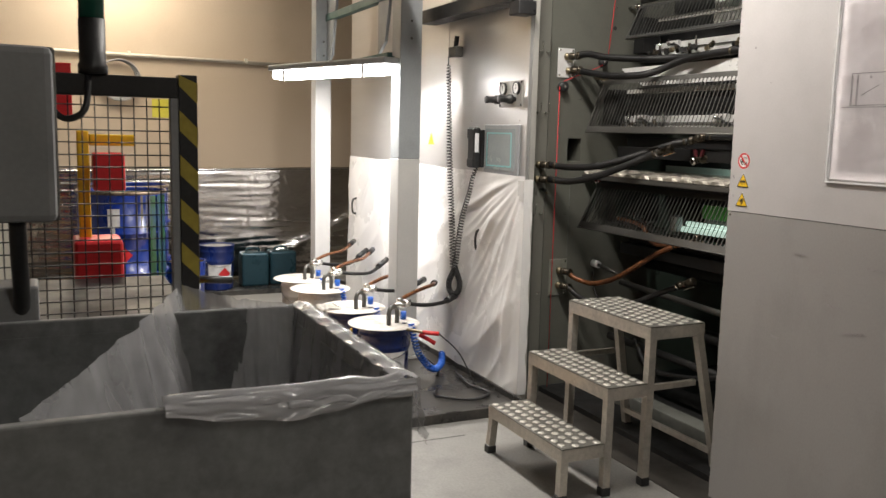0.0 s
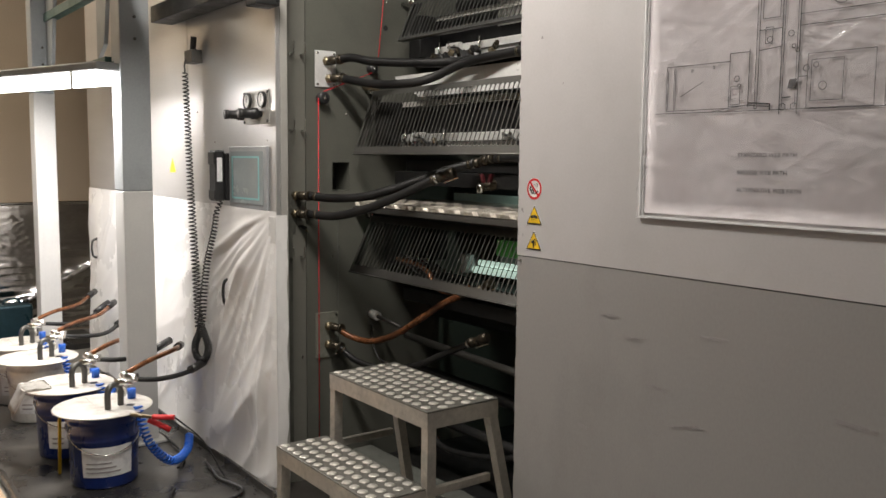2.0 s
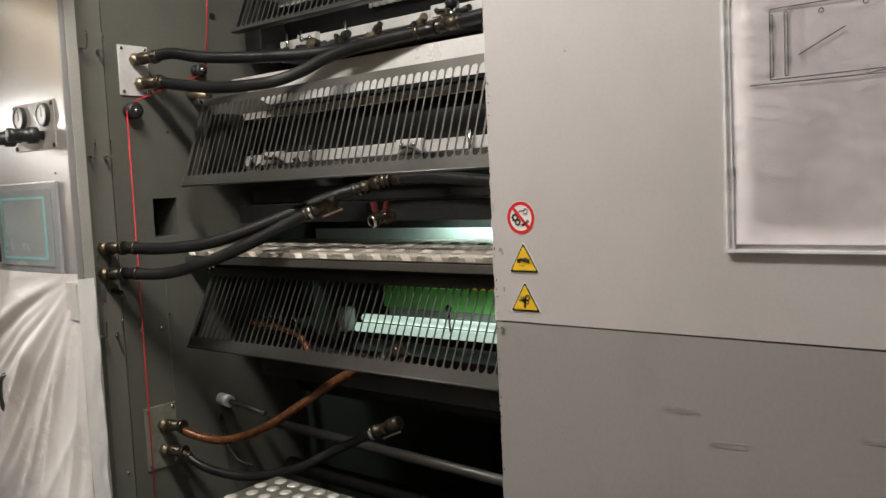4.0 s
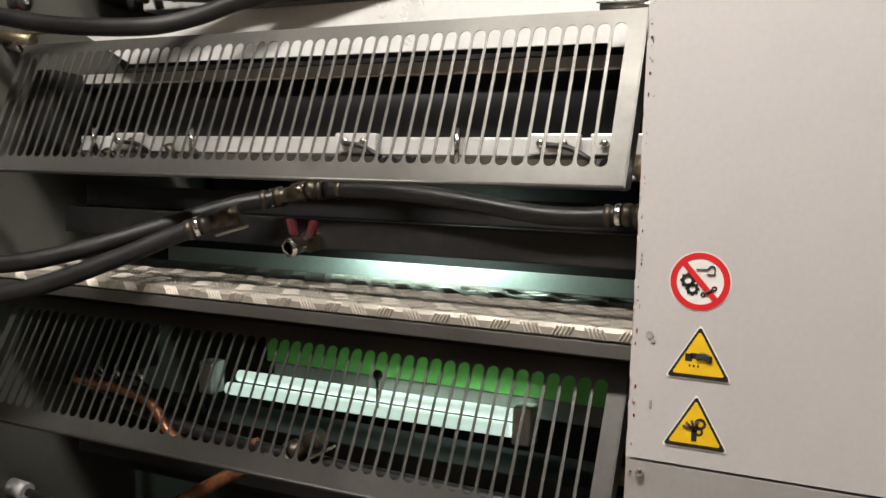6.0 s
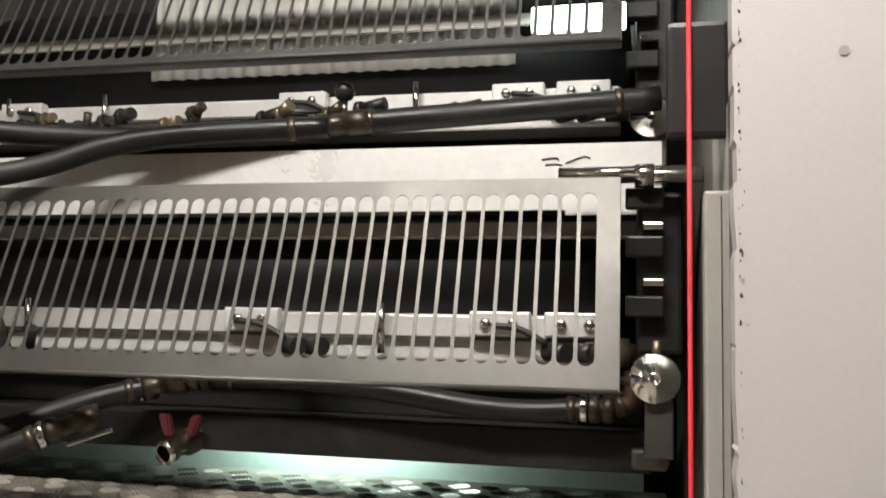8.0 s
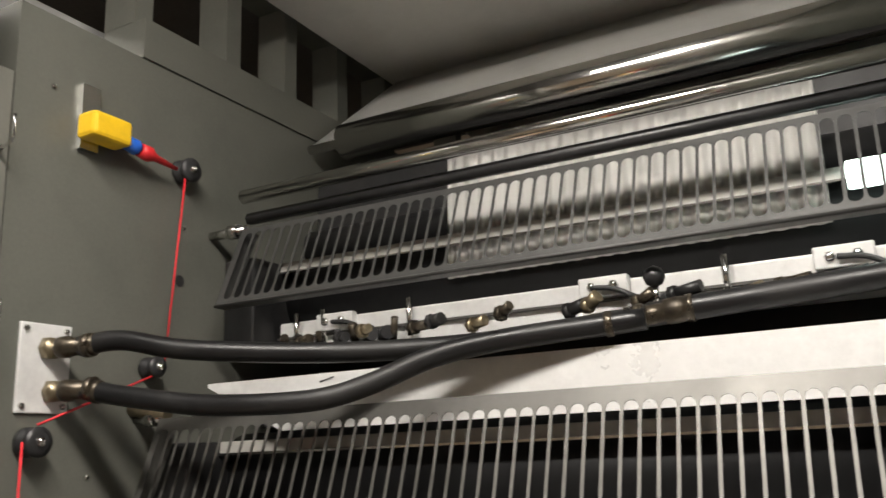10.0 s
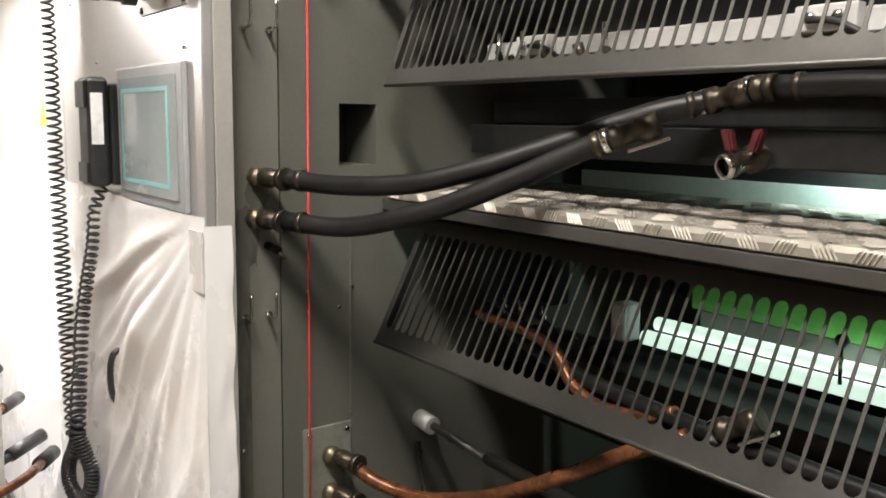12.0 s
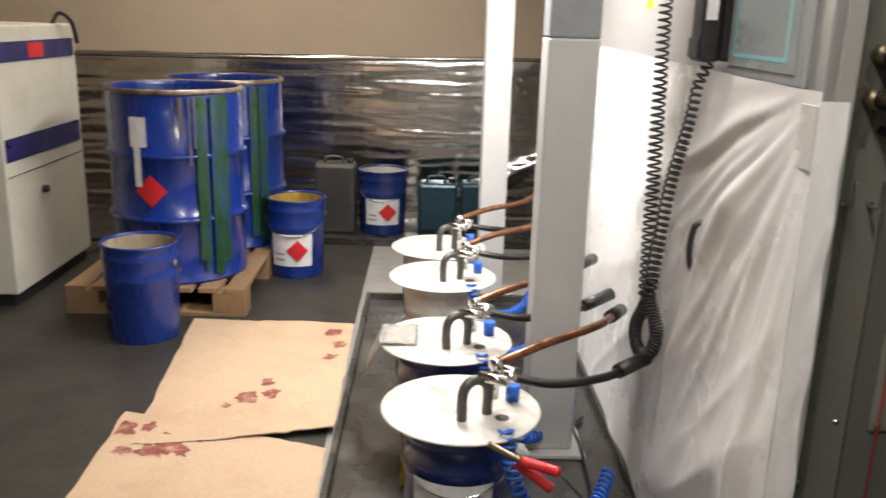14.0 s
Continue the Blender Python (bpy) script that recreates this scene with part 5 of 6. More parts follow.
gp = thing("pressure_gauges", (-1.654, CY, 1.62), "pair of air pressure gauges with black regulators on a clear plate", "gauge")
part("plate", boxed(-1.764, -1.519, CY - 0.004, CY - 0.0002, 1.545, 1.682, bevel=0.001), POSTPAINT, gp)
for x in (-1.711, -1.571):
    dial = part("dial", disc(bmesh.new(), (x, CY - 0.004, 1.642), 0.030, 0.010, (0, -1, 0), 28), WHITEINK, gp)
    part("rim", disc(bmesh.new(), (x, CY - 0.004, 1.642), 0.033, 0.013, (0, -1, 0), 28, 0.0275), BLACK, dial)
    part("needle", boxed(x - 0.0015, x + 0.0015, CY - 0.0152, CY - 0.0142, 1.635, 1.663), BLACKINK, dial)
    part("regulator", lathe(bmesh.new(), [(0.013, 0), (0.013, 0.016), (0.024, 0.018), (0.024, 0.042), (0.019, 0.045), (0.018, 0.080), (0.0201, 0.082), (0.0201, 0.096), (0.0001, 0.096)], axis((x - 0.02, CY - 0.004, 1.585), (x - 0.05, CY - 0.5, 1.58))[0], 18), BLACK, gp)
bolts("bolt", [(x, CY - 0.004, z) for x in (-1.754, -1.529) for z in (1.555, 1.672)], (0, -1, 0), BLACK, gp, 0.007)

# handset on its cradle with a coiled cord
ph = thing("handset", (-1.964, CY, 1.2), "black wall handset hung beside the display", "telephone")
part("cradle", boxed(-2.016, -1.922, CY - 0.022, CY, 1.215, 1.425, bevel=0.005), BLACK, ph)
part("body", boxed(-2.009, -1.929, CY - 0.066, CY - 0.0225, 1.212, 1.438, bevel=0.009), BLACK, ph)
part("ear_piece", boxed(-2.004, -1.934, CY - 0.072, CY - 0.0665, 1.375, 1.430, bevel=0.002), BLACK, ph)
part("mouth_piece", boxed(-2.004, -1.934, CY - 0.071, CY - 0.0665, 1.220, 1.262, bevel=0.002), BLACK, ph)
part("label", boxed(-1.9288, -1.928, CY - 0.060, CY - 0.036, 1.30, 1.405), PAPER, ph, "pale worn label on its side")


def coil(bm, pts, r_of, turns, wire, seg=14):
    path = smooth_path(pts, 60)
    lens = [0.0]
    for a, b in zip(path, path[1:]):
        lens.append(lens[-1] + (b - a).length)
    n = int(turns * seg)
    out = []
    j = 0
    for i in range(n + 1):
        s = lens[-1] * i / n
        while j < len(path) - 2 and lens[j + 1] < s:
            j += 1
        t = (s - lens[j]) / max(1e-6, lens[j + 1] - lens[j])
        q = path[j].lerp(path[j + 1], t)
        d = (path[j + 1] - path[j]).normalized()
        u = d.cross(Vector((1, 0.2, 0.05))).normalized()
        w = u.cross(d).normalized()
        a = 2 * math.pi * i / seg
        rr = r_of(s / lens[-1])
        out.append(q + rr * (math.cos(a) * u + math.sin(a) * w))
    return sweep(bm, out, wire, 5, 1, False)


YC = -0.10
cc = thing("coiled_cord", (-2.4, YC, 0.4), "black coiled telephone cord hanging in a long loop", "cord")
part("coil", coil(bmesh.new(), [(-2.31, YC, 1.80), (-2.285, YC, 1.5), (-2.235, YC - 0.01, 1.2), (-2.165, YC - 0.02, 0.86), (-2.135, YC - 0.02, 0.62)], lambda s: 0.012 + 0.006 * s, 66, 0.0034), BLACK, cc)
part("coil", coil(bmesh.new(), [(-1.955, YC + 0.02, 1.212), (-1.955, YC, 1.16), (-1.985, YC, 1.08), (-2.06, YC - 0.01, 0.90), (-2.115, YC - 0.02, 0.62)], lambda s: 0.010 + 0.007 * s, 36, 0.0034), BLACK, cc)
part("loop", coil(bmesh.new(), [(-2.135, YC - 0.01, 0.62), (-2.14, YC - 0.022, 0.58), (-2.160, YC - 0.032, 0.53), (-2.158, YC - 0.030, 0.482), (-2.122, YC - 0.02, 0.462), (-2.088, YC - 0.006, 0.482), (-2.085, YC + 0.002, 0.53), (-2.10, YC - 0.008, 0.58), (-2.115, YC - 0.018, 0.62)], lambda s: 0.0145, 46, 0.0036), BLACK, cc)
part("lead", sweep(bmesh.new(), [(-2.31, YC, 1.80), (-2.31, YC, 1.85), (-2.31, CY - 0.03, 1.88)], 0.004, 8, 5), BLACK, cc)
br = thing("cord_bracket", (-2.30, CY, 1.87), "small steel bracket with black socket", "bracket")
part("plate", boxed(-2.33, -2.23, CY - 0.05, CY - 0.0002, 1.845, 1.905, bevel=0.003), GUARD, br)
part("socket", rod(bmesh.new(), (-2.27, CY - 0.03, 1.906), (-2.255, CY - 0.03, 1.965), 0.014, 14), BLACK, br)
st = thing("hazard_label", (-2.55, CY, 1.25), "small yellow warning triangle on the cabinet", "sticker")
part("field", extrude_outline(rounded_triangle(-2.66, 1.36, 0.09, 0.004), -0.001, Matrix.Translation((0, CY, 0))), YELLOW, st)

# ---- columns with the lamp between them ----
def column(x0, x1, y0, y1, split, label):
    c = thing("column", ((x0 + x1) / 2, (y0 + y1) / 2, 0), label, "column", "steel columns by the cabinet")
    part("lower_part", boxed(x0, x1, y0, y1, 0.031, split, bevel=0.006), COLUMN, c)
    part("upper_part", boxed(x0 + 0.001, x1 - 0.001, y0 + 0.001, y1 - 0.001, split, 3.3, bevel=0.006), COLUMNGREY, c, "grey upper part")
    bm = boxed(x0 - 0.04, x1 + 0.04, y0 - 0.04, y1 + 0.04, 0.019, 0.031, bevel=0.002)
    part("base_plate", bm, COLUMN, c)
    bm = bmesh.new()
    for z in (1.95, 2.05):
        bolt(bm, (x1, (y0 + y1) / 2, z), (1, 0, 0), 0.008, 0.006)
    part("bolts", bm, GUARD, c)


column(-2.54, -2.40, -0.372, -0.232, 1.244, "square steel column, white below and grey above")
column(-4.02, -3.895, -0.442, -0.322, 1.78, "square steel column, white, behind the pails")
beam = thing("cross_beam", (-3.1, -0.45, 1.9), "dark green steel cross beam and gussets between the columns", "beam")
part("beam", boxed(-3.895, -2.54, -0.37, -0.32, 2.20, 2.25, bevel=0.003), GALV, beam)
part("beam", boxed(-3.895, -2.54, -0.40, -0.36, 1.845, 1.875, bevel=0.003), GALV, beam)
for x in (-3.894, -2.81):
    bm = bmesh.new()
    vs = [bm.verts.new(q) for yy in (-0.36, -0.34) for q in ((x, yy, 2.5), (x, yy, 1.88), (x + 0.12, yy, 1.95), (x + 0.26, yy, 2.5))]
    for f in ((0, 1, 2, 3), (7, 6, 5, 4), (0, 4, 5, 1), (1, 5, 6, 2), (2, 6, 7, 3), (3, 7, 4, 0)):
        bm.faces.new([vs[i] for i in f])
    part("gusset", bm, COLUMNGREY, beam)
a = math.atan2(0.40, 1.17)
LM = Matrix.Translation((-2.98, -0.60, 1.75)) @ Matrix.Rotation(a, 4, "Z")
bl = thing("batten_lamp", (-2.98, -0.60, 1.75), "lit fluorescent batten lamp with clear diffuser on the columns", "lamp")
part("diffuser", boxed(-0.60, 0.60, -0.07, 0.07, -0.012, 0.045, bevel=0.014, m=LM), TUBEGLOW, bl)
part("tray", boxed(-0.63, 0.61, -0.085, 0.085, 0.0455, 0.085, bevel=0.01, m=LM), BOXGREY, bl)
for q in (-0.45, 0.40):
    part("clip", boxed(q - 0.01, q + 0.01, -0.078, -0.0705, -0.03, 0.045, bevel=0.002, m=LM), WHITEINK, bl)
part("bracket", boxed(-0.30, 0.62, 0.06, 0.10, 0.0855, 0.10, m=LM), GALV, bl)


def ceiling_lamp(x, y, along_x, z=3.05):
    c = thing("ceiling_lamp", (x, y, z), "lit fluorescent ceiling batten lamp", "lamp", "ceiling lamps")
    sx, sy = (0.65, 0.09) if along_x else (0.09, 0.65)
    part("diffuser", boxed(x - sx, x + sx, y - sy, y + sy, z, z + 0.09, bevel=0.012), CEILGLOW, c)
    part("housing", boxed(x - sx - 0.02, x + sx + 0.02, y - sy - 0.02, y + sy + 0.02, z + 0.091, z + 0.14, bevel=0.006), BOXGREY, c)
    for d in (-0.4, 0.4):
        part("hanger", rod(bmesh.new(), (x + (d if along_x else 0), y + (0 if along_x else d), z + 0.14), (x + (d if along_x else 0), y + (0 if along_x else d), 3.3), 0.004, 8), CHROME, c)


ceiling_lamp(-0.45, -0.66, True, 2.98)
ceiling_lamp(3.4, -1.5, True)
ceiling_lamp(-4.9, -1.75, False)
# pale sloping duct and dark box overhead
duct = solid("air_duct", boxed(-2.35, -1.75, -1.35, -0.35, 2.19, 2.24, bevel=0.01), COLUMN, "pale sheet metal duct hung under the ceiling", "duct")
for qx in (-2.3, -1.8):
    for qy in (-1.3, -0.4):
        part("hanger", rod(bmesh.new(), (qx, qy, 2.235), (qx, qy, 3.3), 0.005, 8), GUARD, duct)
hb = thing("cable_tray", (-1.9, -0.12, 2.05), "dark cable trunking over the cabinet", "cable tray")
part("trunking", boxed(-2.6, -1.44, -0.16, -0.051, 2.06, 2.14, bevel=0.004), BLACK, hb)
part("end_box", boxed(-1.50, -1.40, -0.155, -0.052, 1.99, 2.059, bevel=0.006), BLACK, hb)

# ---- back wall ----
def foil_at(u, v):
    """Level ripples, a few loose bulges and one long slanting tuck."""
    d = 0.010 * noise.noise((u * 7, v * 3, 3)) + 0.0045 * noise.noise((u * 9, v * 26, 0)) + 0.0016 * abs(noise.noise((u * 60, v * 40, 7)))
    d += 0.006 * max(0, u - 0.62) / 0.38 * abs(noise.noise((u * 46, v * 20, 2)))
    tuck = (u - 0.80) * 1.9 - (v - 0.25)
    d += 0.03 * math.exp(-(tuck / 0.05) ** 2) * (1 if 0.68 < u < 1.0 else 0)
    return (-5.585 + d, -3.4 + 4.0 * u, 0.02 + (1.0 + 0.03 * u + 0.01 * noise.noise((u * 15, 0, 0))) * v)


foil = solid("foil_sheet", grid(300, 120, foil_at), FOIL,
             "crinkled silver foil sheet taped along the lower wall", "foil sheet")
part("top_batten", sweep(bmesh.new(), [(-5.575, -3.4, 1.0), (-5.57, -2.2, 1.005), (-5.572, -1.2, 1.02), (-5.572, -0.2, 1.04), (-5.575, 0.6, 1.045)], 0.012, 8, 8), CHROME, foil, "rolled shiny foil edge")
cond = thing("conduit", (-5.58, -1.0, 2.0), "white cable conduit along the wall", "conduit")
part("pipe", rod(bmesh.new(), (-5.58, -4.8, 2.03), (-5.58, 0.0, 1.99), 0.016, 14), CONDUIT, cond)
for y in (-3.6, -2.6, -1.6, -0.6):
    part("clip", boxed(-5.6, -5.56, y - 0.012, y + 0.012, 1.985 - (y + 0.6) * 0.008, 2.03 - (y + 0.6) * 0.008), CONDUIT, cond)
hoop = bmesh.new()
for k in range(4):
    c = (-5.575 + k * 0.008, -1.70 + 0.006 * k, 1.80 - 0.004 * k)
    sweep(hoop, [(c[0], c[1] + (0.155 + 0.006 * k) * math.cos(q * math.pi / 8), c[2] + (0.155 + 0.006 * k) * math.sin(q * math.pi / 8)) for q in range(17)], 0.006, 6, 3)
solid("cable_coil", hoop, BOXGREY, "coil of grey cable hung on the wall", "cable")
solid("paper_note", boxed(-5.6, -5.597, -1.42, -1.12, 1.48, 1.64, bevel=0.0005), NOTE, "yellow-green paper note on the wall", "note")
ledge = solid("wall_tray", bmesh.new(), TRAY, "low dark tray along the wall under the pails", "tray")
bm = boxed(-5.52, -4.84, -1.75, 0.2, 0.0, 0.012)
box(bm, -4.84, -4.82, -1.75, 0.2, 0.0, 0.04)
bm.to_mesh(ledge.data)
bm.free()
ledge.data.materials.append(TRAY)


# ---- pails, drums ----
def diamond(bm, c, n, s, depth, m):
    vs = [bm.verts.new(m @ Vector(q)) for q in ((-s, 0, 0), (0, 0, -s), (s, 0, 0), (0, 0, s))]
    bm.faces.new(vs)


def wrap(bm, r, a0, a1, z0, z1, m, n=10, rtop=None):
    """A label wrapped on a round wall, between two angles."""
    rt = rtop or r
    lo = [bm.verts.new(m @ Vector((r * math.cos(a0 + (a1 - a0) * i / n), r * math.sin(a0 + (a1 - a0) * i / n), z0))) for i in range(n + 1)]
    hi = [bm.verts.new(m @ Vector((rt * math.cos(a0 + (a1 - a0) * i / n), rt * math.sin(a0 + (a1 - a0) * i / n), z1))) for i in range(n + 1)]
    for i in range(n):
        bm.faces.new((lo[i], lo[i + 1], hi[i + 1], hi[i])).smooth = True


def wrap_diamond(bm, r, a, z, s, m):
    """A diamond lying on a round wall at angle a."""
    n = 6
    for sx in (-1, 1):
        prev = None
        for i in range(n + 1):
            q = i / n
            da, h = sx * s * (1 - q) / r, s * q
            top, bot = [bm.verts.new(m @ Vector((r * math.cos(a + da), r * math.sin(a + da), z + k * h))) for k in (1, -1)]
            if prev:
                bm.faces.new((prev[0], prev[1], bot, top))
            prev = (top, bot)


def pail(x, y, z, mat, label, face, red=True, lid=False, opened=None, h=0.37, white=False):
    p = thing("pail", (x, y, z), label, "pail", "ink pails")
    m = Matrix.Translation((x, y, z))
    r0, r1 = 0.134, 0.146
    prof = [(r0 - 0.004, 0.0), (r0, 0.004), (r0, 0.012), (r0 + 0.002, 0.02), (r1 - 0.004, h * 0.62), (r1, h * 0.64), (r1, h * 0.67), (r1 - 0.003, h * 0.69), (r1, h * 0.84), (r1 + 0.004, h * 0.86), (r1 + 0.001, h * 0.88), (r1 + 0.001, h - 0.012), (r1 + 0.007, h - 0.006), (r1 + 0.005, h), (r1 - 0.002, h)]
    prof += [(r1 - 0.004, h - 0.01), (r0 - 0.004, 0.02), (0.001, 0.02)]
    part("shell", lathe(bmesh.new(), prof, m, 40), mat, p)
    if opened:
        part("contents", lathe(bmesh.new(), [(0.001, h * 0.35), (r1 - 0.016, h * 0.35)], m, 32, False), DARKINK, p)
        part("inner_wall", lathe(bmesh.new(), [(r0 + 0.0, 0.05), (r1 - 0.0055, h - 0.012)], m, 40, False), opened, p)
    lb = bmesh.new()
    wrap(lb, r0 + 0.0045, face - 0.75, face + 0.75, h * 0.17, h * 0.58, m, 12, r1 + 0.0)
    lbl = part("label", lb, PAPER, p)
    if red:
        db = bmesh.new()
        wrap_diamond(db, r1 + 0.0025, face + 0.22, h * 0.375, 0.055, m)
        part("hazard_diamond", db, RED, lbl, "red flammable diamond")
        db = bmesh.new()
        for k in range(4):
            wrap(db, r0 + 0.0072, face - 0.62, face - 0.25, h * (0.24 + 0.07 * k), h * (0.265 + 0.07 * k), m, 4, r0 + 0.0078)
        part("print_lines", db, GREYINK, lbl)
    else:
        db = bmesh.new()
        for k in range(5):
            wrap(db, r0 + 0.0085, face - 0.62, face + 0.35 - 0.12 * (k % 3), h * (0.23 + 0.06 * k), h * (0.25 + 0.06 * k), m, 6, r0 + 0.009)
        part("print_lines", db, GREYINK, lbl)
    hb = bmesh.new()
    pts = [(x + (r1 + 0.006) * math.cos(face + q), y + (r1 + 0.006) * math.sin(face + q), z + h * 0.80 - 0.10 * math.sin(q / math.pi * math.pi + math.pi / 2 if False else (q + 1.57) / 3.14 * math.pi)) for q in (-1.57, -1.0, -0.5, 0, 0.5, 1.0, 1.57)]
    sweep(hb, pts, 0.0025, 6, 5)
    part("bail_handle", hb, CHROME, p)
    for sgn in (-1.57, 1.57):
        part("lug", disc(bmesh.new(), (x + r1 * math.cos(face + sgn), y + r1 * math.sin(face + sgn), z + h * 0.80), 0.012, 0.006, (math.cos(face + sgn), math.sin(face + sgn), 0), 12), CHROME, p)
    return p


FACE = math.atan2(-0.9, 1.6) + 0.35
TZ = 0.019
PH = 0.315
inks = [(-2.035, -0.59, NAVY, "navy blue ink pail with faded paper label on the drip tray", False),
        (-2.50, -0.62, NAVY, "navy blue ink pail with red diamond label on the drip tray", True),
        (-3.16, -0.62, LIDWHITE, "white ink pail with red diamond label on the drip tray", True),
        (-3.585, -0.63, LIDWHITE, "white ink pail at the far end of the drip tray", True)]
tray = thing("drip_tray", (-2.6, -0.55, 0), "black steel drip tray with low rim, ink stained", "tray")
part("floor_sheet", boxed(-3.81, -1.29, -0.935, -0.10, 0.006, 0.018), TRAY, tray)
for q in ((-3.83, -1.27, -0.955, -0.936, 0.0, 0.05), (-3.83, -3.811, -0.935, -0.10, 0.0, 0.05), (-1.289, -1.27, -0.935, -0.10, 0.0, 0.05), (-3.81, -1.29, -0.0995, -0.085, 0.0, 0.05)):
    part("rim", boxed(*q, bevel=0.003), TRAY, tray)
for x, y, mat, lb, red in inks:
    pl = pail(x, y, TZ, mat, lb, FACE, red, h=PH)
    lz = TZ + PH + 0.002
    lid = part("lid", lathe(bmesh.new(), [(0.001, 0), (0.198, 0), (0.202, 0.002), (0.202, 0.005), (0.198, 0.007), (0.001, 0.007)], Matrix.Translation((x, y, lz)), 48), LIDWHITE, pl, "flat smeared white lid")
    part("split_line", boxed(x - 0.17, x + 0.02, y - 0.031, y - 0.0295, lz + 0.0071, lz + 0.0076), GREYINK, lid)
    part("bung_hole", disc(bmesh.new(), (x + 0.06, y + 0.10, lz + 0.007), 0.018, 0.001, (0, 0, 1), 20), BLACK, lid)
    px, py = x + 0.045, y + 0.05
    bm = sweep(bmesh.new(), [(px + 0.03, py - 0.05, lz), (px + 0.028, py - 0.048, lz + 0.08), (px + 0.012, py - 0.02, lz + 0.105), (px - 0.008, py + 0.012, lz + 0.08), (px - 0.01, py + 0.014, lz)], 0.013, 12, 6)
    part("suction_pipe", bm, GUARD, lid, "bent grey steel suction pipe")
    bm = bmesh.new()
    rod(bm, (px - 0.03, py + 0.03, lz + 0.04), (px - 0.03, py + 0.03, lz + 0.14), 0.014, 12)
    rod(bm, (px - 0.03, py + 0.03, lz + 0.12), (px + 0.02, py + 0.08, lz + 0.13), 0.013, 12)
    rod(bm, (px + 0.0, py - 0.01, lz + 0.11), (px + 0.03, py + 0.06, lz + 0.11), 0.014, 12)
    part("coupling", bm, CHROME, lid)
    part("cap", rod(bmesh.new(), (px - 0.09, py + 0.085, lz + 0.007), (px - 0.09, py + 0.085, lz + 0.05), 0.018, 14), BLUECOIL, lid, "blue plastic cap")


def pump_hose(pts, mat, label, collar=True):
    h = solid("pump_hose", sweep(bmesh.new(), pts, 0.0115, 10, 8), mat, label, "hose", "pump hoses over the pails")
    a, b = Vector(pts[-2]), Vector(pts[-1])
    d = (b - a).normalized()
    part("end_sleeve", rod(bmesh.new(), b - d * 0.085, b + d * 0.03, 0.019, 14), BLACK, h, "black sleeve")
    part("clip", rod(bmesh.new(), Vector(pts[0]), Vector(pts[0]) + (Vector(pts[1]) - Vector(pts[0])).normalized() * 0.03, 0.0145, 12), CHROME, h)


for i, (x, y, mat, lb, red) in enumerate(inks):
    z = TZ + PH + 0.122
    s = (0.0, 0.02, 0.05, 0.06)[i]
    pump_hose([(x + 0.06, y + 0.10, z), (x + 0.07, y + 0.22, z - 0.015), (x + 0.01, y + 0.36, z - 0.02), (x - 0.07, -0.13, z - 0.01 + s)], RUBBER, "black hose from the pail lid to the cabinet")
    pump_hose([(x + 0.03, y + 0.07, z + 0.01), (x - 0.03, y + 0.20, z + 0.045), (x - 0.15, y + 0.36, z + 0.055), (x - 0.34, -0.13, z + 0.03 + s)], COPPERHOSE, "copper coloured hose from the pail lid to the cabinet")
    cl = bmesh.new()
    coil(cl, [(x + 0.15, y + 0.10, 0.36), (x + 0.17, y + 0.14, 0.20), (x + 0.14, y + 0.24, 0.09), (x + 0.0, y + 0.36, 0.07), (x - 0.12, y + 0.42, 0.10)], lambda q: 0.016, 34, 0.005, 10)
    solid("air_hose", cl, BLUECOIL, "blue coiled air hose beside an ink pail", "hose", "blue air hoses")
solid("stirring_stick", boxed(-0.008, 0.008, -0.006, 0.006, 0.0, 0.27, bevel=0.002, m=Matrix.Translation((-2.205, -0.735, 0.019)) @ Matrix.Rotation(radians(7), 4, "Y")), YELLOW, "yellow plastic stirring stick leaning between the pails", "stick")
clamp = thing("earth_clamp", (-1.83, -0.50, 0.3), "red handled earthing clamp hung on an ink pail", "clamp")
part("jaw", sweep(bmesh.new(), [(-1.85, -0.53, 0.338), (-1.81, -0.49, 0.335), (-1.79, -0.46, 0.33)], 0.008, 8, 4), BRASS, clamp)
part("grip", sweep(bmesh.new(), [(-1.79, -0.46, 0.33), (-1.77, -0.41, 0.325), (-1.75, -0.38, 0.325)], 0.012, 8, 4), RED, clamp, "red grip")
part("grip", sweep(bmesh.new(), [(-1.81, -0.47, 0.315), (-1.79, -0.42, 0.285), (-1.78, -0.39, 0.265)], 0.012, 8, 4), RED, clamp, "red grip")
part("wire", sweep(bmesh.new(), [(-1.75, -0.38, 0.325), (-1.70, -0.28, 0.22), (-1.68, -0.20, 0.06), (-1.75, -0.16, 0.03), (-1.9, -0.2, 0.03)], 0.0035, 6, 6), BLACK, clamp)
solid("power_cable", sweep(bmesh.new(), [(-1.95, -0.17, 0.03), (-1.86, -0.18, 0.03), (-1.72, -0.2, 0.03), (-1.55, -0.17, 0.03), (-1.48, -0.3, 0.03), (-1.6, -0.45, 0.03), (-1.72, -0.4, 0.03)], 0.008, 8, 8), BLACK, "black cable lying in the drip tray", "cable")
solid("power_cable", sweep(bmesh.new(), [(-2.62, -0.16, 0.03), (-2.55, -0.2, 0.03), (-2.4, -0.20, 0.03), (-2.1, -0.22, 0.03), (-1.95, -0.3, 0.03)], 0.006, 8, 8), BLACK, "thin black cable behind the pails", "cable")
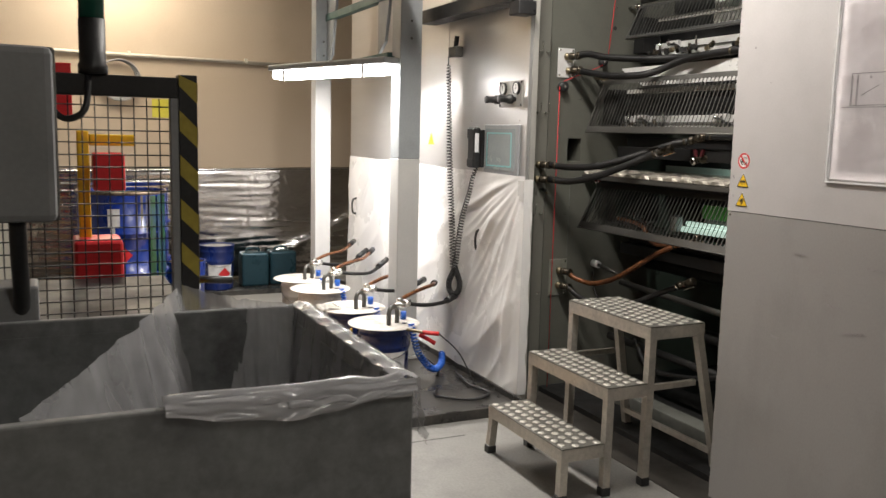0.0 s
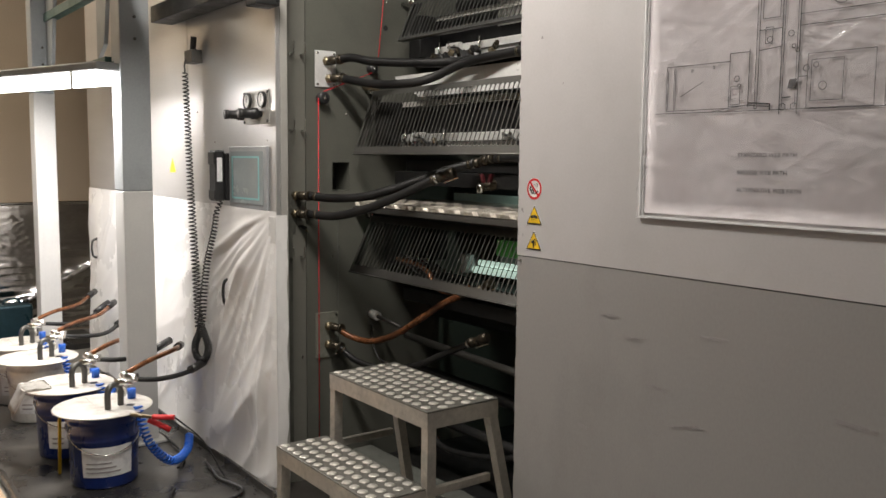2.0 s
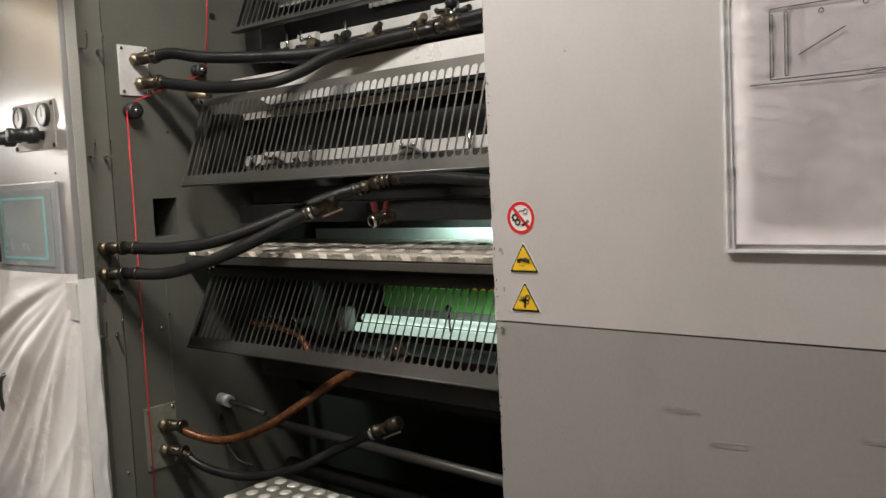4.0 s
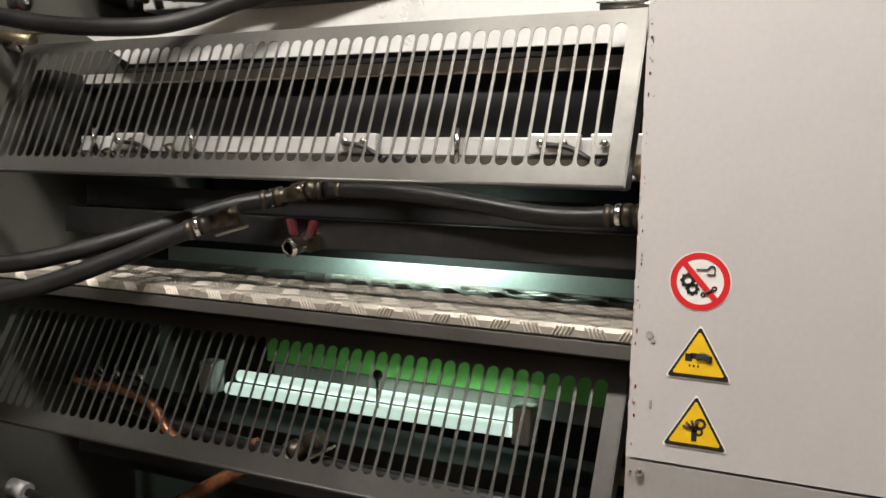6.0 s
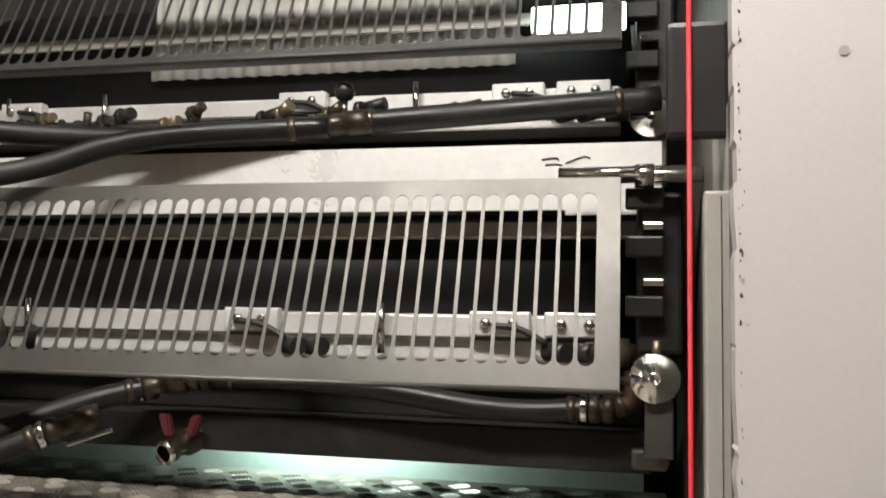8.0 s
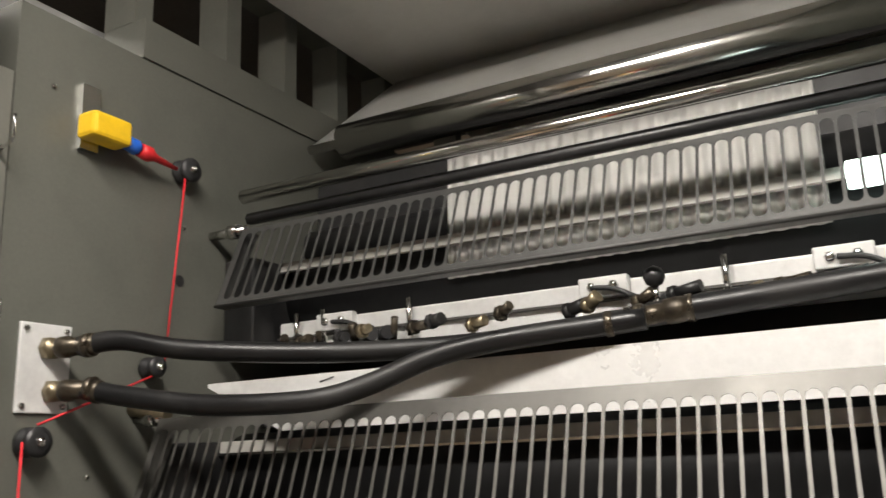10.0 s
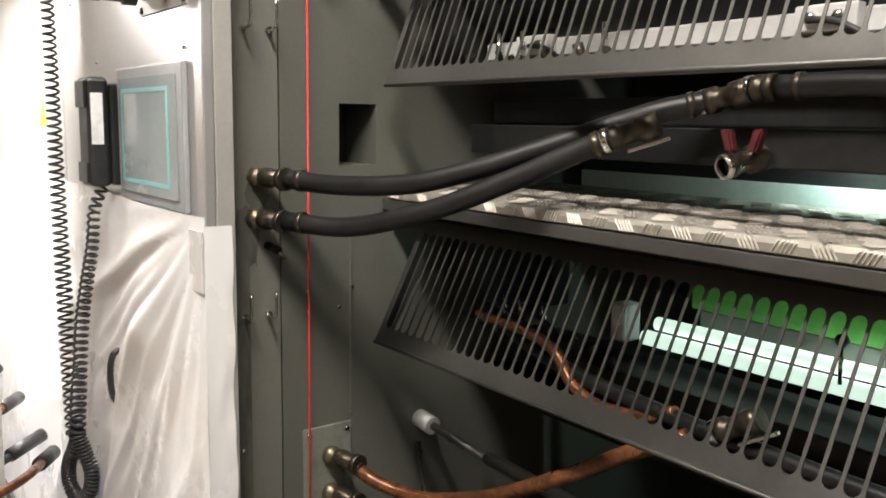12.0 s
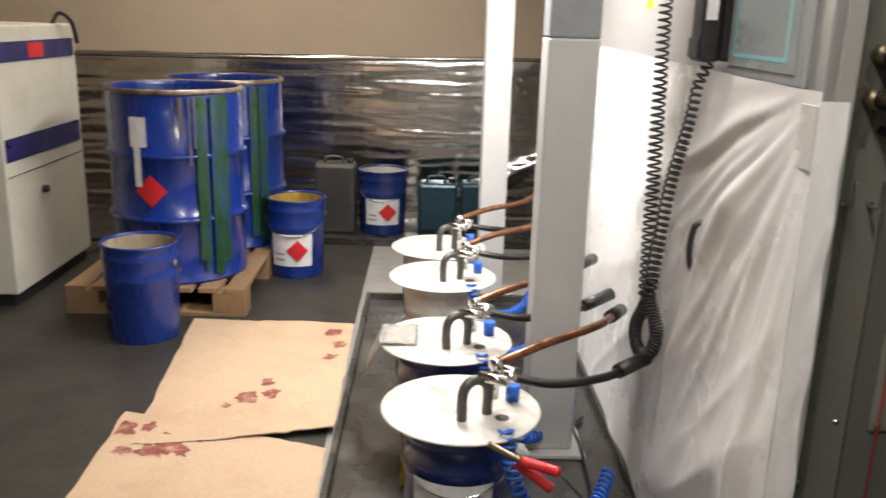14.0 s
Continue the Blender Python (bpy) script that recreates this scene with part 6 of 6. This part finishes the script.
solid("rag", grid(18, 16, lambda u, v: (-2.60 + 0.17 * u, -0.865 + 0.16 * v, 0.350 + 0.010 * noise.noise((u * 6, v * 6, 3)) - 0.11 * max(0.0, 0.32 - v) / 0.32 + 0.012 * math.sin(u * 7) * max(0.0, 0.5 - v)), 0.002), LIDWHITE, "crumpled pale cloth draped over the edge of a pail lid", "cloth")

bpail = pail(-3.36, -1.825, 0.0, BLUE, "blue open pail with ink-stained inside on the floor", 2.9, True, False, CREAMINK, 0.40)
pail(-4.28, -1.345, 0.0, BLUE, "blue open pail with red diamond label, ochre inside", -0.05, True, False, OCHREINK, 0.40)
pail(-5.15, -0.955, 0.012, NAVY, "blue pail with red diamond label by the foil wall", 0.05, True, False, LIDWHITE, 0.385)


def drum(x, y, z, label, face, drip):
    d = thing("drum", (x, y, z), label, "drum", "blue steel drums")
    m = Matrix.Translation((x, y, z))
    r, h = 0.288, 0.835
    prof = [(r - 0.004, 0), (r + 0.004, 0.004), (r + 0.004, 0.012), (r, 0.016)]
    for zc in (h * 0.34, h * 0.67):
        prof += [(r, zc - 0.016), (r + 0.006, zc - 0.012), (r + 0.015, zc - 0.004), (r + 0.015, zc + 0.004), (r + 0.006, zc + 0.012), (r, zc + 0.016)]
    prof += [(r, h - 0.012), (r - 0.001, h - 0.004), (r - 0.006, h), (r - 0.010, h - 0.006), (r - 0.012, h - 0.02), (r - 0.012, 0.3), (0.001, 0.3)]
    part("shell", lathe(bmesh.new(), prof, m, 56), BLUE, d)
    part("rim", lathe(bmesh.new(), [(r + 0.0015, h - 0.020), (r + 0.009, h - 0.016), (r + 0.010, h - 0.004), (r + 0.003, h + 0.004), (r - 0.005, h + 0.002)], m, 56, False), RIMDIRT, d, "ink crusted clamped rim")
    part("contents", lathe(bmesh.new(), [(0.001, h * 0.80), (r - 0.014, h * 0.80)], m, 40, False), DARKINK, d, "dark ink inside")
    bm = bmesh.new()
    wrap(bm, r + 0.018, face - 0.62, face - 0.52, h * 0.52, h * 0.86, m, 3)
    wrap(bm, r + 0.0185, face - 0.67, face - 0.42, h * 0.72, h * 0.87, m, 4)
    lab = part("tag", bm, PAPER, d, "pale hanging paper tag")
    bm = bmesh.new()
    wrap_diamond(bm, r + 0.0165, face - 0.40, h * 0.50, 0.07, m)
    part("hazard_diamond", bm, RED, d, "red flammable diamond")
    rnd = random.Random(int(abs(x) * 100))
    for mat, n, a0, a1 in ((DRIP, 5, drip, drip + 0.35), (OCHREDRIP, 5, drip - 0.45, drip - 0.02)):
        for k in range(n):
            bm = bmesh.new()
            a = rnd.uniform(a0, a1)
            w = rnd.uniform(0.02, 0.10) if mat is DRIP else rnd.uniform(0.008, 0.03)
            wrap(bm, r + 0.0150 + 0.0004 * k, a - w, a + w, h * (rnd.uniform(0.0, 0.2) if mat is DRIP else rnd.uniform(0.55, 0.8)), h * 0.97, m, 5)
            part("ink_run", bm, mat, d, "run of dried ink down the side")


drum(-3.90, -1.815, 0.13, "blue steel drum with crusted rim and green ink runs", 0.30, 0.62)
drum(-4.47, -1.73, 0.13, "blue steel drum standing behind another on a pallet", 0.30, 0.55)
pal = thing("pallet", (-4.17, -1.85, 0), "raw wooden pallet under the blue drums", "pallet")
for k in range(7):
    y = -2.235 + k * 0.114
    part("deck_board", boxed(-4.76, -3.58, y, y + 0.086, 0.108, 0.129, bevel=0.002), WOOD, pal)
for x in (-4.71, -4.20, -3.65):
    for y in (-2.195, -1.90, -1.565):
        part("block", boxed(x - 0.05, x + 0.07, y - 0.04, y + 0.10, 0.02, 0.107, bevel=0.002), WOOD, pal)
    part("runner", boxed(x - 0.05, x + 0.07, -2.235, -1.465, 0.0, 0.0195, bevel=0.002), WOOD, pal)

# canisters by the wall
def canister(x, y, z, mat, label, h=0.3):
    c = thing("canister", (x, y, z), label, "canister", "canisters by the foil wall")
    part("body", boxed(x - 0.09, x + 0.09, y - 0.12, y + 0.12, z, z + h, bevel=0.02), mat, c)
    part("handle", sweep(bmesh.new(), [(x, y - 0.07, z + h - 0.005), (x, y - 0.05, z + h + 0.03), (x, y + 0.03, z + h + 0.03), (x, y + 0.05, z + h - 0.005)], 0.009, 8, 5), mat, c)
    part("cap", rod(bmesh.new(), (x, y + 0.085, z + h - 0.002), (x, y + 0.085, z + h + 0.025), 0.022, 14), BLACK, c)


canister(-5.22, -0.62, 0.012, material("dark_teal_tin", (0.02, 0.06, 0.08), 0.35, 0.3, 0.1, 60, 6, 0.05), "dark teal metal canister by the foil wall")
canister(-5.25, -0.36, 0.012, MATS["dark_teal_tin"], "dark teal metal canister by the foil wall")
canister(-5.13, -1.235, 0.012, GUARD, "dull grey metal canister beside the pails", 0.42)

# cream machine unit
un = thing("chiller_unit", (-4.03, -2.8, 0), "cream metal machine unit with dark blue bands", "machine unit")
part("body", boxed(-4.46, -3.635, -3.2, -2.462, 0.06, 1.205, bevel=0.008), UNITPAINT, un)
part("plinth", boxed(-4.44, -3.655, -3.17, -2.49, 0.0, 0.0595), BLACK, un)
part("band", boxed(-4.43, -3.65, -2.4615, -2.459, 1.053, 1.137), UNITBAND, un)
part("band", boxed(-4.43, -3.65, -2.4615, -2.459, 0.638, 0.737), UNITBAND, un)
part("badge", boxed(-4.09, -3.94, -2.4585, -2.457, 1.063, 1.127), RED, un, "small red badge")
part("panel_joint", boxed(-4.44, -3.65, -2.4625, -2.4605, 0.572, 0.576), BLACK, un)
part("latch", rod(bmesh.new(), (-3.97, -2.462, 0.47), (-3.97, -2.44, 0.47), 0.018, 14), BLACK, un)
part("cable", sweep(bmesh.new(), [(-4.33, -2.51, 1.205), (-4.28, -2.45, 1.255), (-4.36, -2.43, 1.215), (-4.44, -2.44, 1.115)], 0.01, 8, 6), BLACK, un)
part("lead", sweep(bmesh.new(), [(-4.46, -2.51, 0.1), (-4.68, -2.46, 0.05), (-4.98, -2.51, 0.03)], 0.015, 8, 6), BLACK, un)


# ---- cardboard on the floor ----
def cardboard(corners, z, label, stains, seed):
    q = [Vector((*c, 0)) for c in corners]

    def at(u, v):
        p = q[0].lerp(q[1], u).lerp(q[3].lerp(q[2], u), v)
        edge = 1 if min(u, 1 - u, v, 1 - v) < 0.01 else 0
        w = 0.010 * noise.noise((u * 14, v * 9, seed)) * edge
        lift = 0.006 + 0.006 * noise.noise((u * 2.2, v * 2.2, seed + 3)) + (0.035 * max(0, v - 0.86) / 0.14 * max(0, u - 0.45) if seed == 1 else 0)
        return (p.x + w, p.y + w, z + lift)
    bm = grid(40, 40, at)
    c = solid("cardboard_sheet", bm, CARD, label, "cardboard", "cardboard sheets on the floor")
    part("underside", grid(40, 40, lambda u, v: Vector(at(u, v)) - Vector((0, 0, 0.0045))), CARD, c)
    rnd = random.Random(seed)
    for k, (su, sv, sr) in enumerate(stains):
        bm = bmesh.new()
        n = 26
        ring = []
        for i in range(n):
            a = 2 * math.pi * i / n
            rr = sr * (0.75 + 0.6 * noise.noise((math.cos(a) * 1.7 + k, math.sin(a) * 1.7, seed)))
            u, v = min(0.98, max(0.02, su + rr * math.cos(a))), min(0.98, max(0.02, sv + rr * 0.7 * math.sin(a)))
            ring.append(Vector(at(u, v)) + Vector((0, 0, 0.0012)))
        cen = bm.verts.new(Vector(at(su, sv)) + Vector((0, 0, 0.0014)))
        vs = [bm.verts.new(p) for p in ring]
        for i in range(n):
            bm.faces.new((cen, vs[i], vs[(i + 1) % n]))
        part("ink_stain", bm, INKSTAIN, c, "dried red-brown ink stain")


cardboard([(-3.52, -1.67), (-3.50, -0.985), (-2.52, -0.965), (-2.41, -1.57)], 0.008, "brown cardboard sheet on the floor with red ink stains, far piece",
          [(0.50, 0.72, 0.08), (0.62, 0.70, 0.06), (0.58, 0.60, 0.05), (0.88, 0.12, 0.07), (0.94, 0.25, 0.06), (0.90, 0.38, 0.05), (0.05, 0.90, 0.05), (0.40, 0.78, 0.03)], 1)
cardboard([(-2.64, -1.66), (-2.42, -0.975), (-1.51, -0.965), (-1.53, -1.62)], 0.004, "brown cardboard sheet on the floor with red ink stains, near piece",
          [(0.30, 0.14, 0.10), (0.05, 0.10, 0.08), (0.42, 0.08, 0.05), (0.22, 0.20, 0.07), (0.10, 0.22, 0.05), (0.36, 0.18, 0.04), (0.6, 0.7, 0.03)], 2)


# ---- step stool ----
TREAD = material("worn_tread", (0.19, 0.185, 0.165), 0.42, 0.65, 0.1, 60, 8.0, 0.1, (0.2, 0.19, 0.17), 0.6)


DIMPLE = bpy.data.meshes.new("dimple")
bm = lathe(bmesh.new(), [(0.0165, 0), (0.0140, 0.0022), (0.0085, 0.0036), (0.0012, 0.0040)], Matrix.Identity(4), 12)
bm.to_mesh(DIMPLE)
bm.free()
DIMPLE.materials.append(material("rubbed_dimple", (0.62, 0.60, 0.55), 0.36, 0.6, 0.15, 80, 20.0, 0.08, (0.35, 0.33, 0.3), 0.6))


def step_stool():
    s = thing("step_stool", (-0.58, -0.15, 0), "three-step aluminium step stool with dimpled treads before the press", "step stool")
    steps = [(-0.865, -0.275, -0.54, -0.345, 0.22), (-0.875, -0.275, -0.34, -0.15, 0.44), (-0.885, -0.30, -0.13, 0.145, 0.66)]
    for x0, x1, y0, y1, z in steps:
        t = part("tread", boxed(x0, x1, y0, y1, z - 0.006, z, bevel=0.002), TREAD, s, "tread plate with pressed dimples")
        bm = bmesh.new()
        box(bm, x0, x1, y0, y0 + 0.004, z - 0.055, z - 0.0062)
        box(bm, x0, x1, y1 - 0.004, y1, z - 0.055, z - 0.0062)
        box(bm, x0, x0 + 0.004, y0 + 0.0042, y1 - 0.0042, z - 0.055, z - 0.0062)
        box(bm, x1 - 0.004, x1, y0 + 0.0042, y1 - 0.0042, z - 0.055, z - 0.0062)
        part("apron", bm, ALUFRAME, s)
        rows = max(4, int((y1 - y0) / 0.043))
        n = int((x1 - x0) / 0.046)
        for r in range(rows):
            for c in range(n):
                cx = x0 + 0.03 + c * (x1 - x0 - 0.06) / (n - 1) + (0.012 if r % 2 else -0.012)
                cy = y0 + 0.024 + r * (y1 - y0 - 0.048) / (rows - 1)
                d = new("dimple", DIMPLE)
                d.parent = t
                d.matrix_basis = Matrix.Translation((cx, cy, z))
    legs = [((-0.848, -0.522), 0.165, (-0.858, -0.53)), ((-0.292, -0.522), 0.165, (-0.285, -0.53)),
            ((-0.858, -0.322), 0.385, (-0.862, -0.328)), ((-0.292, -0.322), 0.385, (-0.287, -0.328)),
            ((-0.868, -0.112), 0.605, (-0.868, -0.118)), ((-0.317, -0.112), 0.605, (-0.312, -0.118)),
            ((-0.868, 0.127), 0.605, (-0.895, 0.24)), ((-0.317, 0.127), 0.605, (-0.285, 0.24))]
    for (tx, ty), tz, (bx, by) in legs:
        bm = bmesh.new()
        h = 0.016
        vs = [bm.verts.new((cx + sx * h, cy + sy * h, cz)) for cx, cy, cz in ((bx, by, 0.02), (tx, ty, tz)) for sx, sy in ((-1, -1), (1, -1), (1, 1), (-1, 1))]
        for f in ((3, 2, 1, 0), (4, 5, 6, 7), (0, 1, 5, 4), (1, 2, 6, 5), (2, 3, 7, 6), (3, 0, 4, 7)):
            bm.faces.new([vs[i] for i in f])
        lg = part("leg", bm, ALUFRAME, s)
        part("rubber_foot", boxed(bx - 0.02, bx + 0.02, by - 0.02, by + 0.02, 0.0, 0.035, bevel=0.004), BLACK, lg)
    for x in (-0.866, -0.312):
        part("side_rail", boxed(x - 0.010, x + 0.010, -0.31, 0.12, 0.395, 0.42, bevel=0.002), ALUFRAME, s)
    part("back_rail", boxed(-0.885, -0.295, 0.205, 0.225, 0.09, 0.115, bevel=0.002), ALUFRAME, s)


step_stool()

# ---- bin with bag, and the guarded machine beyond it ----
BX0, BX1, BY0, BY1, BZ = 0.545, 1.186, -2.45, -1.783, 1.022
bn = thing("waste_bin", (0.83, -2.26, 0), "scuffed grey box bin with a clear bag over its rim", "bin")
for q in ((BX1 - 0.02, BX1, BY0, BY1), (BX0, BX0 + 0.02, BY0, BY1), (BX0 + 0.0202, BX1 - 0.0202, BY1 - 0.02, BY1), (BX0 + 0.0202, BX1 - 0.0202, BY0, BY0 + 0.02)):
    part("side_wall", boxed(*q, 0.04, BZ, bevel=0.004), BINGREY, bn)
for q in ((BX1 - 0.0235, BX1 - 0.0205, BY0 + 0.025, BY1 - 0.025), (BX0 + 0.0205, BX0 + 0.0235, BY0 + 0.025, BY1 - 0.025), (BX0 + 0.0245, BX1 - 0.0245, BY1 - 0.0235, BY1 - 0.0205), (BX0 + 0.0245, BX1 - 0.0245, BY0 + 0.0205, BY0 + 0.0235)):
    part("inner_lining", boxed(*q, 0.062, BZ - 0.03), BINGREY, bn, "grey inner lining")
part("bottom", boxed(BX0 + 0.021, BX1 - 0.021, BY0 + 0.021, BY1 - 0.021, 0.04, 0.06), BINGREY, bn)
for x in (BX0 + 0.06, BX1 - 0.06):
    for y in (BY0 + 0.06, BY1 - 0.06):
        part("foot", boxed(x - 0.04, x + 0.04, y - 0.04, y + 0.04, 0.0, 0.0395), BLACK, bn)
bag = thing("bag_liner", (0.83, -2.26, 0.5), "clear creased plastic bag lining the bin, drawn up at the back", "plastic bag")


def crease(u, v, k):
    """Uneven folds running down the film."""
    a = noise.noise((u * 9 + v * 1.5, v * 2.0, k))
    b = noise.noise((u * 22 - v * 3, v * 5.0, k + 4))
    return 0.020 * (1 - abs(a) * 2) + 0.008 * (1 - abs(b) * 2)


def hung(a, b, drop, amp, k, sag=0.0):
    """A film hanging from the edge a to b by the vector drop."""
    a, b, drop = Vector(a), Vector(b), Vector(drop)
    side = (b - a).cross(drop).normalized()

    def at(u, v):
        p = a.lerp(b, u) + drop * v + side * (crease(u, v, k) * amp * (0.25 + v))
        p.z -= sag * math.sin(math.pi * u) * (1 - v) - 0.006 * noise.noise((u * 11, 0, k))
        return p
    return grid(64, 30, at)


PEAK = (BX0 - 0.035, -2.030, 1.069)
part("left_film", hung((BX1 - 0.024, -2.312, BZ + 0.004), PEAK, (-0.05, 0.17, -0.55), 1.3, 1, 0.010), BAG, bag)
part("back_film", hung(PEAK, (BX0 + 0.055, BY1 - 0.03, BZ + 0.012), (0.10, -0.02, -0.55), 1.2, 5, 0.008), BAG, bag)
part("right_film", hung((BX0 + 0.055, BY1 - 0.026, BZ + 0.012), (BX1 - 0.022, BY1 - 0.026, BZ + 0.010), (0.0, -0.05, -0.5), 1.2, 9), BAG, bag)
part("outer_film", hung((BX0 + 0.03, BY1 + 0.006, BZ + 0.010), (BX1, BY1 + 0.006, BZ + 0.008), (0.0, 0.010, -0.11), 0.5, 13), BAG, bag)
part("rim_film", grid(60, 6, lambda u, v: (BX0 + 0.04 + (BX1 - BX0 - 0.04) * u, BY1 - 0.027 + 0.034 * v, BZ + 0.008 + 0.006 * math.sin(math.pi * v) + 0.006 * noise.noise((u * 14, v * 2, 3)))), BAGFOLD, bag)
part("front_film", grid(60, 12, lambda u, v: (BX1 + 0.004 + 0.012 * v + 0.006 * noise.noise((u * 9, v * 4, 2)), -2.145 + (BY1 + 2.145) * u, BZ + 0.010 - (0.016 + 0.022 * math.sin(math.pi * min(1, u * 1.1)) + 0.012 * noise.noise((u * 5, 0, 8))) * v)), BAGFOLD, bag)
for k, (ya, yb, r) in enumerate(((-2.146, -1.80, 0.010), (-2.10, -1.90, 0.007), (-1.98, -1.79, 0.006))):
    pts = [(BX1 - 0.012 + 0.010 * k + 0.010 * noise.noise((q * 0.9, k, 1)), ya + (yb - ya) * q / 9, BZ + 0.006 - 0.008 * k + 0.007 * noise.noise((q * 0.7, k, 5))) for q in range(10)]
    part("gathered_fold", sweep(bmesh.new(), pts, r, 10, 4), BAGFOLD, bag)

gm = thing("guarded_machine", (0.2, -2.5, 0), "dark machine with wire mesh guard and hazard striped post", "machine")
GX = 0.36
part("base", boxed(-0.35, GX, -3.1, -1.962, 0.0, 0.95, bevel=0.006), NEARBLACK, gm)
part("sill", boxed(GX - 0.03, GX, -3.1, -1.962, 0.951, 0.975, bevel=0.003), BOXGREY, gm)
part("top_rail", boxed(GX - 0.03, GX, -3.1, -2.008, 1.46, 1.505, bevel=0.003), BLACK, gm)
part("upright", boxed(GX - 0.03, GX, -2.025, -2.008, 0.976, 1.46, bevel=0.002), BOXGREY, gm)
post = part("post", boxed(GX - 0.04, GX, -2.007, -1.967, 0.951, 1.512, bevel=0.002), BLACK, gm)
bm = bmesh.new()
for k in range(6):
    z = 0.96 + k * 0.098
    vs = [bm.verts.new(q) for q in ((GX + 0.0012, -2.006, z + 0.038), (GX + 0.0012, -1.968, z), (GX + 0.0012, -1.968, min(1.51, z + 0.045)), (GX + 0.0012, -2.006, min(1.511, z + 0.083)))]
    bm.faces.new(vs)
    vs = [bm.verts.new(q) for q in ((GX, -1.9662, z), (GX - 0.038, -1.9662, z - 0.0 + 0.03), (GX - 0.038, -1.9662, min(1.51, z + 0.075)), (GX, -1.9662, min(1.51, z + 0.045)))]
    bm.faces.new(vs)
part("hazard_stripes", bm, HAZYELLOW, post, "yellow hazard stripes")
wires = bmesh.new()
y = -3.08
while y < -2.027:
    rod(wires, (GX - 0.016, y, 0.976), (GX - 0.016, y, 1.459), 0.0016, 6)
    y += 0.0265
z = 0.99
while z < 1.455:
    rod(wires, (GX - 0.013, -3.09, z), (GX - 0.013, -2.026, z), 0.0016, 6)
    z += 0.0265
part("wire_mesh", wires, BLACK, gm)
sl = thing("stack_light", (GX - 0.015, -2.18, 1.505), "green and black signal tower light on the guard", "signal light")
part("foot", lathe(bmesh.new(), [(0.03, 0), (0.03, 0.02), (0.027, 0.025), (0.027, 0.115)], Matrix.Translation((GX - 0.015, -2.18, 1.505)), 24), BLACK, sl)
part("lens", lathe(bmesh.new(), [(0.026, 0.1155), (0.026, 0.26), (0.022, 0.27)], Matrix.Translation((GX - 0.015, -2.18, 1.505)), 24), material("green_lens", (0.01, 0.09, 0.06), 0.2, 0, 0.05, 60, 5, 0.02), sl, "dark green lens")
solid("power_cable", sweep(bmesh.new(), [(GX, -2.19, 1.50), (GX + 0.03, -2.20, 1.43), (GX + 0.02, -2.24, 1.41), (GX - 0.0, -2.28, 1.45)], 0.007, 8, 6), BLACK, "black cable looped below the signal light", "cable")
pb = thing("pendant_box", (0.6, -2.31, 1.2), "grey rounded pendant control box seen from behind", "control box")
part("shell", boxed(0.52, 0.60, -2.395, -2.260, 1.215, 1.538, bevel=0.014), BOXGREY, pb)
part("rim", boxed(0.50, 0.5195, -2.40, -2.255, 1.21, 1.543, bevel=0.006), GUARD, pb)
part("arm", sweep(bmesh.new(), [(0.56, -2.33, 1.215), (0.54, -2.33, 1.15), (0.48, -2.33, 1.05), (0.40, -2.34, 0.98), (0.36, -2.35, 0.96)], 0.016, 10, 6), BLACK, pb)
sb = solid("junction_box", boxed(0.37, 0.47, -2.42, -2.30, 0.976, 1.075, bevel=0.006), BOXGREY, "small pale grey junction box on the sill", "junction box")
tr = thing("drum_trolley", (-0.5, -2.2, 0.95), "red and yellow drum trolley behind the mesh guard", "trolley")
part("mast", boxed(-0.57, -0.53, -2.19, -2.155, 0.0, 1.38, bevel=0.004), YELLOW, tr, "yellow mast")
part("cross_arm", boxed(-0.57, -0.53, -2.154, -2.02, 1.335, 1.37, bevel=0.004), YELLOW, tr, "yellow cross arm")
part("pump_box", boxed(-0.52, -0.42, -2.15, -2.06, 1.20, 1.315, bevel=0.006), RED, tr, "red pump housing")
part("lower_body", boxed(-0.60, -0.42, -2.21, -2.07, 0.30, 1.05, bevel=0.01), RED, tr, "red lower body")
part("sign_plate", boxed(-0.50, -0.49, -2.36, -2.20, 1.42, 1.58, bevel=0.002), RED, tr, "red sign plate")
part("handle", rod(bmesh.new(), (-0.85, -1.80, 0.845), (-0.85, -1.66, 0.835), 0.014, 12), BLACK, tr, "black grip")
part("handle_post", boxed(-0.87, -0.83, -1.83, -1.79, 0.72, 0.865, bevel=0.004), YELLOW, tr, "yellow handle post")
part("handle", rod(bmesh.new(), (-0.85, -1.81, 0.725), (-0.85, -1.58, 0.715), 0.014, 12), BLACK, tr, "black grip")
part("link", boxed(-0.87, -0.53, -2.18, -1.795, 0.70, 0.719), YELLOW, tr)
